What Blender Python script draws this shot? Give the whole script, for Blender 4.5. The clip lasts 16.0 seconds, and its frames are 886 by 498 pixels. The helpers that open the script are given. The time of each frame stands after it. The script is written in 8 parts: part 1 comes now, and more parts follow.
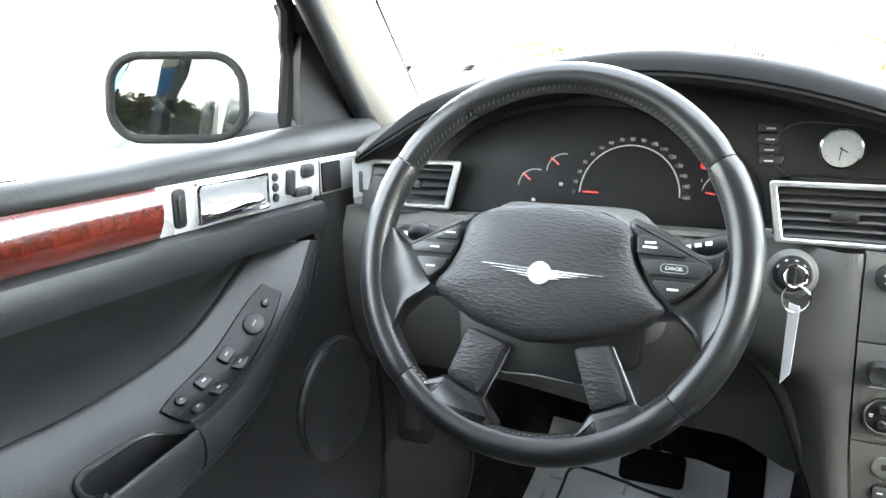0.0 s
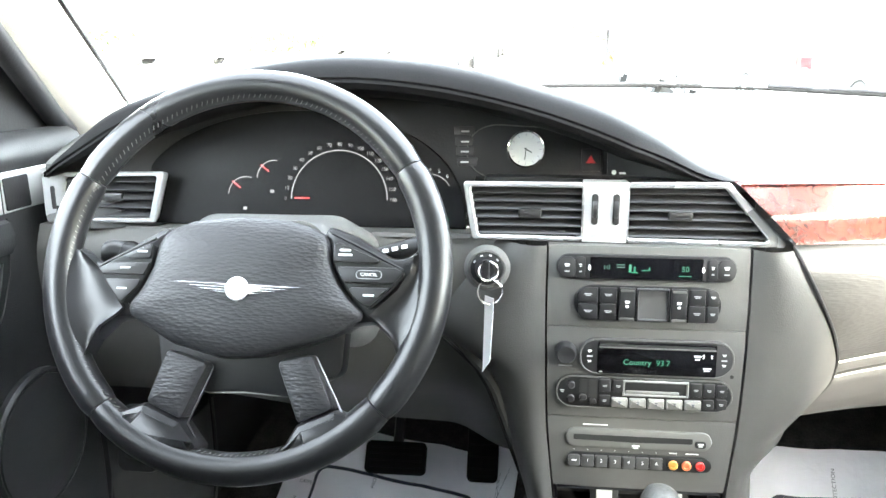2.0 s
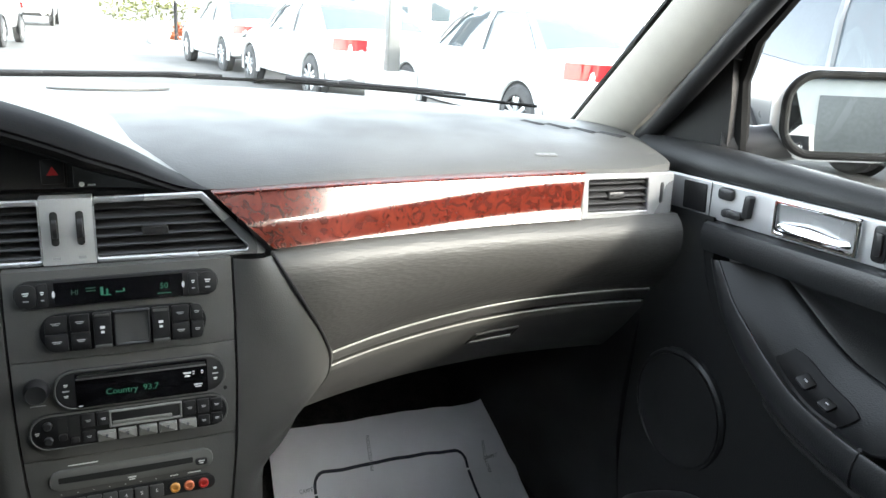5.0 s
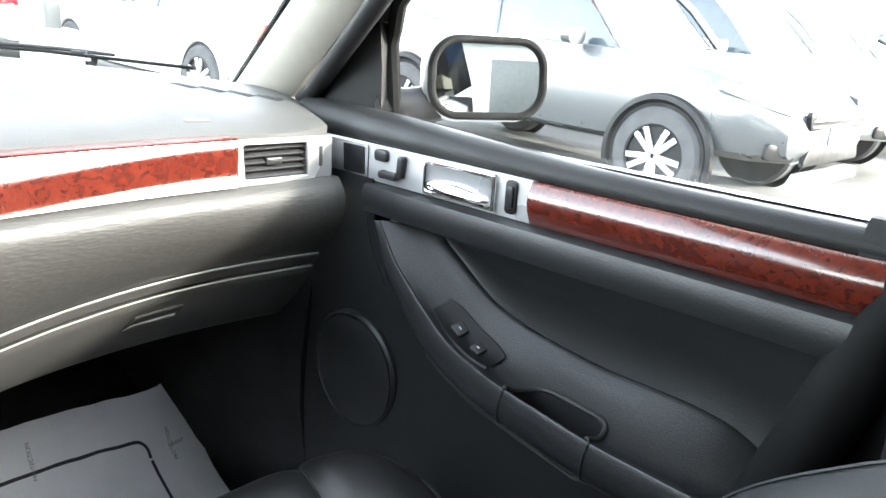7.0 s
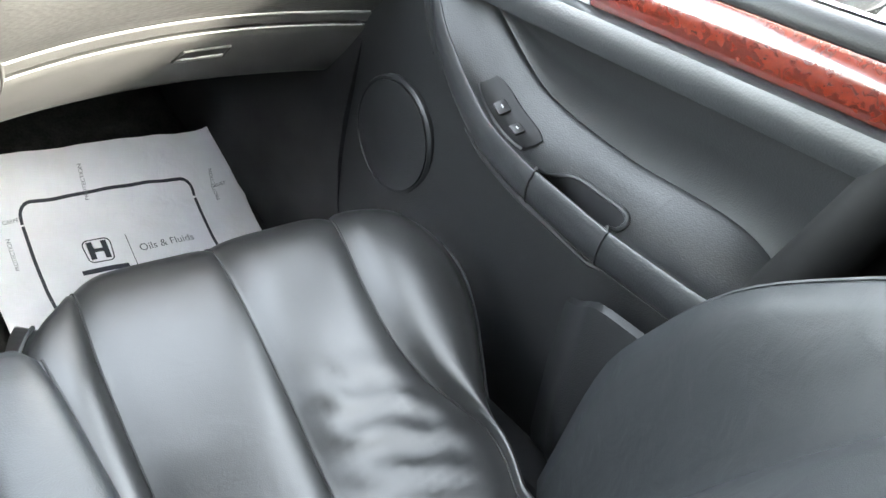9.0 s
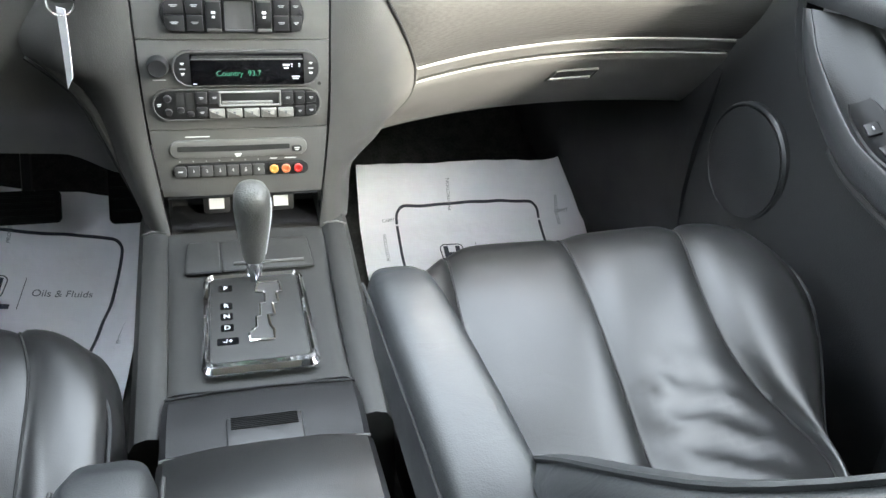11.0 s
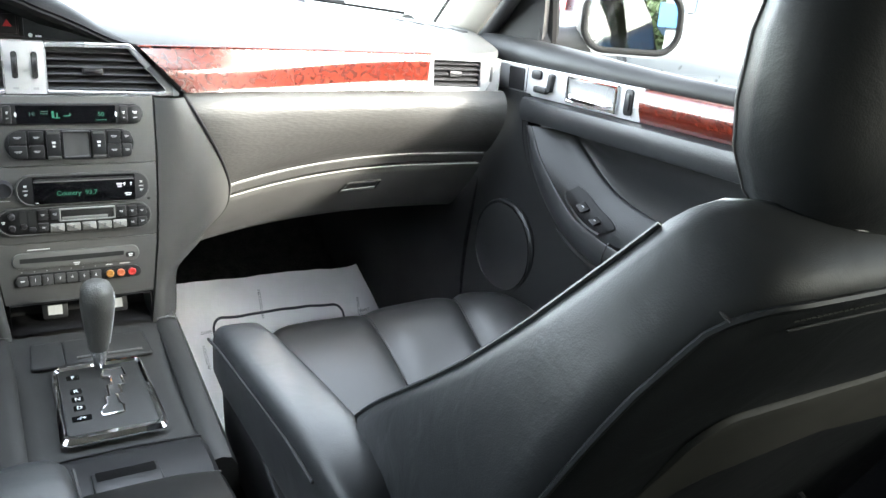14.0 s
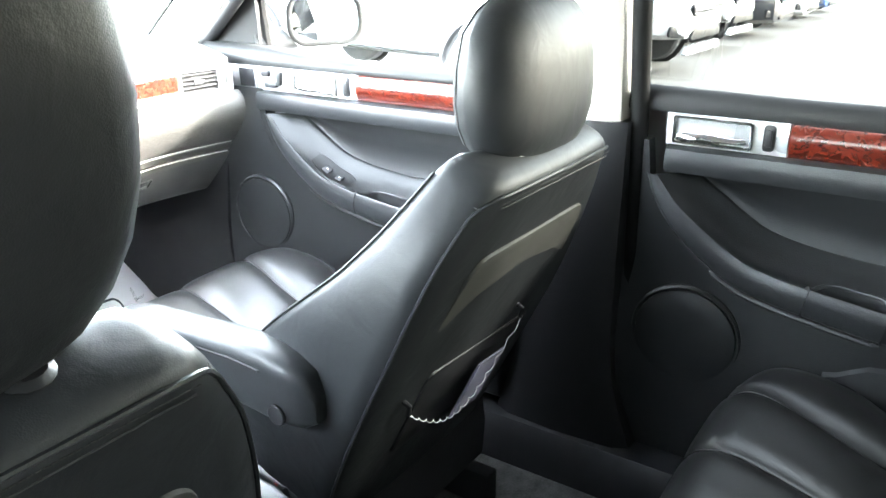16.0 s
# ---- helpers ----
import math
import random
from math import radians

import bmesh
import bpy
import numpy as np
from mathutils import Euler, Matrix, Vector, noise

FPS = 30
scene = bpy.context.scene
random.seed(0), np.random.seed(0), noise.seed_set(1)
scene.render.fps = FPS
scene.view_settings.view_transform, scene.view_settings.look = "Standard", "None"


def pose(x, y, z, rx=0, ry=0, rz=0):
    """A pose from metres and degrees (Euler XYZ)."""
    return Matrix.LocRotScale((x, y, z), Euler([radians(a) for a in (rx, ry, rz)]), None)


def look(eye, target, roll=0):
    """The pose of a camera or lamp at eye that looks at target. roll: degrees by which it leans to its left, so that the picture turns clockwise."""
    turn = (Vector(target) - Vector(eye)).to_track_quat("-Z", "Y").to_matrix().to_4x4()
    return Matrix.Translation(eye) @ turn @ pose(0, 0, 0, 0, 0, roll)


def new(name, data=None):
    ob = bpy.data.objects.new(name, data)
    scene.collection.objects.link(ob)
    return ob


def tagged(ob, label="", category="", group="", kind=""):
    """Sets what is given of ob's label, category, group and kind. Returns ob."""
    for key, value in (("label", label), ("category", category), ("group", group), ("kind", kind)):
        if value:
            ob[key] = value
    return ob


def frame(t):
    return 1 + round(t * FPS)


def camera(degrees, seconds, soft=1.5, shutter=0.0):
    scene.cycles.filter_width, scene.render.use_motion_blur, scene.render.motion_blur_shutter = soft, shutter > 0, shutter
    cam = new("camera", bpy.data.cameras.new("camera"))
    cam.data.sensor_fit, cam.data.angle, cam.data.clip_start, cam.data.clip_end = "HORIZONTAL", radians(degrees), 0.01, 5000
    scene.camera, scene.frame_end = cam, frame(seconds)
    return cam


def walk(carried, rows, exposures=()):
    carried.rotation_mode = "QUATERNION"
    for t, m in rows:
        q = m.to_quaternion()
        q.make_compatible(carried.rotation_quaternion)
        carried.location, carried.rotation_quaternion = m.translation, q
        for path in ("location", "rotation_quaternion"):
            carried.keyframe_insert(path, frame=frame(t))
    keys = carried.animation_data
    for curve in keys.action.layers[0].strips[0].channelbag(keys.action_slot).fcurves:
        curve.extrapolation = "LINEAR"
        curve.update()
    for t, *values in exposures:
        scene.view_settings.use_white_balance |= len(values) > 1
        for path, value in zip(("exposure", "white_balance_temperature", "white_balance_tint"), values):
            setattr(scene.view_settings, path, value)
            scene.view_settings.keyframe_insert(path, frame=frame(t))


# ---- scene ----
cam = camera(59.1, 16.0)
PATH = [
    (0, (-0.193, 0.05, 1.081), (-0.985, 1.834, 0.643), -0.3),
    (0.5, (-0.184, 0.057, 1.087), (-0.839, 1.895, 0.649), -0.7),
    (1, (-0.169, 0.066, 1.086), (-0.69, 1.945, 0.641), -1.0),
    (1.5, (-0.152, 0.071, 1.095), (-0.528, 1.982, 0.643), -0.5),
    (2, (-0.132, 0.074, 1.096), (-0.355, 2.008, 0.639), -0.2),
    (2.5, (-0.111, 0.071, 1.112), (-0.207, 2.016, 0.658), 0.9),
    (3, (-0.09, 0.07, 1.123), (-0.055, 2.019, 0.676), 0.9),
    (3.5, (-0.064, 0.075, 1.134), (0.101, 2.008, 0.648), 0.6),
    (4, (-0.068, 0.075, 1.125), (0.327, 1.979, 0.658), 1.8),
    (4.5, (-0.032, 0.091, 1.126), (0.576, 1.924, 0.606), 1.2),
    (5, (-0.004, 0.099, 1.128), (0.766, 1.876, 0.628), 1.9),
    (5.2, (-0.009, 0.103, 1.13), (0.86, 1.832, 0.625), 1.8),
    (7.3, (0.064, 0.09, 1.128), (1.474, 1.376, 0.527), 4.4),
    (7.5, (0.058, 0.093, 1.129), (1.478, 1.339, 0.47), 5.3),
    (8, (0.057, 0.088, 1.129), (1.479, 1.249, 0.335), 8.0),
    (8.2, (0.062, 0.082, 1.134), (1.427, 1.26, 0.268), 8.7),
    (10.3, (0.012, 0.039, 1.057), (0.922, 1.403, -0.089), 11.1),
    (10.5, (0.0, 0.024, 1.056), (0.781, 1.499, -0.046), 8.5),
    (11, (-0.018, -0.012, 1.058), (0.497, 1.653, 0.077), 4.5),
    (11.5, (-0.038, -0.046, 1.062), (0.242, 1.748, 0.225), 0.6),
    (12, (-0.051, -0.083, 1.056), (0.131, 1.777, 0.344), -1.3),
    (12.5, (-0.044, -0.117, 1.055), (0.134, 1.774, 0.428), -3.4),
    (13, (-0.025, -0.166, 1.065), (0.344, 1.736, 0.569), -5.2),
    (13.3, (-0.02, -0.164, 1.077), (0.462, 1.693, 0.513), -3.1),
    (13.5, (-0.031, -0.207, 1.065), (0.573, 1.624, 0.533), -1.5),
    (13.8, (-0.072, -0.213, 1.06), (0.746, 1.527, 0.51), 2.0),
    (14, (-0.113, -0.237, 1.073), (0.889, 1.378, 0.45), 4.8),
    (14.5, (-0.204, -0.271, 1.08), (0.986, 1.192, 0.416), 4.0),
    (15, (-0.298, -0.317, 1.122), (1.104, 0.942, 0.451), 5.6),
    (15.5, (-0.404, -0.352, 1.164), (1.057, 0.808, 0.444), 1.5),
    (16, (-0.503, -0.435, 1.192), (1.045, 0.618, 0.489), -0.6),
]
EXPOSURES = [(0.0, 5.72, 6850, 6), (1.0, 6.08, 6850, 6), (2.0, 6.10, 6850, 6), (3.0, 5.08, 6650, 6), (3.5, 4.72, 6650, 6), (4.5, 4.15, 6650, 6), (5.0, 3.95, 6650, 6), (7.3, 4.80, 6650, 6), (8.2, 5.60, 6650, 6), (10.3, 6.30, 7350, 6), (11.0, 5.88, 6850, 6), (12.5, 5.75, 6700, 6), (13.5, 5.25, 6650, 6), (14.0, 5.25, 6650, 6), (14.5, 5.65, 6650, 6), (15.0, 6.30, 6650, 6), (15.5, 6.98, 6650, 6), (16.0, 7.20, 6650, 6)]
walk(cam, [(t, look(eye, target, roll)) for t, eye, target, roll in PATH], EXPOSURES)

# ---- light ----
world = bpy.data.worlds.new("sky")
scene.world = world
world.use_nodes = True
wn = world.node_tree
sky = wn.nodes.new("ShaderNodeTexSky")
sky.sky_type = "NISHITA"
sky.sun_disc = False
SUN_DIR = Vector((0.46, -0.66, 0.37)).normalized()
sky.sun_elevation = math.asin(SUN_DIR.z)
sky.sun_rotation = math.atan2(SUN_DIR.x, SUN_DIR.y)
haze = wn.nodes.new("ShaderNodeHueSaturation")
haze.inputs["Saturation"].default_value = 0.4
wn.links.new(sky.outputs["Color"], haze.inputs["Color"])
wn.links.new(haze.outputs["Color"], wn.nodes["Background"].inputs["Color"])
wn.nodes["Background"].inputs["Strength"].default_value = 0.15
sun_data = bpy.data.lights.new("sun", "SUN")
sun_data.energy, sun_data.angle, sun_data.color = 0.68, radians(5), (1.0, 0.96, 0.9)
sun = new("sun", sun_data)
sun.matrix_world = look(SUN_DIR * 30, (0, 0, 0))


# ---- helpers of this scene ----
def lerp(a, b, t):
    return a + (b - a) * t


def smooth(a, b, v):
    t = min(max((v - a) / (b - a), 0.0), 1.0)
    return t * t * (3 - 2 * t)


def curve(pairs, v):
    """Piecewise monotone-ish interpolation through (v, value) pairs."""
    xs = [p[0] for p in pairs]
    n = len(xs)
    if v <= xs[0]:
        return pairs[0][1]
    if v >= xs[-1]:
        return pairs[-1][1]
    i = max(k for k in range(n) if xs[k] <= v)
    i = min(i, n - 2)

    def slope(k):
        if k == 0 or k == n - 1:
            a, b = (0, 1) if k == 0 else (n - 2, n - 1)
            return (pairs[b][1] - pairs[a][1]) / (xs[b] - xs[a])
        return (pairs[k + 1][1] - pairs[k - 1][1]) / (xs[k + 1] - xs[k - 1])

    h = xs[i + 1] - xs[i]
    t = (v - xs[i]) / h
    a, b, ma, mb = pairs[i][1], pairs[i + 1][1], slope(i) * h, slope(i + 1) * h
    return (2 * t ** 3 - 3 * t * t + 1) * a + (t ** 3 - 2 * t * t + t) * ma + (3 * t * t - 2 * t ** 3) * b + (t ** 3 - t * t) * mb


def fr(o, x, n):
    """A frame at o with local x along x and local z along n."""
    x, n = Vector(x).normalized(), Vector(n).normalized()
    y = n.cross(x).normalized()
    x = y.cross(n)
    m = Matrix((x, y, n)).transposed().to_4x4()
    m.translation = o
    return m


def thing(name, at, label, category, group="", kind=""):
    ob = new(name)
    ob.location = at
    ob.empty_display_size = 0.05
    return tagged(ob, label, category, group, kind)


def base_of(ob):
    m = Vector(ob.location)
    while ob.parent:
        ob = ob.parent
        m += Vector(ob.location)
    return m


def part(name, bm, material, parent=None, label="", sharp=38, smooth_faces=True):
    """Links a bmesh, given in world coordinates, as one mesh under its thing or part."""
    bmesh.ops.remove_doubles(bm, verts=bm.verts, dist=1e-6)
    bmesh.ops.recalc_face_normals(bm, faces=bm.faces)
    off = base_of(parent) if parent else Vector()
    bmesh.ops.translate(bm, verts=bm.verts, vec=-off)
    me = bpy.data.meshes.new(name)
    bm.to_mesh(me)
    bm.free()
    for p in me.polygons:
        p.use_smooth = smooth_faces
    if smooth_faces:
        me.set_sharp_from_angle(angle=radians(sharp))
    me.materials.append(material)
    ob = new(name, me)
    ob.parent = parent
    if label:
        ob["label"] = label
    return ob


def sheet(bm, rows, close=False):
    """A grid of points as quads."""
    vs = [[bm.verts.new(p) for p in r] for r in rows]
    for a, b in zip(vs, vs[1:]):
        n = len(a)
        for i in range(n if close else n - 1):
            j = (i + 1) % n
            bm.faces.new((a[i], a[j], b[j], b[i]))
    return vs


def loft(bm, rings, cap=True):
    vs = sheet(bm, rings, True)
    if cap:
        bm.faces.new(list(reversed(vs[0])))
        bm.faces.new(vs[-1])


def thick(bm, rows, vec):
    """A grid with a back at an offset, closed round its edge."""
    vec = Vector(vec)
    front = sheet(bm, rows)
    back = sheet(bm, [[Vector(p) + vec for p in r] for r in rows])
    n, m = len(front), len(front[0])
    rim = [(0, j) for j in range(m)] + [(i, m - 1) for i in range(1, n)] + [(n - 1, j) for j in range(m - 2, -1, -1)] + [(i, 0) for i in range(n - 2, 0, -1)]
    for (a, b), (c, d) in zip(rim, rim[1:] + rim[:1]):
        bm.faces.new((front[a][b], front[c][d], back[c][d], back[a][b]))


def rpoly(corners, r, n=4):
    """A polygon with rounded corners, anticlockwise; r one radius or one for each corner."""
    out, k = [], len(corners)
    rs = r if isinstance(r, (list, tuple)) else [r] * k
    for i in range(k):
        p, a, b = Vector(corners[i]), Vector(corners[i - 1]), Vector(corners[(i + 1) % k])
        da, db = (a - p).normalized(), (b - p).normalized()
        half = da.angle(db) / 2
        d = min(rs[i] / math.tan(half), (a - p).length * 0.49, (b - p).length * 0.49)
        rr = d * math.tan(half)
        c = p + (da + db).normalized() * (rr / math.sin(half))
        s, e = p + da * d - c, p + db * d - c
        turn = math.atan2(s.x * e.y - s.y * e.x, s.dot(e))
        for j in range(n + 1):
            g = turn * j / n
            out.append(c + Vector((s.x * math.cos(g) - s.y * math.sin(g), s.x * math.sin(g) + s.y * math.cos(g))))
    return out


def rrect(w, h, r, n=4, cx=0.0, cy=0.0):
    return rpoly([(cx - w / 2, cy - h / 2), (cx + w / 2, cy - h / 2), (cx + w / 2, cy + h / 2), (cx - w / 2, cy + h / 2)], r, n)


def oval(w, h, n=28, cx=0.0, cy=0.0):
    return [Vector((cx + w / 2 * math.cos(6.28319 * i / n), cy + h / 2 * math.sin(6.28319 * i / n))) for i in range(n)]


def inset(poly, d):
    out, k = [], len(poly)
    for i in range(k):
        e1, e2 = (poly[i] - poly[i - 1]), (poly[(i + 1) % k] - poly[i])
        n1, n2 = Vector((-e1.y, e1.x)), Vector((-e2.y, e2.x))
        if n1.length > 1e-9:
            n1.normalize()
        if n2.length > 1e-9:
            n2.normalize()
        v = n1 + n2
        out.append(poly[i] + (v * (d / max(v.length_squared / 2, 0.35)) if v.length > 1e-6 else v))
    return out


def prism(bm, poly, m, depth, bev=0.0, z0=0.0, dome=0.0):
    """An outline in m's plane, raised along m's z, with a rounded upper edge."""
    rings = [(poly, z0)]
    if bev:
        rings += [(poly, z0 + depth - bev), (inset(poly, bev * 0.3), z0 + depth - bev * 0.3), (inset(poly, bev), z0 + depth)]
    else:
        rings += [(poly, z0 + depth)]
    if dome:
        c = sum(poly, Vector((0, 0))) / len(poly)
        rings.append(([lerp(p, c, 0.5) for p in rings[-1][0]], z0 + depth + dome * 0.75))
        rings.append(([lerp(p, c, 0.94) for p in rings[-2][0]], z0 + depth + dome))
    loft(bm, [[m @ Vector((p.x, p.y, z)) for p in poly_] for poly_, z in rings])


def ringed(bm, outer, inner, m, depth, bev=0.001, z0=0.0, floor=None):
    """A frame between two outlines of as many points, rounded on both upper edges."""
    zs = [(outer, z0), (outer, z0 + depth - bev), (inset(outer, bev), z0 + depth), (inset(inner, -bev), z0 + depth), (inner, z0 + depth - bev), (inner, z0 if floor is None else floor)]
    rows = [[m @ Vector((p.x, p.y, z)) for p in poly] for poly, z in zs]
    sheet(bm, rows + [rows[0]], True)


def boxed(bm, size, m, bev=0.0):
    w, h, d = size
    prism(bm, rrect(w, h, max(bev, 1e-4), 2) if bev else [Vector(p) for p in ((-w / 2, -h / 2), (w / 2, -h / 2), (w / 2, h / 2), (-w / 2, h / 2))], m, d, bev)


def tube(bm, pts, radius, n=10, cap=True, flat=1.0, up=None):
    """A round bar along points; radius one number or one for each point."""
    pts = [Vector(p) for p in pts]
    k = len(pts)
    rings, u = [], Vector(up) if up else None
    for i, p in enumerate(pts):
        d = (pts[min(i + 1, k - 1)] - pts[max(i - 1, 0)]).normalized()
        if u is None:
            u = d.orthogonal()
        u = (u - d * u.dot(d)).normalized()
        w = d.cross(u)
        r = radius[i] if isinstance(radius, (list, tuple)) else radius
        rings.append([p + (u * math.cos(6.28319 * j / n) * flat + w * math.sin(6.28319 * j / n)) * r for j in range(n)])
    loft(bm, rings, cap)


def lathe(bm, prof, m, n=28, cap=True):
    """Profile of (radius, height) turned about m's z."""
    loft(bm, [[m @ Vector((r * math.cos(6.28319 * j / n), r * math.sin(6.28319 * j / n), z)) for j in range(n)] for r, z in prof], cap)


def words(text, size, m, material, parent, name="lettering", raise_=0.0004, align="CENTER", label=""):
    cu = bpy.data.curves.new(name, "FONT")
    cu.body, cu.size, cu.align_x, cu.align_y, cu.extrude = text, size, align, "CENTER", raise_
    tmp = bpy.data.objects.new(name, cu)
    scene.collection.objects.link(tmp)
    me = bpy.data.meshes.new_from_object(tmp.evaluated_get(bpy.context.evaluated_depsgraph_get()))
    bpy.data.objects.remove(tmp)
    bpy.data.curves.remove(cu)
    me.name = name
    me.transform(Matrix.Translation(-base_of(parent)) @ m)
    me.materials.clear()
    me.materials.append(material)
    ob = new(name, me)
    ob.parent = parent
    if label:
        ob["label"] = label
    return ob


# ---- materials ----
def material(name, color, rough=0.5, metal=0.0, vary=0.15, scale=40.0, bump=0.0, bump_scale=300.0, coat=0.0, color2=None, stain=0.0, spec=0.5, wrinkle=0.0, rough_vary=0.1, island=0.0, stretch=(1, 1, 1)):
    """Principled surface with variation at two scales, fine relief and uneven gloss."""
    mt = bpy.data.materials.new(name)
    mt.use_nodes = True
    nt = mt.node_tree
    b = nt.nodes["Principled BSDF"]
    b.inputs["Roughness"].default_value, b.inputs["Metallic"].default_value = rough, metal
    b.inputs["Specular IOR Level"].default_value = spec
    b.inputs["Coat Weight"].default_value, b.inputs["Coat Roughness"].default_value = coat, 0.04
    tc = nt.nodes.new("ShaderNodeTexCoord")
    mp = nt.nodes.new("ShaderNodeMapping")
    mp.inputs["Scale"].default_value = stretch
    nt.links.new(tc.outputs["Object"], mp.inputs["Vector"])

    def tex(sc, detail=3.0):
        n = nt.nodes.new("ShaderNodeTexNoise")
        n.inputs["Scale"].default_value, n.inputs["Detail"].default_value = sc, detail
        nt.links.new(mp.outputs["Vector"], n.inputs["Vector"])
        return n

    def ramp(src, lo, hi, a, c):
        r = nt.nodes.new("ShaderNodeMapRange")
        r.inputs["From Min"].default_value, r.inputs["From Max"].default_value = lo, hi
        r.inputs["To Min"].default_value, r.inputs["To Max"].default_value = a, c
        nt.links.new(src, r.inputs["Value"])
        return r.outputs["Result"]

    c1 = (*color, 1)
    c2 = (*(color2 or [c * (1 - vary) for c in color]), 1)
    big, fine = tex(scale * 0.18, 2), tex(scale, 4)
    mix = nt.nodes.new("ShaderNodeMix")
    mix.data_type = "RGBA"
    add = nt.nodes.new("ShaderNodeMath")
    add.operation = "MULTIPLY_ADD"
    add.inputs[1].default_value = 0.5
    nt.links.new(big.outputs["Fac"], add.inputs[0])
    half = nt.nodes.new("ShaderNodeMath")
    half.operation = "MULTIPLY"
    half.inputs[1].default_value = 0.5
    nt.links.new(fine.outputs["Fac"], half.inputs[0])
    nt.links.new(half.outputs[0], add.inputs[2])
    nt.links.new(ramp(add.outputs[0], 0.35, 0.65, 0, 1), mix.inputs["Factor"])
    mix.inputs["A"].default_value, mix.inputs["B"].default_value = c1, c2
    out = mix.outputs["Result"]
    if island:
        oi = nt.nodes.new("ShaderNodeObjectInfo")
        hs = nt.nodes.new("ShaderNodeHueSaturation")
        nt.links.new(ramp(oi.outputs["Random"], 0, 1, 1 - island, 1 + island), hs.inputs["Value"])
        nt.links.new(out, hs.inputs["Color"])
        out = hs.outputs["Color"]
    nt.links.new(out, b.inputs["Base Color"])
    if rough_vary:
        nt.links.new(ramp(big.outputs["Fac"], 0.3, 0.7, max(rough - rough_vary, 0.02), min(rough + rough_vary, 1)), b.inputs["Roughness"])
    if bump or wrinkle:
        bp = nt.nodes.new("ShaderNodeBump")
        bp.inputs["Strength"].default_value = bump
        bp.inputs["Distance"].default_value = 0.0012
        v = nt.nodes.new("ShaderNodeTexVoronoi")
        v.inputs["Scale"].default_value = bump_scale
        nt.links.new(mp.outputs["Vector"], v.inputs["Vector"])
        nt.links.new(v.outputs["Distance"], bp.inputs["Height"])
        last = bp
        if wrinkle:
            bw = nt.nodes.new("ShaderNodeBump")
            bw.inputs["Strength"].default_value, bw.inputs["Distance"].default_value = wrinkle, 0.006
            w = tex(22, 3)
            w.inputs["Distortion"].default_value = 0.6
            nt.links.new(w.outputs["Fac"], bw.inputs["Height"])
            nt.links.new(bp.outputs["Normal"], bw.inputs["Normal"])
            last = bw
        nt.links.new(last.outputs["Normal"], b.inputs["Normal"])
    return mt


def glow(name, color, strength):
    mt = bpy.data.materials.new(name)
    mt.use_nodes = True
    b = mt.node_tree.nodes["Principled BSDF"]
    b.inputs["Base Color"].default_value = (0.02, 0.02, 0.02, 1)
    b.inputs["Emission Color"].default_value = (*color, 1)
    b.inputs["Emission Strength"].default_value = strength
    return mt


def pane_material(name, tint=(0.96, 0.98, 0.97), gloss=1.0):
    """Thin clear glass: it lets light straight through and mirrors a little."""
    mt = bpy.data.materials.new(name)
    mt.use_nodes = True
    nt = mt.node_tree
    nt.nodes.remove(nt.nodes["Principled BSDF"])
    tr, gl, mx = (nt.nodes.new(k) for k in ("ShaderNodeBsdfTransparent", "ShaderNodeBsdfGlossy", "ShaderNodeMixShader"))
    tr.inputs["Color"].default_value = (*tint, 1)
    gl.inputs["Roughness"].default_value = 0.0
    mx.inputs["Fac"].default_value = 0.05 * gloss
    nt.links.new(tr.outputs[0], mx.inputs[1])
    nt.links.new(gl.outputs[0], mx.inputs[2])
    nt.links.new(mx.outputs[0], nt.nodes["Material Output"].inputs["Surface"])
    return mt


def burl(name):
    """Lacquered burl wood: swirled dark red figure under a clear coat."""
    mt = bpy.data.materials.new(name)
    mt.use_nodes = True
    nt = mt.node_tree
    b = nt.nodes["Principled BSDF"]
    b.inputs["Roughness"].default_value = 0.25
    b.inputs["Coat Weight"].default_value, b.inputs["Coat Roughness"].default_value = 0.6, 0.08
    b.inputs["Coat IOR"].default_value = 1.55
    tc = nt.nodes.new("ShaderNodeTexCoord")
    n1, n2 = nt.nodes.new("ShaderNodeTexNoise"), nt.nodes.new("ShaderNodeTexNoise")
    for n, sc, dt, ds in ((n1, 60, 6, 1.6), (n2, 260, 4, 0.8)):
        n.inputs["Scale"].default_value, n.inputs["Detail"].default_value, n.inputs["Distortion"].default_value = sc, dt, ds
        nt.links.new(tc.outputs["Object"], n.inputs["Vector"])
    r = nt.nodes.new("ShaderNodeValToRGB")
    r.color_ramp.elements[0].position, r.color_ramp.elements[0].color = 0.25, (0.032, 0.0045, 0.003, 1)
    r.color_ramp.elements[1].position, r.color_ramp.elements[1].color = 0.78, (0.105, 0.016, 0.008, 1)
    e = r.color_ramp.elements.new(0.5)
    e.color = (0.070, 0.0095, 0.005, 1)
    m = nt.nodes.new("ShaderNodeMath")
    m.operation = "MULTIPLY_ADD"
    m.inputs[1].default_value = 0.3
    sub = nt.nodes.new("ShaderNodeMath")
    sub.operation = "SUBTRACT"
    sub.inputs[1].default_value = 0.15
    nt.links.new(n1.outputs["Fac"], sub.inputs[0])
    nt.links.new(n2.outputs["Fac"], m.inputs[0])
    nt.links.new(sub.outputs[0], m.inputs[2])
    nt.links.new(m.outputs[0], r.inputs["Fac"])
    nt.links.new(r.outputs["Color"], b.inputs["Base Color"])
    return mt


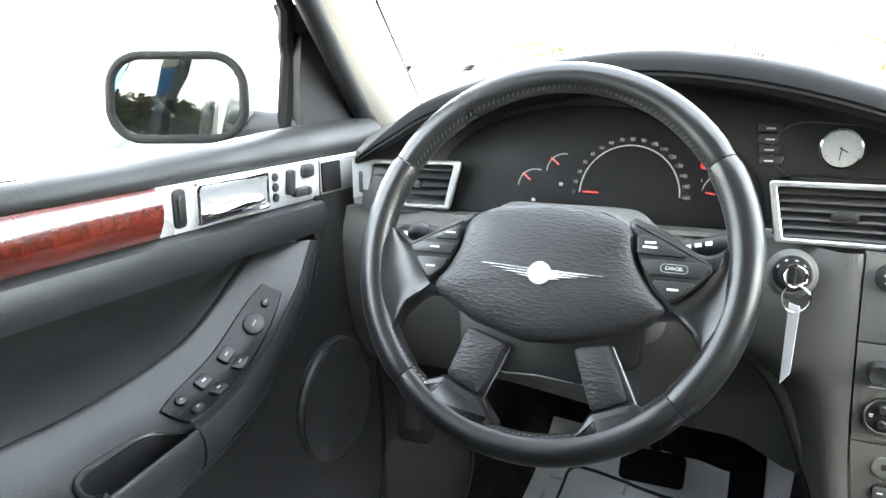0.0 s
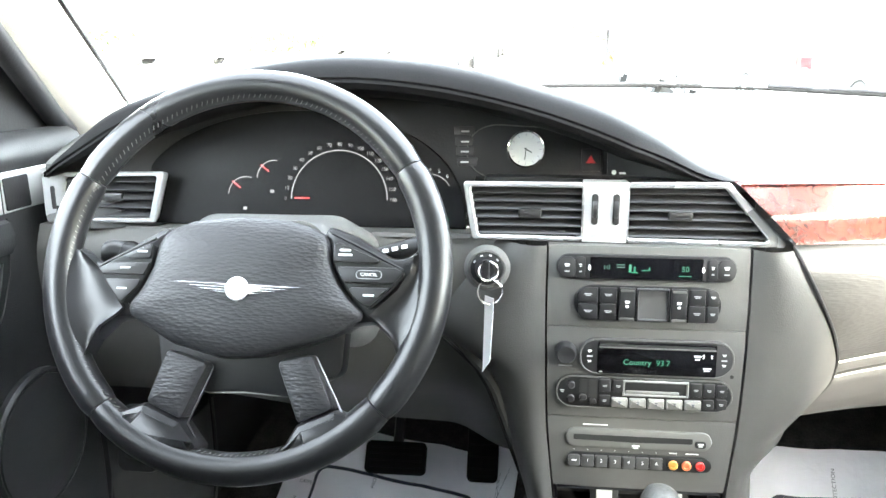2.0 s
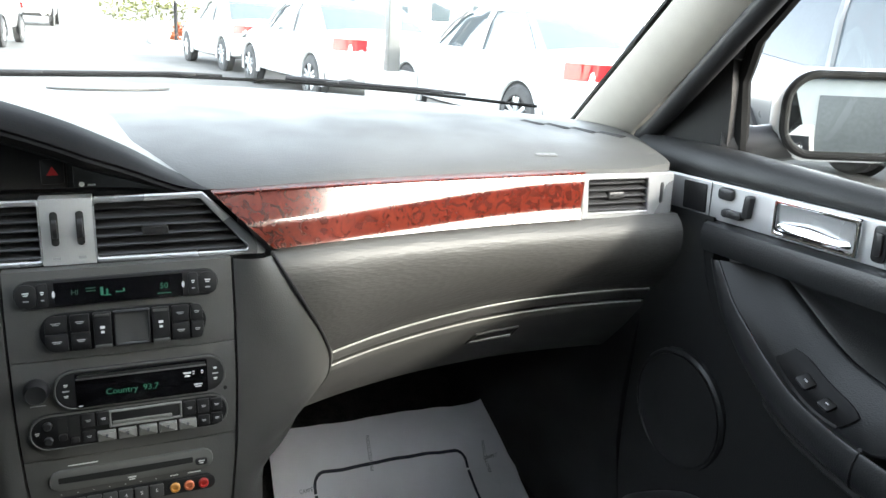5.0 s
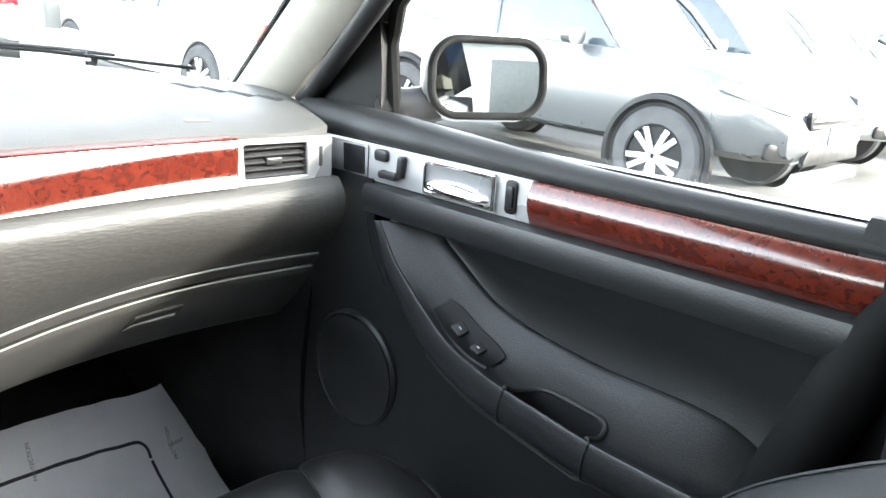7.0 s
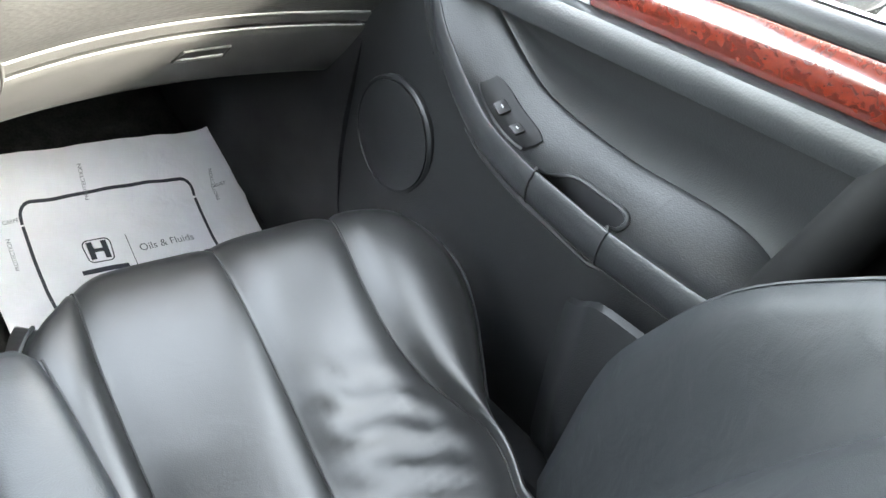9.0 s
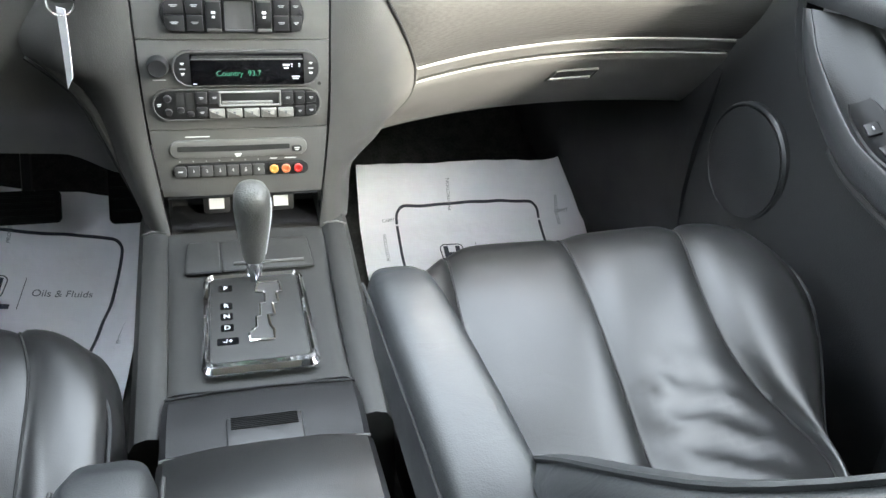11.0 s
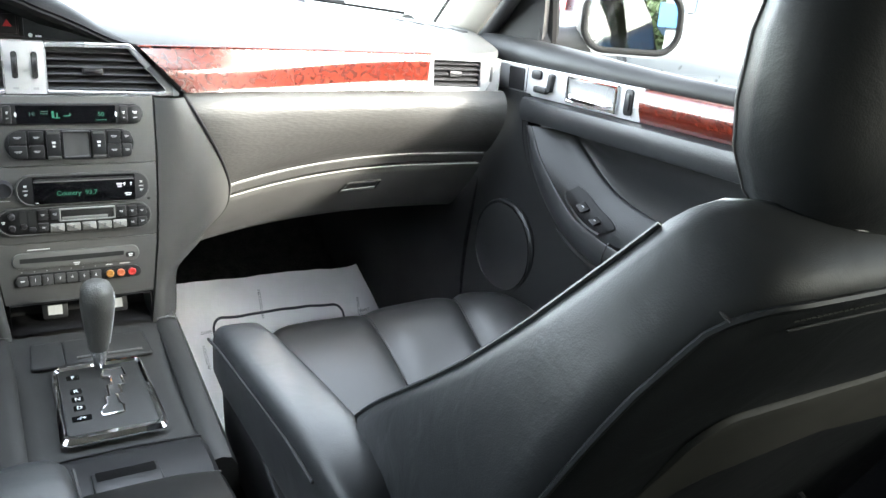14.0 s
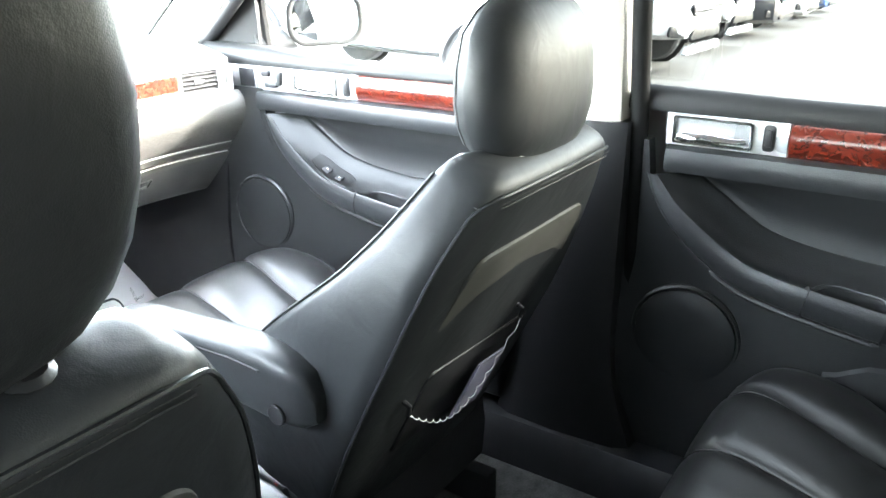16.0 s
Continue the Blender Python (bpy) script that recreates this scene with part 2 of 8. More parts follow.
DASH = material("dash_plastic", (0.056, 0.0555, 0.0525), 0.55, vary=0.1, bump=0.12, bump_scale=600, wrinkle=0.0, spec=0.3)
DASH_GRAIN = material("grained_dash_skin", (0.039, 0.0385, 0.0365), 0.5, vary=0.1, bump=0.26, bump_scale=330, wrinkle=0.16, stretch=(0.22, 1, 1.2), spec=0.3)
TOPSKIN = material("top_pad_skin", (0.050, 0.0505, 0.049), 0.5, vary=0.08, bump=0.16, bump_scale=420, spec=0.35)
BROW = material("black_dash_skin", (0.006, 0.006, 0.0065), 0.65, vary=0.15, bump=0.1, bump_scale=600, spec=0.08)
BLACK = material("black_plastic", (0.012, 0.012, 0.013), 0.45, vary=0.2, bump=0.1, spec=0.25)
GLOSS = material("gloss_black", (0.004, 0.004, 0.005), 0.12, vary=0.2, rough_vary=0.04)
BUTTON = material("button_black", (0.016, 0.016, 0.017), 0.42, vary=0.15, spec=0.35)
CONSOLE = material("console_charcoal", (0.028, 0.028, 0.027), 0.5, vary=0.1, bump=0.1, bump_scale=600, spec=0.25)
LIDBLACK = material("lid_black", (0.012, 0.012, 0.013), 0.5, vary=0.15, bump=0.1, bump_scale=600, spec=0.25)
SHELL = material("seat_shell", (0.032, 0.0315, 0.028), 0.6, vary=0.12, bump=0.08, bump_scale=600, spec=0.2)
SWITCHBLACK = material("switch_black", (0.0065, 0.0065, 0.007), 0.4, vary=0.15, spec=0.2)
STACK = material("stack_charcoal", (0.076, 0.076, 0.073), 0.42, vary=0.08, bump=0.12, bump_scale=600, spec=0.35)
DOORSKIN = material("door_charcoal", (0.0135, 0.0140, 0.0146), 0.40, vary=0.12, bump=0.18, bump_scale=480, spec=0.32, rough_vary=0.05)
DOORSOFT = material("door_soft_skin", (0.0170, 0.0178, 0.0188), 0.40, vary=0.10, bump=0.16, bump_scale=420, wrinkle=0.07, spec=0.40, rough_vary=0.05)
BELT = material("belt_skin", (0.0105, 0.0107, 0.011), 0.52, vary=0.10, bump=0.16, bump_scale=420, spec=0.22)
LEATHER = material("black_leather", (0.0128, 0.0139, 0.0149), 0.44, vary=0.10, scale=45, bump=0.10, bump_scale=800, wrinkle=0.24, rough_vary=0.04, spec=0.18)
LEATHER_W = material("worn_black_leather", (0.0108, 0.0109, 0.0111), 0.31, vary=0.06, scale=50, bump=0.08, bump_scale=800, wrinkle=0.09, rough_vary=0.03, spec=0.48)
LEATHER_ARM = material("armrest_leather", (0.0125, 0.0135, 0.0145), 0.42, vary=0.08, scale=45, bump=0.10, bump_scale=800, wrinkle=0.12, rough_vary=0.04, spec=0.30)
WHEEL = material("wheel_leather", (0.011, 0.011, 0.012), 0.32, vary=0.2, bump=0.05, bump_scale=900, rough_vary=0.05, spec=0.42)
HUB = material("grained_hub_skin", (0.024, 0.024, 0.026), 0.45, vary=0.1, bump=0.45, bump_scale=420, wrinkle=0.2, stretch=(0.35, 1, 1), spec=0.3)
THREAD = material("seam_thread", (0.12, 0.12, 0.115), 0.8, vary=0.2)
SEAM = material("seam_groove", (0.006, 0.006, 0.006), 0.8, vary=0.2)
SILVER = material("satin_silver", (0.50, 0.505, 0.51), 0.32, metal=0.45, vary=0.05, rough_vary=0.05)
FRAME = material("brushed_vent_silver", (0.34, 0.345, 0.35), 0.3, metal=0.6, vary=0.05, rough_vary=0.05)
CUPGREY = material("satin_cup_grey", (0.34, 0.345, 0.35), 0.28, metal=0.5, vary=0.06)
CHROME = material("chrome", (0.82, 0.83, 0.85), 0.06, metal=1.0, vary=0.03, rough_vary=0.03)
EDGE = material("pale_edge_plastic", (0.30, 0.30, 0.28), 0.4, vary=0.2)
STEEL = material("key_steel", (0.6, 0.6, 0.6), 0.25, metal=1.0, vary=0.1)
MIRROR = material("mirror_glass", (0.66, 0.68, 0.68), 0.0, metal=1.0, vary=0.0, rough_vary=0.0)
WOOD = burl("burl_wood")
BEIGE = material("beige_trim", (0.33, 0.307, 0.272), 0.7, vary=0.08, bump=0.3, bump_scale=500)
LINER = material("headliner_cloth", (0.60, 0.58, 0.54), 0.95, vary=0.1, bump=0.5, bump_scale=700)
CARPET = material("black_carpet", (0.045, 0.0445, 0.043), 0.95, vary=0.5, scale=220, bump=1.0, bump_scale=600, spec=0.1)
RUBBER = material("black_rubber", (0.007, 0.007, 0.007), 0.75, vary=0.2, spec=0.08)
PAPER = material("paper", (0.88, 0.875, 0.92), 0.5, vary=0.08, scale=15, bump=0.05, wrinkle=0.5)
# White paper with the pocket's shade put into its colour.
PAPER_SHADED = material("shaded_lilac_paper", (0.27, 0.25, 0.32), 0.8, vary=0.1)
INK = material("printed_ink", (0.035, 0.038, 0.06), 0.7, vary=0.2)
INK_GREY = material("grey_print", (0.22, 0.23, 0.26), 0.7, vary=0.2)
WHITE_PRINT = material("white_print", (0.75, 0.75, 0.75), 0.6, vary=0.05)
GREY_PRINT = material("dim_print", (0.35, 0.35, 0.36), 0.6, vary=0.05)
TAG = material("white_card", (0.8, 0.8, 0.8), 0.6, vary=0.05)
CLOCK = material("clock_face", (0.42, 0.435, 0.445), 0.4, vary=0.06)
RED_LIT = glow("red_light", (1.0, 0.02, 0.02), 0.020)
RED_DIM = material("red_print", (0.35, 0.01, 0.012), 0.5, vary=0.1)
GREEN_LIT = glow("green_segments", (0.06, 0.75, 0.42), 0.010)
GREEN_DIM = glow("dim_green_segments", (0.05, 0.5, 0.32), 0.006)
WHITE_LIT = glow("lit_white_print", (0.9, 0.9, 0.95), 0.010)
GLASS = pane_material("clear_glass")
PRIVACY = pane_material("privacy_glass", (0.11, 0.115, 0.112))
PRIVACY_DEEP = pane_material("deep_privacy_glass", (0.035, 0.038, 0.036))
CLUSTER = material("cluster_face", (0.003, 0.003, 0.0035), 0.6, vary=0.2, spec=0.15)
AMBER = material("amber_plastic", (0.58, 0.28, 0.07), 0.35, vary=0.1)
ORANGE = material("orange_plastic", (0.55, 0.16, 0.07), 0.35, vary=0.1)
RED = material("red_plastic", (0.42, 0.03, 0.025), 0.35, vary=0.1)


# ---- the car's shell ----
def structure(name, bm, mat_, label="", sharp=38):
    ob = part(name, bm, mat_, None, sharp=sharp)
    return tagged(ob, label, kind="structure")


# cabin floor with toe board and raised tunnel
def floor_z(x, y):
    z = 0.20 + 0.20 * smooth(1.28, 1.72, y) + 0.35 * smooth(1.58, 1.95, y)
    z += 0.16 * (1 - smooth(0.13, 0.22, abs(x)))
    return z - 0.03 * smooth(-0.1, -0.5, y)


bm = bmesh.new()
sheet(bm, [[(x, y, floor_z(x, y)) for x in np.linspace(-0.86, 0.86, 61)] for y in np.linspace(-1.6, 1.95, 60)])
structure("floor", bm, CARPET, "black cabin carpet rising to the toe board")

# sill and kick panels beside the footwells
for s in (-1, 1):
    bm = bmesh.new()
    rows = []
    for y in np.linspace(1.085, 1.9, 12):
        rows.append([(s * (0.775 - 0.12 * smooth(1.2, 1.8, y) + 0.02 * math.sin(9 * z)), y, z) for z in np.linspace(0.15, 0.92, 10)])
    thick(bm, rows, (s * 0.02, 0, 0))
    structure("trim_kick_panel", bm, BLACK, "black plastic kick panel beside the footwell")
    bm = bmesh.new()
    rows = [[(s * x, y, z) for x, z in ((0.70, 0.2), (0.705, 0.27), (0.72, 0.295), (0.78, 0.30), (0.86, 0.30))] for y in (-1.6, -0.3, 0.2, 0.95)]
    sheet(bm, rows)
    structure("trim_sill", bm, BLACK, "black plastic door sill trim")
# moulded panel beside the driver's foot, with two raised edges
FOOT = [(0.24, 1.255), (0.257, 1.285), (0.283, 1.345), (0.336, 1.377), (0.42, 1.384), (0.50, 1.380)]
bm = bmesh.new()
rows, ridge, ridge_in = [], [], []
for z in np.linspace(0.24, 0.50, 16):
    e = curve(FOOT, z)
    rows.append([(-0.758 + 0.050 * smooth(0.0, 0.75, m) - 0.020 * smooth(0.86, 1.0, m), lerp(1.09, e, m), z) for m in np.linspace(0, 1, 14)])
    ridge.append((-0.711, lerp(1.09, e, 0.93), z))
    ridge_in.append((-0.724, lerp(1.09, e, 0.52), z))
thick(bm, rows, (-0.03, 0, 0))
# kick panel plastic in a paler colour that stands in for light here
structure("trim_footwell_panel", bm, CONSOLE, "moulded kick panel beside the driver's footwell, coloured paler for the light on it")
bm = bmesh.new()
for line in (ridge, ridge_in):
    tube(bm, line, 0.0022, 6)
# still paler colour paints the gleam along the edges
structure("trim_footwell_edges", bm, STACK, "raised edges of the footwell panel, coloured as if catching light")
# firewall closes the front below the dash
bm = bmesh.new()
boxed(bm, (1.8, 0.8, 0.03), fr((0, 1.97, 0.54), (1, 0, 0), (0, -1, 0)))
structure("wall_firewall", bm, CARPET, "black sound deadening at the bulkhead")


# roof, headliner, rear of cabin
def roof_pt(x, y, off=0.0):
    return (x, y, 1.45 + off - 0.10 * (x / 0.64) ** 2 * 0.55 - 0.05 * smooth(0.2, 0.72, y) - 0.10 * smooth(-0.8, -2.4, y))


bm = bmesh.new()
thick(bm, [[roof_pt(x, y) for x in np.linspace(-0.64, 0.64, 15)] for y in np.linspace(-2.4, 0.66, 18)], (0, 0, 0.05))
structure("ceiling", bm, LINER, "pale cloth headliner under the steel roof")
bm = bmesh.new()
thick(bm, [[(x, -2.4 - 0.15 * (1.5 - z), z) for x in np.linspace(-0.85, 0.85, 5)] for z in (0.1, 0.5, 0.95)], (0, -0.05, 0))
structure("wall_tailgate", bm, BLACK, "dark lower tailgate trim closing the cabin")
for s in (-1, 1):
    bm = bmesh.new()
    thick(bm, [[(s * (0.80 + 0.04 * (z < 0.9)), y, z) for z in (0.15, 0.6, 0.97)] for y in (-2.45, -1.6, -0.98, -0.64)], (s * 0.12, 0, 0))
    structure("wall_rear_quarter", bm, BLACK, "dark rear quarter trim")
    # roof rail above the door windows
    bm = bmesh.new()
    rows = []
    for y in np.linspace(-2.4, 0.62, 14):
        x, yy, z = roof_pt(s * 0.64, y)
        rows.append([(x + s * a, yy, z + b) for a, b in ((0, 0.0), (0.0, -0.03), (0.02, -0.055), (0.05, -0.05), (0.06, 0.0), (0.04, 0.05), (0.0, 0.05))])
    loft(bm, rows)
    structure("trim_roof_rail", bm, BEIGE, "beige roof rail trim over the door windows")

    # A-pillar trim with a dark outer seal
    bm = bmesh.new()
    rings = []
    for k in np.linspace(0, 1.0, 12):
        c = Vector((s * (0.842 - 0.170 * k), 1.37 - 0.80 * k, 0.985 + 0.46 * k))
        w = 0.055 + 0.02 * (1 - k) ** 2
        prof = [(-0.004, 0.058), (-0.030, 0.02), (-0.034, -0.02), (-0.031, -0.05), (-0.022, -w - 0.020), (-0.006, -w - 0.040), (0.02, -w - 0.035), (0.06, 0.0), (0.04, 0.058)]
        rings.append([c + Vector((s * a, b, 0.1 * b)) for a, b in prof])
    loft(bm, rings)
    structure("pillar_front", bm, BEIGE, "beige windscreen pillar trim")
    bm = bmesh.new()
    rings = []
    for k in np.linspace(0, 1.0, 10):
        c = Vector((s * (0.840 - 0.178 * k), 1.37 - 0.80 * k, 0.985 + 0.46 * k))
        rings.append([c + Vector((s * a, b, 0.12 * b)) for a, b in ((-0.004, 0.068), (-0.008, 0.056), (0.06, 0.056), (0.07, 0.068))])
    loft(bm, rings)
    structure("trim_windscreen_seal", bm, RUBBER, "black rubber windscreen edge seal")

    # B-pillar: beige above the belt, black below
    bm = bmesh.new()
    rings = []
    for z in np.linspace(0.90, 1.46, 9):
        k = (z - 0.9) / 0.56
        x = 0.748 - 0.10 * k ** 1.3
        hw = 0.085 - 0.02 * k
        c = 0.138 - 0.03 * k
        rings.append([(s * (x + a), c + b * hw, z) for a, b in ((0.03, 1.0), (0.012, 0.97), (0.0, 0.7), (-0.004, 0.0), (0.0, -0.7), (0.012, -0.97), (0.05, -1.0), (0.06, 1.0))])
    loft(bm, rings)
    structure("pillar_centre", bm, BEIGE, "beige upper centre pillar trim")
    bm = bmesh.new()
    rings = []
    for z in np.linspace(0.16, 0.925, 12):
        k = (0.925 - z) / 0.765
        hw = 0.10 + 0.08 * smooth(0.55, 1.0, k)
        rings.append([(s * (0.742 + a - 0.012 * math.sin(3.1 * k)), 0.137 + b * hw, z) for a, b in ((0.05, 1.0), (0.015, 0.96), (0.0, 0.75), (-0.006, 0), (0.0, -0.75), (0.015, -0.96), (0.05, -1.0))])
    loft(bm, rings)
    structure("pillar_centre_lower", bm, BLACK, "black lower centre pillar trim")
    # dark door seals either side of the pillar
    for y, tilt in ((0.032, -0.02), (0.236, -0.07)):
        bm = bmesh.new()
        tube(bm, ([(s * 0.79, 0.37, 0.3), (s * 0.785, 0.355, 0.6), (s * 0.785, 0.325, 0.70), (s * 0.787, 0.275, 0.85), (s * 0.787, 0.246, 0.93),] if y > 0.1 else [(s * 0.80, y - 0.02, 0.3), (s * 0.79, y - 0.005, 0.6), (s * 0.785, y, 0.93)]) + [ (s * 0.735, y + tilt * 0.4, 1.15), (s * 0.665, y + tilt, 1.46)], 0.016 if y < 0.1 else [0.03, 0.032, 0.034, 0.032, 0.024, 0.012, 0.01], 10)
        structure("trim_door_seal", bm, RUBBER, "black rubber door seal")

# windscreen
bm = bmesh.new()
rows = []
for k in np.linspace(0, 1, 10):
    row = []
    for u in np.linspace(-1, 1, 17):
        half = 0.83 - 0.17 * k
        row.append((u * half, lerp(1.82 - 0.44 * u * u, 0.66 - 0.08 * u * u, k), lerp(1.025 - 0.03 * u * u, 1.47 - 0.03 * u * u, k)))
    rows.append(row)
sheet(bm, rows)
ob = structure("window_windscreen", bm, GLASS, "clear raked windscreen glass")
ob.visible_shadow = False

# dark glass round the rear of the cabin
for s in (-1, 1):
    bm = bmesh.new()
    sheet(bm, [[(s * 0.855, y, 0.97), (s * 0.80, y, 1.2), (s * 0.68, y, 1.42)] for y in (-2.42, -1.7, -0.66)])
    structure("window_quarter", bm, PRIVACY_DEEP, "dark tinted rear quarter glass")
bm = bmesh.new()
sheet(bm, [[(x * w, y, z) for x in (-1, -0.5, 0, 0.5, 1)] for w, y, z in ((0.87, -2.50, 0.95), (0.80, -2.46, 1.2), (0.70, -2.40, 1.40))])
structure("window_tailgate", bm, PRIVACY_DEEP, "dark tinted tailgate glass")


# ---- doors ----
BODY = material("pale_silver_paint", (0.30, 0.305, 0.31), 0.35, metal=0.3, vary=0.03, coat=1.0)
# armrest lines (y, z): upper ridge with its distance from the middle, lower crease, and the roll where the shelf meets the sunk panel
RIDGE = [(0.915, 0.852), (0.895, 0.832), (0.866, 0.806), (0.82, 0.778), (0.775, 0.754), (0.728, 0.735), (0.68, 0.726), (0.631, 0.721), (0.56, 0.714), (0.496, 0.707), (0.43, 0.704), (0.363, 0.702), (0.30, 0.70)]
RIDGE_X = [0.768, 0.764, 0.757, 0.748, 0.739, 0.730, 0.722, 0.714, 0.711, 0.710, 0.710, 0.712, 0.728]
CREASE = [(0.938, 0.850), (0.922, 0.815), (0.895, 0.780), (0.85, 0.742), (0.80, 0.712), (0.745, 0.688), (0.69, 0.677), (0.640, 0.672), (0.565, 0.662), (0.505, 0.655), (0.43, 0.652), (0.363, 0.650), (0.30, 0.65)]
SHELF = [(0.862, 0.853), (0.85, 0.845), (0.83, 0.832), (0.795, 0.810), (0.755, 0.785), (0.715, 0.765), (0.665, 0.752), (0.61, 0.744), (0.545, 0.738), (0.48, 0.738), (0.42, 0.736), (0.375, 0.727), (0.32, 0.700)]


def along(pts, n):
    out = []
    for i in range(n):
        v = i / (n - 1) * (len(pts) - 1)
        out.append((curve([(k, p[0]) for k, p in enumerate(pts)], v), curve([(k, p[1]) for k, p in enumerate(pts)], v)))
    return out


def door(name, s, dy, dz, label, rear=False):
    """An inner door with its belt roll, trim strip, armrest, speaker, glass frame and outer skin. s: side."""
    root = thing(name, (s * 0.8, 0.6 + dy, 0.2), label, "door", kind="structure")
    P = lambda x, y, z: (s * x, y + dy, z + dz)
    y0, y1 = 0.245, 1.065
    back, ahead = (0.235, 1.098)
    # the rear door's armrest sweeps down further back
    q = -0.060 if rear else 0.0
    shift = lambda pts: [(y + q * (y - back) / (0.9 - back), z) for y, z in pts]
    ridge, crease, shelf_line = shift(RIDGE), shift(CREASE), shift(SHELF)

    def below(y):
        return curve(sorted(crease), y) if y < crease[0][0] else 0.907

    # panel below the armrest band and ahead of it
    bm = bmesh.new()
    rows = []
    for y in np.linspace(back, ahead, 90):
        top = min(below(y) if y > crease[-1][0] else 0.70, 0.907)
        rows.append([P(0.778 - 0.014 * smooth(0.72, 0.5, z) * smooth(0.3, 0.45, z), y, z) for z in np.linspace(0.26, top, 40)])
    thick(bm, rows, (s * 0.03, 0, 0))
    part("door_panel", bm, DOORSKIN, root)
    # sunk panel above the armrest shelf
    bm = bmesh.new()
    rows = []
    for y in np.linspace(back, 0.900 + q, 60):
        z0 = min(curve(sorted(shelf_line), y), 0.852) - 0.004
        rows.append([P(0.812 + 0.008 * math.sin(3.14159 * min(k * 1.6, 1)) - 0.012 * smooth(0.4, 1, k), y, lerp(z0, 0.876, k)) for k in np.linspace(0, 1, 16)])
    thick(bm, rows, (s * 0.012, 0, 0))
    part("sunk_panel", bm, DOORSKIN, root)
    # padded roll under the trim strip
    bm = bmesh.new()
    rows = []
    for y in np.linspace(back + 0.002, 0.955 if not rear else 0.843, 20):
        rows.append([P(x, y, z) for x, z in ((0.80, 0.903), (0.781, 0.902), (0.772, 0.897), (0.768, 0.885), (0.769, 0.868), (0.774, 0.858), (0.785, 0.855), (0.80, 0.855))])
    loft(bm, rows)
    part("padded_roll", bm, DOORSOFT, root)
    # belt roll above the strip
    bm = bmesh.new()
    rows = []
    for y in np.linspace(back, ahead + 0.06, 30):
        up = 0.010 * smooth(0.6, 1.1, y)
        rows.append([P(0.785 + (x - 0.785) * (0.5 if rear else lerp(0.46, 0.9, smooth(0.40, 1.04, y))), y, (z if rear or z < 0.956 else 0.956 + (z - 0.956) * lerp(0.64, 1, smooth(0.40, 1.04, y))) + up * min(max((z - 0.956) / 0.03, 0), 1)) for x, z in ((0.80, 0.956), (0.789, 0.956), (0.785, 0.962), (0.787, 0.972), (0.796, 0.983), (0.812, 0.990), (0.832, 0.991), (0.85, 0.985), (0.86, 0.95))])
    loft(bm, rows)
    part("belt_roll", bm, BELT, root)
    # trim strip: satin panel and burl wood
    bm = bmesh.new()
    rows = [[P(x, y, z) for x, z in ((0.80, 0.9035), (0.783, 0.9035), (0.781, 0.906), (0.7795, 0.93), (0.781, 0.954), (0.783, 0.956), (0.80, 0.956))] for y in ((0.655, 0.75, 0.85, 0.95, ahead - 0.006) if not rear else (0.655, 0.72, 0.80, 0.847))]
    loft(bm, rows)
    strip = part("trim_panel", bm, SILVER, root, "satin silver trim panel")
    bm = bmesh.new()
    rows = []
    for y in np.linspace(back + 0.012, 0.652, 16):
        end = 0.012 * smooth(0.285, 0.257, y)
        rows.append([P(x + end * 0.5, y, z) for x, z in ((0.80, 0.9035), (0.782, 0.904), (0.777, 0.910), (0.772, 0.922), (0.770, 0.932), (0.772, 0.943), (0.778, 0.952), (0.782, 0.9555), (0.80, 0.956))])
    loft(bm, rows)
    part("wood_strip", bm, WOOD, root, "glossy red-brown burl wood strip")

    m = lambda y, z, x=0.7795: fr(P(x, y, z), (0, -s, 0), (-s, 0, 0))
    # latch handle in a chrome-edged cup
    bm = bmesh.new()
    ringed(bm, rrect(0.128, 0.046, 0.004), rrect(0.118, 0.036, 0.004), m(0.771, 0.931), 0.006, 0.0015)
    cup = part("handle_cup", bm, CHROME, root, "chrome edge of the door handle cup")
    bm = bmesh.new()
    sheet(bm, [[m(0.771, 0.931) @ Vector((u * 0.059, v * 0.018, 0.0008 + 0.0045 * (0.5 + 0.5 * u) ** 2 + 0.003 * max(v, 0) ** 3)) for u in np.linspace(-1, 1, 15)] for v in np.linspace(-1, 1, 7)])
    part("cup_floor", bm, CUPGREY, cup, "satin grey dished floor of the cup")
    bm = bmesh.new()
    boxed(bm, (0.116, 0.005, 0.0025), m(0.771, 0.9150), 0.0005)
    part("lever_gap", bm, SEAM, cup)
    bm = bmesh.new()
    rows = []
    for y in np.linspace(0.828, 0.714, 16):
        f = (y - 0.714) / 0.114
        lift, hi = 0.012 * math.sin(f * 3.14159) ** 0.6 + 0.003, 0.926 + 0.006 * math.sin(f * 3.14159 * 0.9) ** 2
        rows.append([P(0.7785 - lift * k, y, lerp(0.9165, hi, v)) for k, v in ((0.0, 0.0), (0.8, 0.05), (1.0, 0.22), (0.92, 0.5), (0.62, 0.85), (0.2, 1.0), (0, 1.0))])
    loft(bm, rows)
    part("pull_lever", bm, CHROME, cup, "chrome latch lever")
    # lock rocker
    bm = bmesh.new()
    prism(bm, rrect(0.018, 0.042, 0.006), m(0.683, 0.931), 0.0025, 0.001)
    lock = part("lock_switch", bm, BLACK, root)
    bm = bmesh.new()
    prism(bm, rrect(0.010, 0.027, 0.003), m(0.683, 0.931, 0.777), 0.003, 0.0012)
    part("rocker", bm, BUTTON, lock)
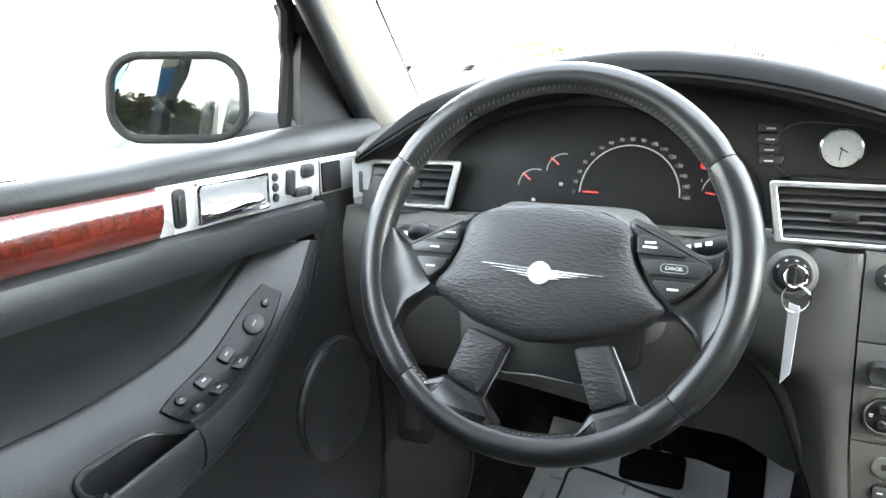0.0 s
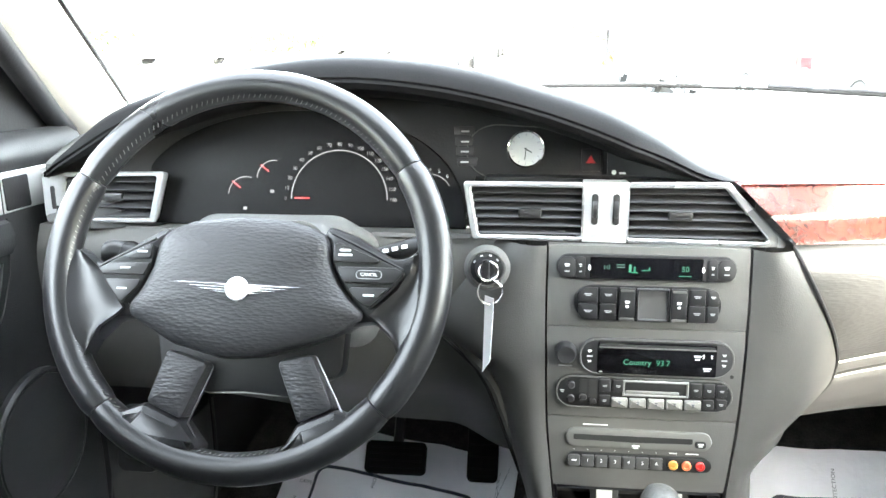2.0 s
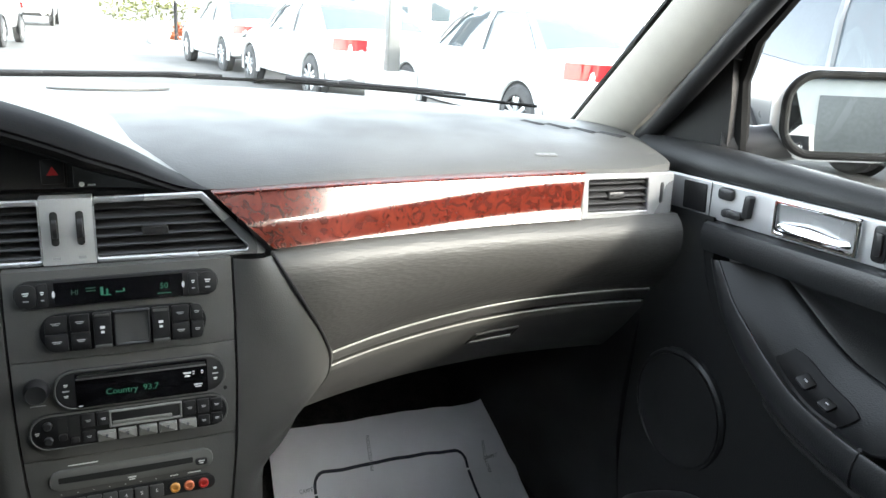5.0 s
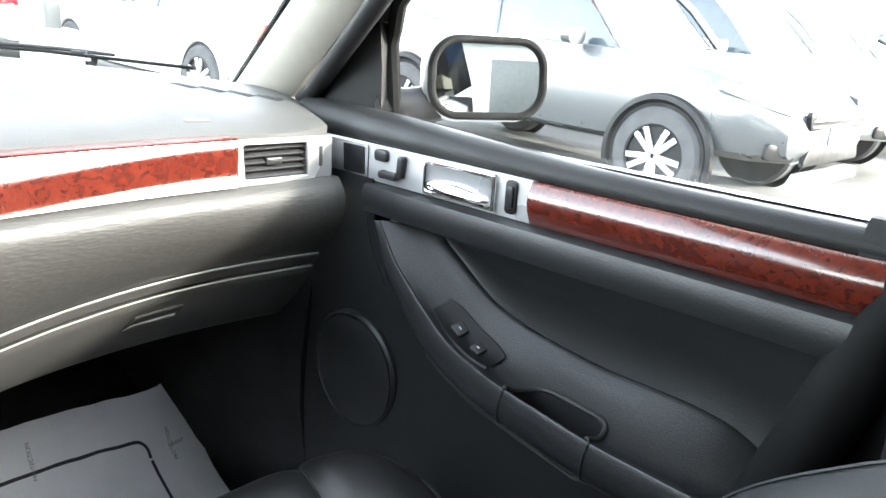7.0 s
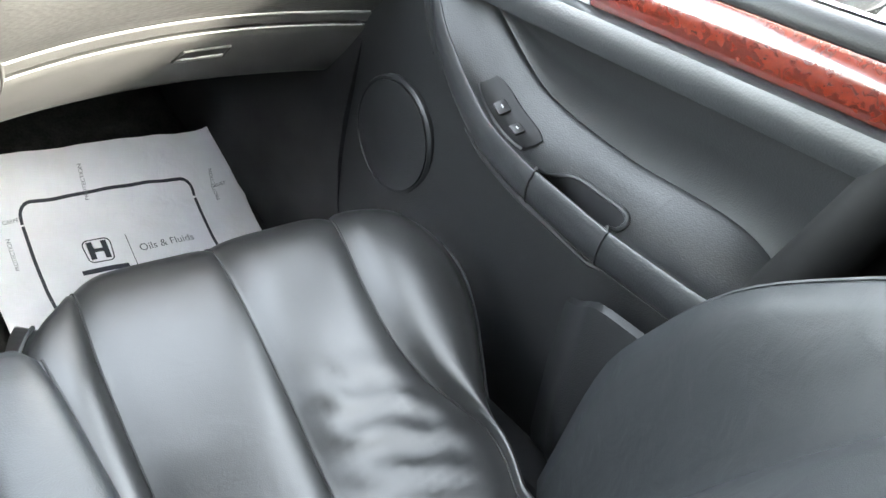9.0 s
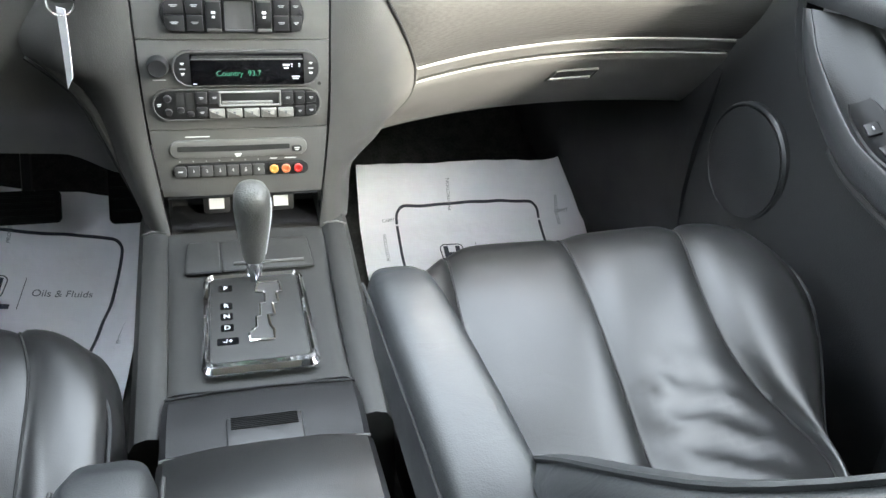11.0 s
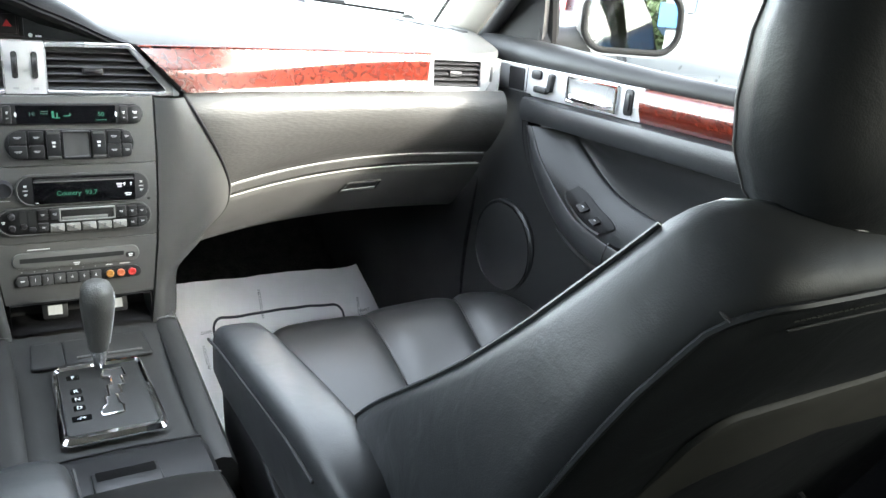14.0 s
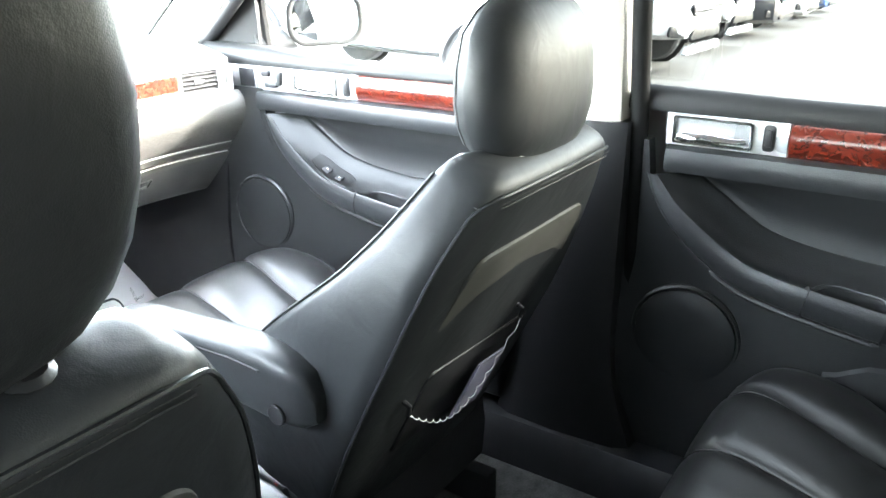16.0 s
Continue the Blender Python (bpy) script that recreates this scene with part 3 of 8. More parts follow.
    if not rear:
        # tweeter grille, memory and seat switches
        bm = bmesh.new()
        prism(bm, rpoly([(-0.0245, -0.0205), (0.0235, -0.0205), (0.0215, 0.0205), (-0.0265, 0.0205)], 0.002, 2), m(0.986, 0.930), 0.002, 0.0008)
        part("tweeter_grille", bm, BLACK, root, "dark mesh tweeter grille")
        bm = bmesh.new()
        tube(bm, [P(0.779, 0.955, 0.9035), P(0.779, 0.955, 0.956)], 0.0008, 6)
        part("trim_joint", bm, BLACK, strip)
        bm = bmesh.new()
        prism(bm, rrect(0.027, 0.017, 0.006), m(0.924, 0.944), 0.006, 0.003)
        part("lumbar_switch", bm, BUTTON, root)
        bm = bmesh.new()
        prism(bm, rrect(0.034, 0.011, 0.005), m(0.904, 0.9185), 0.009, 0.003)
        prism(bm, rrect(0.013, 0.012, 0.005), m(0.918, 0.9185), 0.0095, 0.003)
        part("seat_slide_switch", bm, BUTTON, root, "black seat-shaped slide switch")
        bm = bmesh.new()
        prism(bm, rpoly([(-0.007, -0.016), (0.005, -0.016), (0.009, 0.016), (-0.003, 0.016)], 0.004), m(0.881, 0.934), 0.009, 0.003)
        part("seat_recline_switch", bm, BUTTON, root, "black seat-back recline switch")
        if s < 0:
            for z in (0.944, 0.931, 0.918):
                bm = bmesh.new()
                prism(bm, oval(0.011, 0.011, 14), m(0.853, z), 0.003, 0.001)
                part("memory_button", bm, BUTTON, root)

    # armrest band: a flat face under a tight upper ridge, with a crease and a step below
    N = 66
    up, low, top = along(ridge, N), along(crease, N), along(shelf_line, N)
    inn = [curve(list(enumerate(RIDGE_X)), i / (N - 1) * (len(RIDGE_X) - 1)) for i in range(N)]
    bm = bmesh.new()
    rows = []
    for i in range(N):
        u, l = Vector(P(inn[i], *up[i])), Vector(P(inn[i] + 0.008, *low[i]))
        out_, face = Vector((s, 0, 0)), (u - l)
        d = face.normalized()
        grow = smooth(0.0, 0.45, i / (N - 1))
        foot = Vector(P(0.790, low[i][0] + 0.006 * (1 - grow), low[i][1] - 0.004))
        r = lerp(0.004, 0.0075, grow)
        row = [foot, l + out_ * 0.020 - d * 0.002, l + out_ * 0.004, l + d * 0.004]
        row += [l + face * k - out_ * 0.004 * math.sin(3.14159 * k) for k in (0.25, 0.5, 0.75)]
        row += [u - d * r, u - d * r * 0.35 + out_ * r * 0.15, u + out_ * r * 0.45 + d * r * 0.0, u + out_ * r - d * r * 0.25]
        rows.append(row)
    sheet(bm, rows)
    arm = part("armrest", bm, DOORSOFT, root, sharp=60)
    bm = bmesh.new()
    tube(bm, [r[2] for r in rows[14:]], 0.0016, 6)
    part("band_joint", bm, SEAM, arm)
    # second lip stepping out under the band
    bm = bmesh.new()
    tube(bm, [Vector(r[2]) + Vector((s * 0.010, 0, -0.010)) for r in rows[22:50]], [0.001] + [0.006] * 26 + [0.001], 8)
    part("under_lip", bm, DOORSKIN, arm)
    # shelf from the ridge to the sunk panel, open at the pull cup, ending in a soft roll
    def shelf_pt(v, k):
        i = min(int(v), N - 2)
        f = v - i
        a = Vector(rows[i][-1]).lerp(Vector(rows[i + 1][-1]), f)
        b = Vector(P(0.808, *top[i])).lerp(Vector(P(0.808, *top[i + 1])), f)
        g = smooth(0.05, 0.5, v / N)
        return a.lerp(b, k) + Vector((0, 0, -0.016 * g * math.sin(3.14159 * k ** 0.8) + 0.004 * smooth(0.8, 1.0, k)))

    c0, c1 = 7.15 / 12 * (N - 1), 8.95 / 12 * (N - 1)

    def cup_k(v):
        f = (v - c0) / (c1 - c0)
        return 0.54 * (1 - abs(2 * f - 1) ** 5) ** 0.4 if 0 < f < 1 else 0.0

    steps = sorted(list(range(N)) + [c0 + (c1 - c0) * (0.5 - 0.5 * math.cos(3.14159 * k / 24)) for k in range(25)])
    bm = bmesh.new()
    grid = [[shelf_pt(min(v, N - 1.0001), lerp(cup_k(v), 1.0, c)) for c in np.linspace(0, 1, 9)] for v in steps]
    for row, v in zip(grid, steps):
        e = row[-1]
        row += [e + Vector((s * a_, 0, b_)) for a_, b_ in ((0.003, 0.003), (0.006, 0.004), (0.012, 0.003))]
    sheet(bm, grid)
    part("armrest_shelf", bm, DOORSKIN, arm, sharp=60)
    cups = [c0 + (c1 - c0) * (0.5 - 0.5 * math.cos(3.14159 * k / 24)) for k in range(25)]
    far = [shelf_pt(v, cup_k(v)) for v in cups]
    near = [shelf_pt(v, 0.0) for v in reversed(cups[1:-1])]
    mouth = far + near
    mid_ = sum(mouth, Vector()) / len(mouth)
    bm = bmesh.new()
    sheet(bm, [[p.lerp(Vector((mid_.x, mid_.y, p.z)), k) + Vector((0, 0, -h)) for p in mouth] for k, h in ((0, 0), (0.03, 0.004), (0.06, 0.03), (0.12, 0.048), (0.3, 0.055), (0.98, 0.056))], True)
    part("pull_cup", bm, BLACK, arm)
    bm = bmesh.new()
    tube(bm, [p + Vector((0, 0, 0.0012)) for p in far], 0.0036, 8)
    part("pull_cup_rim", bm, DOORSOFT, arm)
    # seams across the band at the pull cup
    for v in (c0 - 0.2, c1 + 0.2):
        i = round(v)
        bm = bmesh.new()
        tube(bm, [Vector(p) + Vector((-s * 0.0005, 0, 0)) for p in rows[i][1:]], 0.0015, 6)
        part("armrest_seam", bm, SEAM, arm)
    # joint down the front of the panel from the trim
    if not rear:
        bm = bmesh.new()
        tube(bm, [P(0.7775, y, z) for y, z in ((0.957, 0.902), (0.956, 0.87), (0.949, 0.83), (0.93, 0.79), (0.905, 0.755))], [0.0012, 0.0012, 0.001, 0.0008, 0.0003], 6)
        part("panel_joint", bm, SEAM, root)
    # switch panel laid on the shelf
    if not rear:
        lo, hi = (0.785, 0.675) if s > 0 else (0.845, 0.645)
        i0, i1 = (min(range(N), key=lambda k: abs(up[k][0] - v)) for v in (lo, hi))

        def on_shelf(a, b):
            """A place on the shelf: a from the front to the back of the switches, b from band to door."""
            return shelf_pt(lerp(i0, i1, a), lerp(0.10, 0.70, b) if s > 0 else lerp(0.12, 0.74, b))

        def shelf_frame(a, b, up):
            p = on_shelf(a, b)
            t = on_shelf(min(a + 0.03, 1), b) - on_shelf(max(a - 0.03, 0), b)
            w = on_shelf(a, min(b + 0.1, 1)) - on_shelf(a, max(b - 0.1, 0))
            nn = t.cross(w).normalized()
            nn = nn if nn.z > 0 else -nn
            return fr(p + nn * up, t, nn)

        bm = bmesh.new()
        rows_ = []
        for a in np.linspace(0, 1, 14):
            taper = 0.16 * abs(2 * a - 1) ** 4
            rows_.append([shelf_frame(a, b, 0.0035 if 0 < k < 6 else 0.0005) @ Vector((0, 0, 0)) for k, b in enumerate([taper, taper + 0.03, 0.3, 0.5, 0.7, 0.97 - taper, 1.0 - taper])])
        sheet(bm, rows_)
        panel = part("switch_panel", bm, SWITCHBLACK, arm, "black window switch panel")
        if s > 0:
            spots = [(0.38, 0.5, 0.020, 0.018), (0.72, 0.5, 0.018, 0.016)]
        else:
            spots = [(a, b, 0.021, 0.015) for a in (0.50, 0.72) for b in (0.28, 0.72)] + [(0.25, 0.5, 0.030, 0.026), (0.10, 0.5, 0.014, 0.010), (0.90, 0.72, 0.014, 0.012), (0.90, 0.3, 0.018, 0.012)]
        for a, b, w, h in spots:
            fm = shelf_frame(a, b, 0.003)
            bm = bmesh.new()
            prism(bm, oval(w, h, 18) if (s < 0 and (a < 0.3 or a > 0.85)) else rrect(w, h, 0.003, 3), fm, 0.005, 0.0015)
            part("window_switch", bm, BUTTON, panel)
            bm = bmesh.new()
            prism(bm, rrect(w * 0.30, 0.002, 0.0008, 2), fm, 0.0006, z0=0.005)
            part("symbol", bm, GREY_PRINT, panel)
    # speaker
    sy, sz = (0.960, 0.604) if not rear else (0.778, 0.567)
    bm = bmesh.new()
    ringed(bm, oval(0.196, 0.190, 36), oval(0.180, 0.174, 36), fr(P(0.763, sy, sz), (0, -s, 0), (-s, 0, 0)), 0.0122, 0.005, z0=-0.012)
    spk = part("speaker_ring", bm, DOORSKIN, root)
    bm = bmesh.new()
    prism(bm, oval(0.179, 0.173, 36), fr(P(0.763, sy, sz), (0, -s, 0), (-s, 0, 0)), 0.010, 0.001, z0=-0.010, dome=0.003)
    part("speaker_grille", bm, DOORSKIN, spk, "fine dark speaker grille")
    # map pocket
    bm = bmesh.new()
    rows = []
    for y in np.linspace(0.27, 0.55, 14):
        k = smooth(0.55, 0.47, y)
        rows.append([P(x, y, z) for x, z in ((0.775, 0.30), (0.765 - 0.03 * k, 0.33), (0.755 - 0.045 * k, 0.46), (0.757 - 0.04 * k, 0.56 + 0.05 * k), (0.765 - 0.04 * k, 0.565 + 0.05 * k), (0.775, 0.50))])
    sheet(bm, rows)
    part("map_pocket", bm, DOORSKIN, root)
    # outer skin in body colour
    bm = bmesh.new()
    rows = []
    for y in np.linspace(back - 0.02, ahead + 0.11, 12):
        rows.append([P(x, y, z) for x, z in ((0.820 if rear else 0.85, 0.975), (0.85 if rear else 0.885, 0.972), (0.905, 0.95), (0.925, 0.86), (0.945, 0.70), (0.945, 0.45), (0.90, 0.12), (0.86, 0.10))])
    sheet(bm, rows)
    part("outer_skin", bm, BODY, root, "pale silver painted door skin")
    bm = bmesh.new()
    tube(bm, [P(0.828 if rear else lerp(0.826, 0.862, smooth(0.40, 1.04, y)), y, (0.978 if rear else lerp(0.968, 0.978, smooth(0.40, 1.04, y))) + 0.010 * smooth(0.6, 1.1, y)) for y in np.linspace(back, ahead + 0.02, 16)], 0.009 if rear else 0.006, 8)
    part("window_seal", bm, RUBBER, root)
    if not rear:
        # pale moulding between the seal and the glass
        bm = bmesh.new()
        thick(bm, [[P(lerp(0.830, 0.866, smooth(0.40, 1.04, y)), y, 0.974 + 0.010 * smooth(0.6, 1.1, y)), P(0.872, y, 0.970 + 0.010 * smooth(0.6, 1.1, y))] for y in np.linspace(back, ahead + 0.02, 16)], (0, 0, -0.012))
        part("belt_moulding", bm, BODY, root, "pale satin moulding below the window glass")
    # glass
    bm = bmesh.new()
    front_edge = 0.985 if not rear else 1.07
    rows = []
    for k in np.linspace(0, 1, 7):
        f = front_edge - (0.42 * k if not rear else 0.05 * k)
        r = 0.20 + 0.02 * k
        rows.append([P((0.824 - 0.166 * k ** 1.4) if rear else (0.858 - 0.20 * k ** 1.4), lerp(r, f, u), 0.975 + 0.43 * k) for u in np.linspace(0, 1, 8)])
    sheet(bm, rows)
    g = part("window_glass", bm, PRIVACY if rear else GLASS, root, "dark tinted side window glass" if rear else "clear side window glass")
    g.visible_shadow = rear
    # window frame
    bm = bmesh.new()
    if not rear:
        tube(bm, [P(0.862, 0.995, 0.98), P(0.853, 0.993, 1.05), P(0.846, 0.991, 1.095), P(0.840, 0.978, 1.115)] + [P(lerp(0.800, 0.672, k), lerp(0.925, 0.54, k), lerp(1.155, 1.405, k)) for k in np.linspace(0, 1, 6)], 0.011, 8)
        part("window_channel", bm, RUBBER, root)
        bm = bmesh.new()
        thick(bm, [[P(0.838, 1.0, 0.98), P(0.835, 1.20, 0.985)], [P(0.830, 0.992, 1.06), P(0.826, 1.09, 1.06)], [P(0.818, 0.985, 1.125), P(0.816, 1.03, 1.115)], [P(0.806, 0.955, 1.142), P(0.796, 0.985, 1.138)], [P(0.792, 0.925, 1.158), P(0.780, 0.945, 1.155)]], (s * 0.03, 0, 0))
        part("mirror_sail", bm, BLACK, root, "black triangular mirror sail panel")
        bm = bmesh.new()
        tube(bm, [P(0.838, 1.20, 0.99)] + [P(0.835 - 0.19 * k, 1.19 - 0.72 * k, 0.99 + 0.45 * k) for k in np.linspace(0.05, 1, 8)], 0.016, 10)
        part("door_frame", bm, BLACK, root)
    else:
        tube(bm, [P(0.83, 1.07, 0.975), P(0.80, 1.055, 1.12), P(0.66, 1.01, 1.42)], 0.014, 8)
        part("window_channel", bm, RUBBER, root)
    return root


door("door_front_right", 1, 0, 0, "closed front passenger door with black trim and red burl wood strip")
door("door_front_left", -1, 0, 0.012, "closed driver's door with black trim and red burl wood strip")
door("door_rear_right", 1, -0.865, -0.012, "closed rear door with black trim and burl wood strip", rear=True)
door("door_rear_left", -1, -0.865, -0.012, "closed rear door with black trim", rear=True)


def door_mirror(s):
    root = thing("wing_mirror", (s * 0.93, 0.97, 0.97), "pale silver wing mirror with a rounded rectangular glass", "mirror", "wing mirrors")
    c = Vector((s * 0.99, 0.922, 1.048))
    turn = 0.42 if s > 0 else 0.44
    nrm = Vector((-s * turn, -0.93, 0.03))
    m = fr(c, Vector((0.93, -s * turn, 0)), nrm)
    out = rpoly([(-0.102, -0.062), (0.102, -0.062), (0.096, 0.066), (-0.102, 0.066)] if s > 0 else [(-0.102, -0.062), (0.102, -0.062), (0.102, 0.066), (-0.092, 0.066)], 0.050, 8)
    bm = bmesh.new()
    rings = []
    for z, k in ((0.0, 0.0), (-0.012, -0.004), (-0.04, 0.002), (-0.075, 0.014), (-0.10, 0.032), (-0.11, 0.05)):
        rings.append([m @ Vector((p.x, p.y, z)) for p in inset(out, k)])
    loft(bm, rings)
    part("housing", bm, BODY, root)
    bm = bmesh.new()
    ringed(bm, out, inset(out, 0.012), m, 0.010, 0.004)
    part("rim", bm, RUBBER, root, "black mirror rim")
    bm = bmesh.new()
    prism(bm, inset(out, 0.011), m, 0.003, z0=0.0)
    part("mirror_glass", bm, MIRROR, root)
    bm = bmesh.new()
    tube(bm, [(s * 0.85, 1.03, 1.0), (s * 0.89, 1.0, 1.0), (s * 0.94, 0.97, 1.01)], [0.035, 0.03, 0.028], 10)
    part("arm", bm, BLACK, root)
    if s < 0:
        bm = bmesh.new()
        lathe(bm, [(0.002, 0.016), (0.012, 0.015), (0.024, 0.010), (0.031, 0.0), (0.031, -0.01), (0.02, -0.02)], fr((-1.10, 0.90, 1.005), (1, 0, 0), (0.55, -0.8, 0.1)), 20)
        part("round_cap", bm, BODY, root)
    return root


door_mirror(1)
door_mirror(-1)


# ---- dashboard ----
dash = thing("dashboard", (0, 1.2, 0.62), "charcoal dashboard with burl wood strip and silver-framed vents", "dashboard")
CREST = [(-0.745, 0.966), (-0.72, 0.988), (-0.685, 1.013), (-0.635, 1.046), (-0.588, 1.066), (-0.53, 1.083), (-0.45, 1.100), (-0.35, 1.108), (-0.25, 1.100), (-0.15, 1.079), (-0.05, 1.046), (0.012, 1.016), (0.065, 0.982), (0.100, 0.966)]
WOODY = [(-0.78, 1.0), (-0.5, 1.03), (0.097, 0.990), (0.2, 1.012), (0.35, 1.032), (0.5, 1.042), (0.6, 1.040), (0.68, 1.025), (0.78, 1.010)]


def crest(x):
    return curve(CREST, x)


def front_edge_y(x):
    return curve(WOODY, x)


# top pad, from the wood's upper edge to the windscreen
def pad_pt(x, v):
    yf = front_edge_y(x) + 0.10 * smooth(0.752, 0.785, abs(x)) + (0.09 * smooth(-0.74, -0.66, x) * smooth(0.097, 0.008, x))
    zf = 0.966 + 0.03 * smooth(-0.74, -0.66, x) * smooth(0.097, 0.008, x) + 0.012 * smooth(0.68, 0.78, abs(x))
    yb = 1.83 - 0.44 * (x / 0.82) ** 2
    zb = 1.038 - 0.036 * (x / 0.82) ** 2
    y = lerp(yf, yb, v ** 1.25)
    z = zf + (zb - zf) * (1 - (1 - v) ** 3.2) + 0.004 * math.sin(3.14159 * v)
    return (x, y, z)


bm = bmesh.new()
thick(bm, [[pad_pt(x, v) for v in np.linspace(0, 1, 26) ** 1.3] for x in np.linspace(-0.795, 0.795, 70)], (0, 0.0, -0.012))
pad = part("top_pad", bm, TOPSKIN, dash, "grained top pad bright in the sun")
# brow over the instruments and clock
bm = bmesh.new()
rows = []
for x in np.linspace(-0.745, 0.100, 76):
    c = crest(x)
    k = min(max((c - 0.966) / 0.07, 0.0), 1.0) ** 0.7
    yl = front_edge_y(x) * 0 + lerp(0.992, 0.950, k)
    back_z = 1.030
    prof = [(1.045, c - 0.044 * k), (yl + 0.020, c - 0.036 * k), (yl + 0.004, c - 0.031 * k), (yl, c - 0.024 * k), (yl + 0.005, c - 0.013 * k), (yl + 0.018, c - 0.005 * k), (yl + 0.045, c - 0.001 * k), (yl + 0.085, c),
            (yl + 0.15, c - 0.005 * k), (yl + 0.24, lerp(c, back_z, 0.35 * k)), (yl + 0.36, lerp(c, back_z, 0.8)), (yl + 0.46, min(c, back_z - 0.002)), (yl + 0.50, back_z - 0.02 - 0.03 * (1 - k))]
    rows.append([(x, y, z) for y, z in prof])
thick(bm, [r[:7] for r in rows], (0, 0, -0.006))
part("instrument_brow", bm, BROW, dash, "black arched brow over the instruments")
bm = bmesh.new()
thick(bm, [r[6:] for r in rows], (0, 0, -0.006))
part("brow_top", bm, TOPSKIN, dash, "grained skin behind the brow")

# fascia behind the brow
bm = bmesh.new()
rows = []
for x in np.linspace(-0.735, 0.092, 60):
    top = crest(x) - 0.036 * min(max((crest(x) - 0.966) / 0.07, 0.0), 1.0)
    lo = 0.895 if x < -0.21 else 0.962
    rows.append([(x, 1.034 + 0.22 * (z - 0.96) - 0.03 * smooth(-0.05, 0.09, x) - 0.03 * smooth(-0.58, -0.72, x), z) for z in np.linspace(min(lo, top - 0.002), top, 14)])
thick(bm, rows, (0, 0.01, 0))
fascia = part("fascia", bm, BLACK, dash, "black instrument fascia")
FM = lambda x, z, d=0.0: fr((x, 1.034 + 0.22 * (z - 0.96) - d, z), (1, 0, 0), (0, -1, 0.22))

# instrument cluster
out = [Vector((-0.2135, -0.062)), ]
out = [Vector((0.2115 * math.cos(a) * (1.0 if math.cos(a) > 0 else 1.04), -0.063 + 0.146 * math.sin(a) ** 0.8)) for a in np.linspace(0.0, math.pi, 40)]
CM = FM(-0.424, 0.960, 0.0)
bm = bmesh.new()
prism(bm, out, CM, 0.006, 0.003)
cluster = part("instrument_panel", bm, CLUSTER, dash, "dark instrument cluster with lit red needles")


def arc_line(bm, cx, cy, r, a0, a1, m, width=0.0014, z0=0.0062, n=30):
    rows = []
    for a in np.linspace(radians(a0), radians(a1), n):
        rows.append([m @ Vector((cx + rr * math.cos(a), cy + rr * math.sin(a), z0)) for rr in (r - width / 2, r + width / 2)])
    sheet(bm, rows)


# speedometer, tachometer and two small gauges
for cx, cy, r, a0, a1, wd in ((0.0515, -0.029, 0.0615, 180, 0, 0.0016), (0.166, -0.024, 0.028, 170, 30, 0.001), (-0.070, -0.024, 0.022, 180, 70, 0.0012), (-0.033, -0.003, 0.022, 180, 80, 0.0012)):
    bm = bmesh.new()
    arc_line(bm, cx, cy, r, a0, a1, CM, wd)
    part("gauge_scale", bm, WHITE_LIT, cluster)
    bm = bmesh.new()
    if r > 0.05:
        boxed(bm, (0.020, 0.0022, 0.0006), CM @ pose(cx - r + 0.014, cy + 0.001, 0.0062))
    elif cx > 0.1:
        boxed(bm, (0.012, 0.0018, 0.0006), CM @ pose(cx - r + 0.010, cy + 0.002, 0.0062, 0, 0, -8))
    else:
        boxed(bm, (0.014, 0.002, 0.0006), CM @ pose(cx - r * 0.55, cy + r * 0.55, 0.0062, 0, 0, -38))
    part("needle", bm, RED_LIT, cluster, "lit red needle")
for i in range(17):
    a = radians(180 - 180 * i / 16)
    words(str(i * 10), 0.0062, CM @ pose(0.0515 + 0.069 * math.cos(a), -0.029 + 0.069 * math.sin(a), 0.0062), WHITE_LIT, cluster, "numeral", 0)
for i in range(1, 7):
    a = radians(170 - 140 * i / 7)
    words(str(i), 0.006, CM @ pose(0.166 + 0.0335 * math.cos(a), -0.024 + 0.0335 * math.sin(a), 0.0062), GREY_PRINT, cluster, "numeral", 0)
bm = bmesh.new()
prism(bm, oval(0.011, 0.009, 12), CM @ pose(0.139, 0.011, 0.0058), 0.0006)
part("warning_light", bm, RED_LIT, cluster, "lit red warning light")
words("P R N D", 0.0065, CM @ pose(0.180, -0.052, 0.0062), GREEN_LIT, cluster, "gear_display", 0)
for cx, cy in ((-0.070, -0.042), (-0.035, -0.020)):
    bm = bmesh.new()
    boxed(bm, (0.005, 0.004, 0.0005), CM @ pose(cx, cy, 0.006))
    part("gauge_symbol", bm, WHITE_LIT, cluster)

# clock panel
PM = FM(-0.130, 0.9945)
bm = bmesh.new()
prism(bm, rpoly([(-0.082, -0.033), (0.082, -0.033), (0.082, 0.004), (0.035, 0.026), (-0.045, 0.032), (-0.082, 0.02)], [0.03, 0.004, 0.006, 0.05, 0.04, 0.025], 6), PM, 0.0025, 0.001)
cpanel = part("clock_panel", bm, BLACK, dash)
bm = bmesh.new()
arc = [PM @ Vector((-0.047 + 0.036 * math.cos(a), -0.002 + 0.0325 * math.sin(a), 0.0026)) for a in np.linspace(radians(88), radians(272), 20)]
tube(bm, [PM @ Vector((0.03, 0.0265, 0.0026))] + arc + [PM @ Vector((0.078, -0.0325, 0.0026))], 0.0007, 5)
part("panel_edge", bm, STACK, cpanel)
KM = FM(-0.1405, 0.9955, 0.002)
bm = bmesh.new()
lathe(bm, [(0.0235, 0.0), (0.0238, 0.004), (0.0225, 0.006), (0.0208, 0.0055), (0.0203, 0.003)], KM, 36, False)
clock = part("clock", bm, CHROME, dash, "round analogue clock with a pale face and chrome rim")
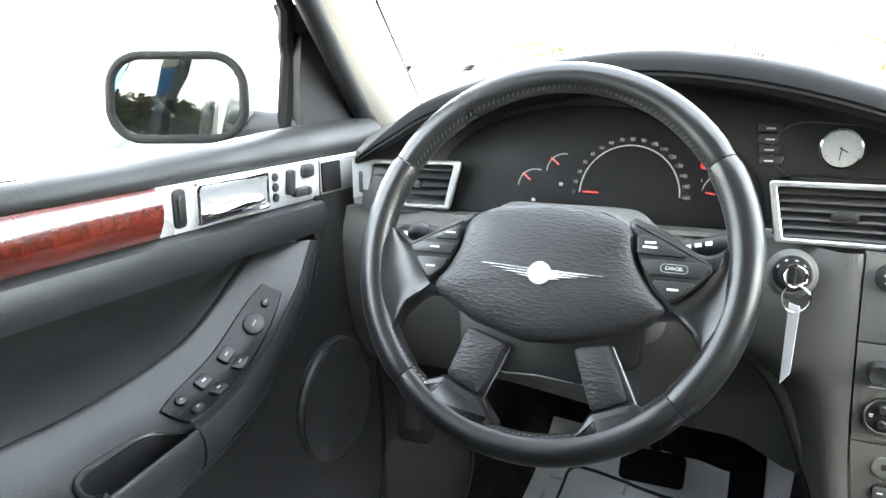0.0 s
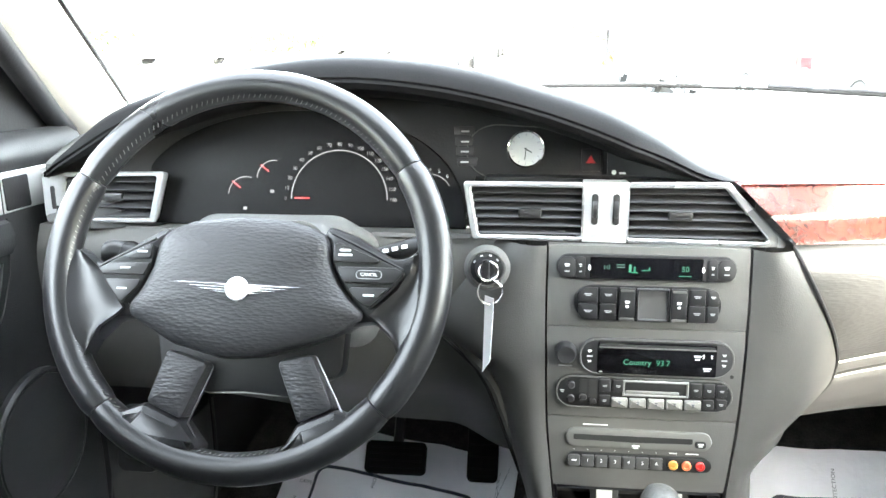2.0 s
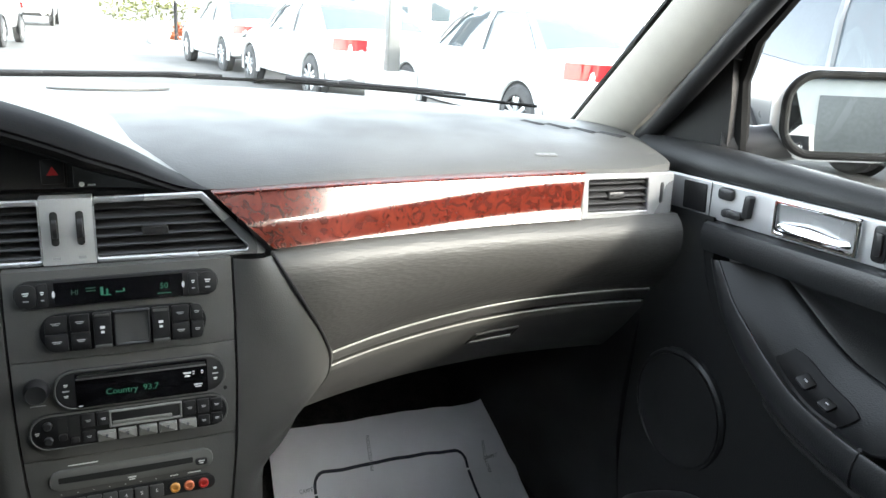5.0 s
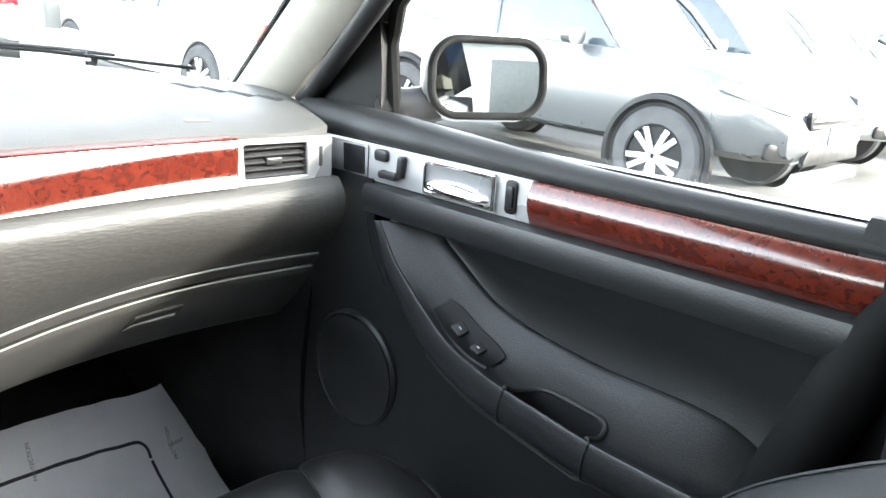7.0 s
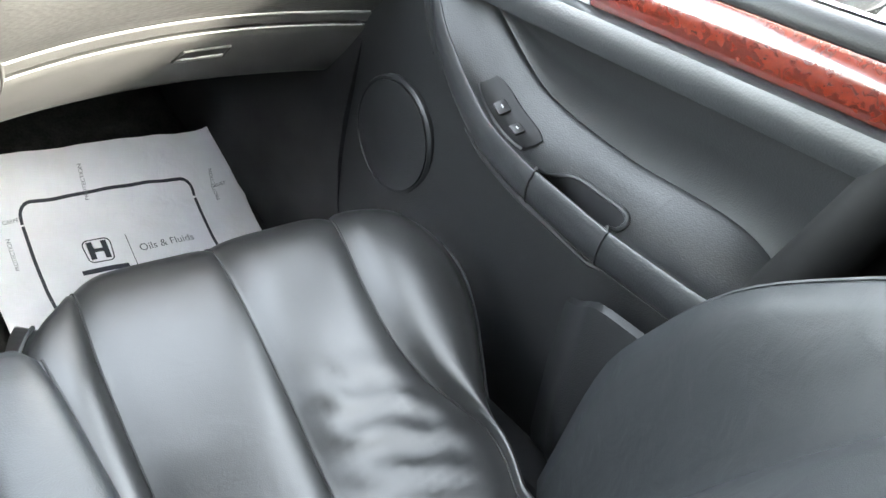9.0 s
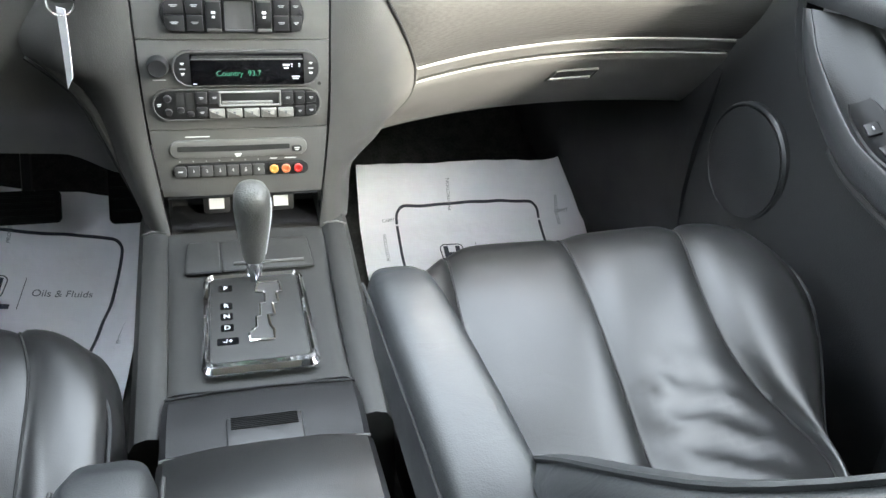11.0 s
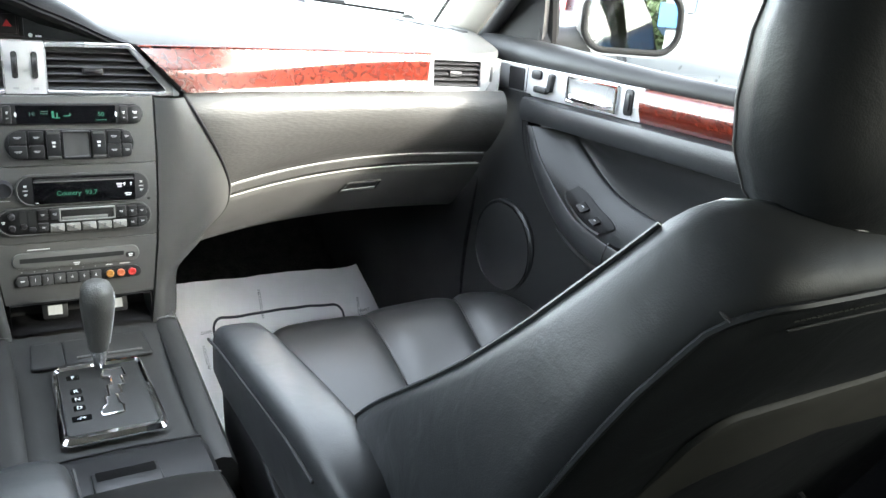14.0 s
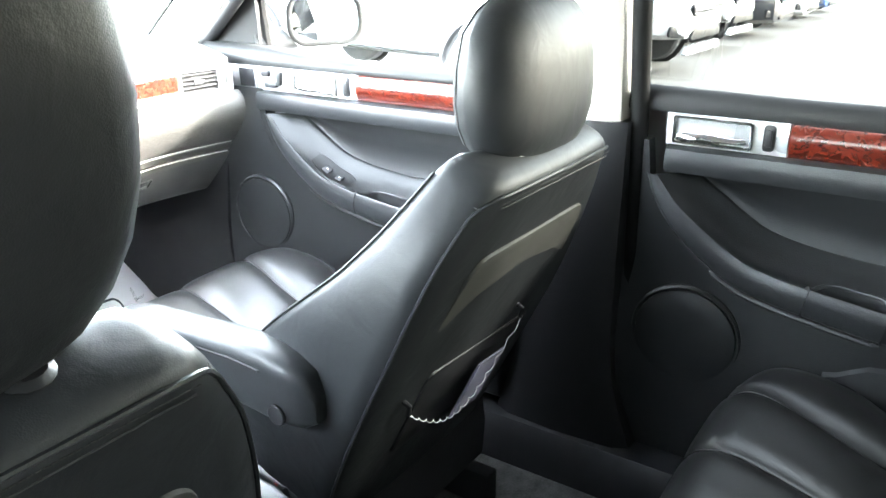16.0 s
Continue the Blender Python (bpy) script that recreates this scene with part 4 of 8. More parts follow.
bm = bmesh.new()
lathe(bm, [(0.0001, 0.003), (0.0206, 0.003)], KM, 36, False)
part("clock_face", bm, CLOCK, clock)
for a, l, w in ((-6, 0.015, 0.0011), (60, 0.010, 0.0014)):
    bm = bmesh.new()
    boxed(bm, (w, l, 0.0006), KM @ pose(0, 0, 0.0034, 0, 0, 180 + a) @ pose(0, l / 2 - 0.002, 0))
    part("clock_hand", bm, BLACK, clock)
for i in range(12):
    bm = bmesh.new()
    boxed(bm, (0.0007, 0.003, 0.0003), KM @ pose(0, 0, 0.0032, 0, 0, 30 * i) @ pose(0, 0.0175, 0))
    part("hour_mark", bm, INK_GREY, clock)
for i, z in enumerate((1.019, 1.0065, 0.9945, 0.982)):
    bm = bmesh.new()
    prism(bm, rpoly([(-0.014, -0.0052), (0.010 - 0.003 * (i in (1, 2)), -0.0052), (0.012 - 0.003 * (i in (1, 2)), 0.0052), (-0.014, 0.0052)], 0.002, 2), FM(-0.2155 + 0.0015 * i, z - 0.002), 0.004, 0.001)
    b = part("trip_button", bm, BUTTON, dash)
    bm = bmesh.new()
    boxed(bm, (0.010, 0.002, 0.0003), FM(-0.2155, z - 0.002, 0.0041))
    part("button_print", bm, GREY_PRINT, b)
bm = bmesh.new()
prism(bm, rrect(0.023, 0.027, 0.002), FM(-0.062, 0.983), 0.0045, 0.001)
hz = part("hazard_button", bm, BLACK, dash)
bm = bmesh.new()
prism(bm, [Vector((-0.006, -0.004)), Vector((0.006, -0.004)), Vector((0, 0.006))], FM(-0.062, 0.984, 0.0046), 0.0004)
part("hazard_triangle", bm, RED_DIM, hz, "red warning triangle")
bm = bmesh.new()
prism(bm, rpoly([(-0.052, -0.012), (0.058, -0.012), (-0.045, 0.026), (-0.052, 0.026)], 0.002, 2), FM(0.010, 0.9755), 0.003, 0.001)
cv = part("sensor_cover", bm, BLACK, dash)
bm = bmesh.new()
boxed(bm, (0.032, 0.0022, 0.0003), FM(-0.012, 0.9685, 0.0032))
part("airbag_print", bm, WHITE_PRINT, cv)
bm = bmesh.new()
prism(bm, oval(0.006, 0.006, 8), FM(-0.034, 0.9695, 0.0032), 0.0003)
part("airbag_symbol", bm, WHITE_PRINT, cv)


# vents
def vent(name, poly_out, poly_in, m, nslat, thumb, label, depth=0.004, slat_tilt=28, extra=()):
    poly_in = inset(poly_in, 0.0004)
    bm = bmesh.new()
    ringed(bm, poly_out, poly_in, m, depth, 0.0015, floor=-0.03)
    root = part(name, bm, FRAME, dash, label)
    bm = bmesh.new()
    prism(bm, inset(poly_in, -0.001), m, 0.004, z0=-0.034)
    part("vent_cavity", bm, SEAM, root)
    ys = [p.y for p in poly_in]
    lo, hi = min(ys), max(ys)
    for i in range(nslat):
        y = lo + (hi - lo) * (i + 0.5) / nslat
        xs = []
        k = len(poly_in)
        for a in range(k):
            p, q = poly_in[a], poly_in[(a + 1) % k]
            if (p.y - y) * (q.y - y) < 0:
                xs.append(p.x + (q.x - p.x) * (y - p.y) / (q.y - p.y))
        if len(xs) < 2:
            continue
        x0, x1 = min(xs), max(xs)
        bm = bmesh.new()
        mm = m @ pose((x0 + x1) / 2, y, -0.006, slat_tilt, 0, 0)
        rows = []
        for x in (-(x1 - x0) / 2, (x1 - x0) / 2):
            rows.append([mm @ Vector((x, a, b)) for a, b in ((-0.0012, -0.010), (0.0012, -0.010), (0.0017, 0.004), (0.0008, 0.0062), (-0.0008, 0.0062), (-0.0017, 0.004))])
        loft(bm, rows)
        part("slat", bm, BUTTON, root)
    bm = bmesh.new()
    prism(bm, rrect(0.027, 0.011, 0.003), m @ pose(thumb[0], thumb[1], 0), 0.008, 0.0025, z0=-0.006)
    part("thumb_slider", bm, BUTTON, root)
    return root


VM = fr((0, 0.968, 0), (1, 0, 0), (0, -1, 0))
# one silver plate carries both centre vents and the two thumbwheels
hole_l = rpoly([(-0.193, 0.9035), (-0.074, 0.9025), (-0.074, 0.9605), (-0.2035, 0.9605)], 0.003, 4)
hole_r = rpoly([(-0.023, 0.9025), (0.136, 0.901), (0.083, 0.962), (-0.023, 0.961)], 0.003, 4)


vent("centre_vent", rpoly([(-0.2005, 0.8985), (-0.0735, 0.8975), (-0.0735, 0.9665), (-0.2115, 0.966)], 0.004, 4), hole_l, VM, 6, (-0.134, 0.930), "satin silver framed centre air vent with black slats")
vent("centre_vent", rpoly([(-0.0235, 0.8975), (0.158, 0.895), (0.086, 0.9685), (-0.0235, 0.9675)], 0.004, 4), hole_r, VM, 6, (0.036, 0.929), "satin silver framed slanted centre air vent with black slats")
bm = bmesh.new()
prism(bm, rpoly([(-0.0735, 0.8975), (-0.0235, 0.8975), (-0.0235, 0.967), (-0.0735, 0.967)], 0.0005, 1), VM, 0.0235, 0.0006, z0=-0.02)
mid_plate = part("vent_plate", bm, SILVER, dash, "satin silver plate between the vents")
for x in (-0.0605, -0.0365):
    bm = bmesh.new()
    prism(bm, rrect(0.0075, 0.036, 0.0035), VM @ pose(x, 0.936, 0.003), 0.002, 0.0008)
    part("thumbwheel_slot", bm, SEAM, mid_plate)
    bm = bmesh.new()
    lathe(bm, [(0.012, -0.0026), (0.013, -0.002), (0.013, 0.002), (0.012, 0.0026)], VM @ pose(x, 0.936, -0.003) @ pose(0, 0, 0, 0, 90, 0), 24)
    part("thumbwheel", bm, BUTTON, mid_plate)
    bm = bmesh.new()
    boxed(bm, (0.007, 0.003, 0.0004), VM @ pose(x, 0.905, 0.0036))
    part("vent_symbol", bm, GREY_PRINT, mid_plate)
LM = fr((0, 1.0, 0), (1, 0, 0), (0.0, -1, 0))
vent("side_vent", rpoly([(-0.752, 0.9015), (-0.605, 0.9035), (-0.587, 0.9685), (-0.752, 0.9655)], 0.004, 4), rpoly([(-0.728, 0.907), (-0.612, 0.9085), (-0.597, 0.9635), (-0.721, 0.9605)], 0.003, 4), LM, 5, (-0.661, 0.935), "satin silver framed side air vent with black slats")
RM = fr((0, 1.008, 0), (1, 0, 0), (0.0, -1, 0))
vent("side_vent", rpoly([(0.596, 0.9005), (0.752, 0.8985), (0.752, 0.9625), (0.596, 0.9645)], 0.004, 4), rpoly([(0.608, 0.909), (0.709, 0.9085), (0.706, 0.9555), (0.605, 0.957)], 0.003, 4), RM, 5, (0.655, 0.932), "satin silver framed side air vent with black slats")
for m, x in ((LM, -0.738), (RM, 0.731)):
    bm = bmesh.new()
    prism(bm, rrect(0.006, 0.030, 0.0028), m @ pose(x, 0.934, 0.003), 0.002, 0.0008)
    part("thumbwheel_slot", bm, BUTTON, dash)
# burl wood strip across the passenger side
bm = bmesh.new()
rows, wood_top = [], []
for x in np.linspace(0.0, 1.0, 48):
    xt, xb = lerp(0.097, 0.596, x), lerp(0.160, 0.594, x)
    y = curve([(0.156, 0.956), (0.3, 0.983), (0.45, 0.998), (0.594, 1.003)], xb) - 0.004
    # an ogee: leaning back above, upright in the middle, flaring out at the foot
    k0, k1 = lerp(0.54, 0.20, smooth(0.1, 1.0, x)), lerp(1.04, 0.74, smooth(0.0, 1.0, x))
    col = [(xb, y + 0.03, 0.9015)]
    ks = np.linspace(1, 0, 29)
    for i, k in enumerate(ks):
        col.append((lerp(xt, xb, k), y, lerp(0.9655, 0.9025, k)))
        upright = smooth(k0 - 0.10, k0 + 0.08, k) * smooth(k1 + 0.08, k1 - 0.08, k)
        y += math.tan(radians(lerp(lerp(23, 15, smooth(0.0, 0.45, x)), -6, upright))) * 0.063 / 28
    wood_top.append(col[-1])
    col.append((xt, front_edge_y(xt) + 0.02, 0.966))
    rows.append(col)
sheet(bm, rows)
part("wood_strip", bm, WOOD, dash, "glossy red-brown burl wood strip")
bm = bmesh.new()
tube(bm, [(x, y - 0.001, z + 0.0012) for x, y, z in wood_top], 0.0020, 6)
part("red_edge", bm, WOOD, dash, "dark red upper edge of the wood")

# passenger knee pad, gap strip and glovebox lid
LEFT = [(0.630, 0.176), (0.640, 0.190), (0.652, 0.210), (0.668, 0.228), (0.685, 0.238), (0.705, 0.243), (0.728, 0.243), (0.753, 0.237), (0.80, 0.215), (0.85, 0.186), (0.905, 0.155)]
DEEP = [(0.60, 0.205), (0.640, 0.158), (0.66, 0.138), (0.69, 0.108), (0.72, 0.081), (0.745, 0.060), (0.765, 0.048), (0.79, 0.028), (0.82, 0.004), (0.85, -0.012), (0.88, -0.014), (0.905, 0.0)]
BASEY = [(0.1, 0.95), (0.156, 0.958), (0.3, 0.985), (0.45, 1.0), (0.594, 1.005), (0.70, 1.0), (0.78, 0.99)]


def knee_pt(u, zn):
    drop = 0.034 * max(0.0, 1 - u / 0.72) ** 2.1 * smooth(0.90, 0.79, zn)
    z = zn - drop
    x = lerp(curve(LEFT, z), 0.757, u)
    return (x, curve(BASEY, x) + curve(DEEP, zn), z)


def knee(z0, z1, n, push=0.0):
    rows = []
    for u in np.linspace(0, 1, 40):
        row = []
        for k in np.linspace(0, 1, n):
            x, y, z = knee_pt(u, lerp(z0, z1, k))
            edge = smooth(0.08, 0.0, k) + smooth(0.92, 1.0, k)
            row.append((x, y + push + 0.004 * edge, z))
        rows.append(row)
    bm = bmesh.new()
    thick(bm, rows, (0, 0.02, 0))
    return bm


part("knee_pad", knee(0.903, 0.778, 22), DASH_GRAIN, dash, "soft grained passenger pad")
part("gap_strip", knee(0.7755, 0.755, 8, 0.003), DASH, dash)
glove = part("glovebox_lid", knee(0.752, 0.637, 16), DASH, dash, "closed glovebox lid")
bm = bmesh.new()
lp, lx, lz = (Vector(knee_pt(u, zn)) for u, zn in ((0.52, 0.712), (0.56, 0.712), (0.52, 0.724)))
hm = fr(lp, lx - lp, (lx - lp).cross(lz - lp))
ringed(bm, rpoly([(-0.042, -0.017), (0.038, -0.017), (0.043, 0.014), (-0.031, 0.014)], 0.003, 3), rpoly([(-0.039, -0.012), (0.035, -0.012), (0.040, 0.012), (-0.028, 0.012)], 0.002, 3), hm, 0.004, 0.0015)
part("glovebox_latch", bm, DASH, glove)
bm = bmesh.new()
prism(bm, rpoly([(-0.039, -0.012), (0.035, -0.012), (0.040, 0.012), (-0.028, 0.012)], 0.002, 3), hm, 0.002)
part("latch_pocket", bm, CONSOLE, glove)
bm = bmesh.new()
prism(bm, rpoly([(-0.038, -0.0115), (0.034, -0.0115), (0.034, -0.0055), (-0.038, -0.0055)], 0.002, 3), hm, 0.005, 0.0015)
part("latch_lip", bm, STACK, glove)
for zn in (0.7785, 0.7525):
    bm = bmesh.new()
    tube(bm, [Vector(knee_pt(u, zn)) + Vector((0, -0.0004, 0)) for u in np.linspace(0.004, 0.985, 40)], 0.0013, 6)
    part("trim_line", bm, EDGE, dash, "thin pale edge line")
bm = bmesh.new()
tube(bm, [Vector(knee_pt(0.0, zn)) + Vector((-0.002, -0.004, 0)) for zn in np.linspace(0.900, 0.66, 24)], 0.0021, 6)
part("pad_joint", bm, SEAM, dash)
# underside closing panels
bm = bmesh.new()
thick(bm, [[(x, 1.17, 0.655), (x, 1.35, 0.64), (x, 1.9, 0.72)] for x in (0.16, 0.45, 0.77)], (0, 0, 0.01))
part("under_panel", bm, CARPET, dash)
bm = bmesh.new()
thick(bm, [[(x, 1.05, 0.668), (x, 1.35, 0.66), (x, 1.9, 0.72)] for x in (-0.77, -0.45, -0.16)], (0, 0, 0.01))
part("under_panel", bm, CARPET, dash)

# centre stack cheeks
CHEEK = [(0.545, 0.137), (0.585, 0.140), (0.605, 0.146), (0.622, 0.160), (0.637, 0.183), (0.652, 0.208), (0.668, 0.227), (0.685, 0.238), (0.705, 0.243), (0.728, 0.243), (0.753, 0.237), (0.80, 0.215), (0.85, 0.186), (0.905, 0.155)]
CHEEK_L = [(0.545, 0.127), (0.586, 0.134), (0.646, 0.153), (0.709, 0.178), (0.735, 0.194), (0.75, 0.212), (0.765, 0.238), (0.80, 0.242), (0.905, 0.165)]
STACKY = [(0.56, 0.925), (0.62, 0.932), (0.78, 0.938), (0.90, 0.950)]


def stack_half(z):
    return curve([(0.56, 0.094), (0.605, 0.100), (0.69, 0.1085), (0.80, 0.112), (0.90, 0.1125)], z)


for s in (-1, 1):
    bm = bmesh.new()
    rows = []
    for z in np.linspace(0.546, 0.896, 36):
        a, b = stack_half(z) + 0.0015, curve(CHEEK if s > 0 else CHEEK_L, z) + (0.004 if s > 0 else -0.002)
        ya = curve(STACKY, z)
        zn = z
        for _ in range(12):
            zn = z + 0.034 * smooth(0.90, 0.79, zn)
        yb = curve(BASEY, b) + curve(DEEP, zn) if z > 0.65 else lerp(0.975, 1.045, smooth(0.57, 0.65, z))
        yb += 0.003
        if s < 0:
            yb = lerp(0.95, 0.99, smooth(0.6, 0.75, z))
        row = [(s * a, ya + 0.012, z)]
        for k in np.linspace(0, 1, 12):
            row.append((s * lerp(a, b, k), lerp(ya, yb, k ** 1.5) - 0.012 * math.sin(3.14159 * k), z))
        row.append((s * b, yb + 0.03, z))
        row.append((s * (b - 0.01), yb + 0.16, z))
        rows.append(row)
    sheet(bm, rows)
    part("stack_cheek", bm, DASH, dash, "smooth charcoal side of the centre stack")

# ridge and dark joint along the driver's edge of the stack
bm = bmesh.new()
tube(bm, [(-x + 0.004, y, z) for z, x, y in ((0.772, 0.232, 0.982), (0.752, 0.208, 0.978), (0.735, 0.190, 0.975), (0.709, 0.174, 0.972), (0.646, 0.149, 0.962), (0.586, 0.126, 0.955))], [0.003, 0.007, 0.008, 0.008, 0.008, 0.006], 8)
part("cheek_ridge", bm, DASH, dash)
bm = bmesh.new()
tube(bm, [(-x - 0.006, y, z) for z, x, y in ((0.772, 0.232, 0.980), (0.752, 0.208, 0.976), (0.735, 0.190, 0.974), (0.709, 0.174, 0.972), (0.646, 0.149, 0.964), (0.586, 0.126, 0.957))], 0.0025, 6)
part("cheek_joint", bm, SEAM, dash)

# knee bolster below the cluster
bm = bmesh.new()
rows = []
for x in np.linspace(-0.768, -0.150, 40):
    row = []
    for z in np.linspace(curve([(-0.77, 0.650), (-0.52, 0.645), (-0.32, 0.618), (-0.15, 0.598)], x), 0.897, 20):
        y = 0.998 + curve([(0.59, 0.10), (0.655, 0.06), (0.70, 0.025), (0.78, 0.0), (0.86, -0.006), (0.897, 0.008)], z)
        y -= 0.018 * math.exp(-((x + 0.405) / 0.13) ** 2)
        y = lerp(y, 0.985, smooth(-0.24, -0.15, x) * 0.6)
        row.append((x, y, z))
    rows.append(row)
thick(bm, rows, (0, 0.02, 0))
part("knee_bolster", bm, DASH, dash, "charcoal knee bolster under the steering column")
# ledge under the cluster between the side vent and the centre vents
bm = bmesh.new()
rows = [[(x, 1.045, 0.8985), (x, 1.01, 0.8985), (x, 0.995, 0.8975), (x, 0.992, 0.893)] for x in np.linspace(-0.60, -0.205, 12)]
sheet(bm, rows)
part("cluster_ledge", bm, DASH, dash)
# dash end blocks behind the vents
for s, y in ((-1, 1.003), (1, 1.012)):
    bm = bmesh.new()
    boxed(bm, (0.18, 0.066, 0.10), fr((s * 0.676, y + 0.145, 0.933), (1, 0, 0), (0, -1, 0)), 0.004)
    part("end_block", bm, DASH, dash)
bm = bmesh.new()
boxed(bm, (0.32, 0.07, 0.06), fr((-0.03, 1.072, 0.931), (1, 0, 0), (0, -1, 0)), 0.004)
part("vent_block", bm, BLACK, dash)


# ---- centre stack ----
stack = thing("centre_stack", (0, 0.93, 0.60), "charcoal centre stack with climate panel, radio and disc changer", "control panel")
SM = lambda x, z, d=0.0: fr((x, curve(STACKY, z) - d, z), (1, 0, 0), (0, -1, 0.05))
for z0, z1, nm in ((0.8035, 0.8965, "climate_plate"), (0.6945, 0.8025, "radio_plate"), (0.606, 0.6935, "changer_plate")):
    bm = bmesh.new()
    rows = []
    for z in np.linspace(z0, z1, 8):
        h = stack_half(z) - 0.001
        e = 0.0015 * (z in (z0, z1))
        rows.append([(x, curve(STACKY, z) + e + 0.002 * (abs(x) > h - 1e-6), z) for x in np.linspace(-h, h, 9)])
    thick(bm, rows, (0, 0.015, 0))
    part(nm, bm, STACK, stack)


def pad_on(name, poly, x, z, depth, mat_, bev=0.0012, d=0.0, parent=None, label=""):
    bm = bmesh.new()
    prism(bm, poly, SM(x, z, d), depth, bev)
    return part(name, bm, mat_, parent or stack, label)


def mark(x, z, w, h, d, parent, mat_=GREY_PRINT):
    """A printed legend: two thin bars where it is tall enough, else one."""
    bm = bmesh.new()
    if h > 0.0028:
        boxed(bm, (w * 0.72, h * 0.30, 0.0003), SM(x, z + h * 0.26, d))
        boxed(bm, (w * 0.50, h * 0.26, 0.0003), SM(x, z - h * 0.24, d))
    else:
        boxed(bm, (w * 0.8, h * 0.7, 0.0003), SM(x, z, d))
    part("button_print", bm, mat_, parent)


KEYGREY = material("grey_key", (0.16, 0.16, 0.153), 0.4, vary=0.1)
KEYMID = material("mid_grey_bezel", (0.10, 0.10, 0.096), 0.42, vary=0.1)
KEYDARK = material("dark_grey_key", (0.05, 0.05, 0.05), 0.42, vary=0.1)


def pill(w, h, n=7):
    return rrect(w, h, h * 0.499, n)


# climate display strip
disp = pad_on("climate_display", pill(0.198, 0.029), -0.003, 0.8735, 0.005, BUTTON, 0.0015)
pad_on("display_glass", rrect(0.124, 0.024, 0.001), -0.003, 0.8735, 0.0006, GLOSS, 0, 0.005, disp)
words("HI", 0.0075, SM(-0.046, 0.874, 0.0057), GREEN_DIM, disp, "readout", 0)
words("50", 0.0085, SM(0.040, 0.8735, 0.0057), GREEN_LIT, disp, "readout", 0)
for x, z, w, h in ((-0.031, 0.8775, 0.009, 0.0012), (-0.031, 0.8745, 0.009, 0.0012), (-0.0185, 0.8785, 0.008, 0.0012), (-0.0205, 0.8735, 0.003, 0.009), (-0.0155, 0.8725, 0.002, 0.006), (-0.0155, 0.869, 0.007, 0.0014), (-0.004, 0.8715, 0.007, 0.0012), (0.0005, 0.873, 0.0015, 0.004), (0.013, 0.8785, 0.009, 0.0012), (0.040, 0.866, 0.014, 0.0008), (0.050, 0.879, 0.003, 0.0015)):
    bm = bmesh.new()
    boxed(bm, (w, h, 0.0002), SM(x, z, 0.0057))
    part("readout_symbol", bm, GREEN_LIT if x > -0.028 else GREEN_DIM, disp)
for x in (-0.0695, 0.0635):
    bm = bmesh.new()
    prism(bm, oval(0.003, 0.007, 10), SM(x + (0.004 if x < 0 else -0.004), 0.8735, 0.005), 0.0008)
    part("sensor_dot", bm, WHITE_PRINT, disp)
for x, w in ((-0.0905, 0.020), (-0.0755, 0.011), (0.0695, 0.011), (0.0845, 0.020)):
    b = pad_on("climate_button", rrect(w - 0.0006, 0.0245, 0.003 if w < 0.015 else 0.008), x, 0.8735, 0.0018, BUTTON, 0.0008, 0.005, disp)
    mark(x, 0.876, w * 0.42, 0.004, 0.0069, b, WHITE_PRINT)
    mark(x, 0.869, w * 0.34, 0.0022, 0.0069, b)
# climate buttons
cb = pad_on("climate_buttons_plate", pill(0.163, 0.041), 0.0, 0.8325, 0.004, BLACK, 0.0015)
for x, w, rows_ in ((-0.066, 0.022, 2), (-0.0435, 0.019, 2), (-0.0225, 0.018, 1), (0.0345, 0.018, 1), (0.0545, 0.0185, 2), (0.0715, 0.0135, 2)):
    for k in range(rows_):
        z = 0.8325 if rows_ == 1 else 0.8325 + (0.0095 if k == 0 else -0.0095)
        h = 0.0385 if rows_ == 1 else 0.0185
        if abs(x) > 0.06:
            q = w / 2 - 0.0004
            g = h / 2
            sgn = 1 if x > 0 else -1
            up = 1 if k == 0 else -1
            pts = [(-q, -g), (q, -g), (q, g), (-q, g)]
            rad = [0.001] * 4
            rad[[(-1, -1), (1, -1), (1, 1), (-1, 1)].index((sgn, up))] = 0.0145 if w > 0.015 else 0.012
            poly = rpoly(pts, rad, 4)
        else:
            poly = rrect(w - 0.0008, h, 0.0012, 2)
        b = pad_on("climate_button", poly, x, z, 0.003 if rows_ == 2 else 0.0045, BUTTON, 0.0008, 0.0035, cb)
        mark(x, z + 0.001, w * (0.58 if rows_ == 2 else 0.36), 0.0032 if rows_ == 2 else 0.010, 0.0066 if rows_ == 2 else 0.0081, b, WHITE_PRINT if rows_ == 1 else GREY_PRINT)
        if rows_ == 1:
            for dz in (-0.0165, 0.0165):
                pad_on("rocker_edge", rrect(w - 0.002, 0.004, 0.001, 2), x, z + dz, 0.0012, STACK, 0.0005, 0.0078, b)
bm = bmesh.new()
ringed(bm, rrect(0.036, 0.0385, 0.002, 3), rrect(0.031, 0.0325, 0.002, 3), SM(0.006, 0.8325, 0.0035), 0.004, 0.001)
sc = part("sensor_recess", bm, BUTTON, cb)
bm = bmesh.new()
rows = []
for k in range(7):
    v = k / 6
    rows.append([SM(0.006, 0.8325, 0.0036) @ Vector((lerp(-0.0155, 0.0155, u / 8), lerp(0.016, -0.016, v), 0.0005 + 0.0028 * v ** 2 * (0.35 + 0.65 * abs(u / 4 - 1) ** 0.7))) for u in range(9)])
sheet(bm, rows)
part("sensor_dish", bm, KEYDARK, cb)

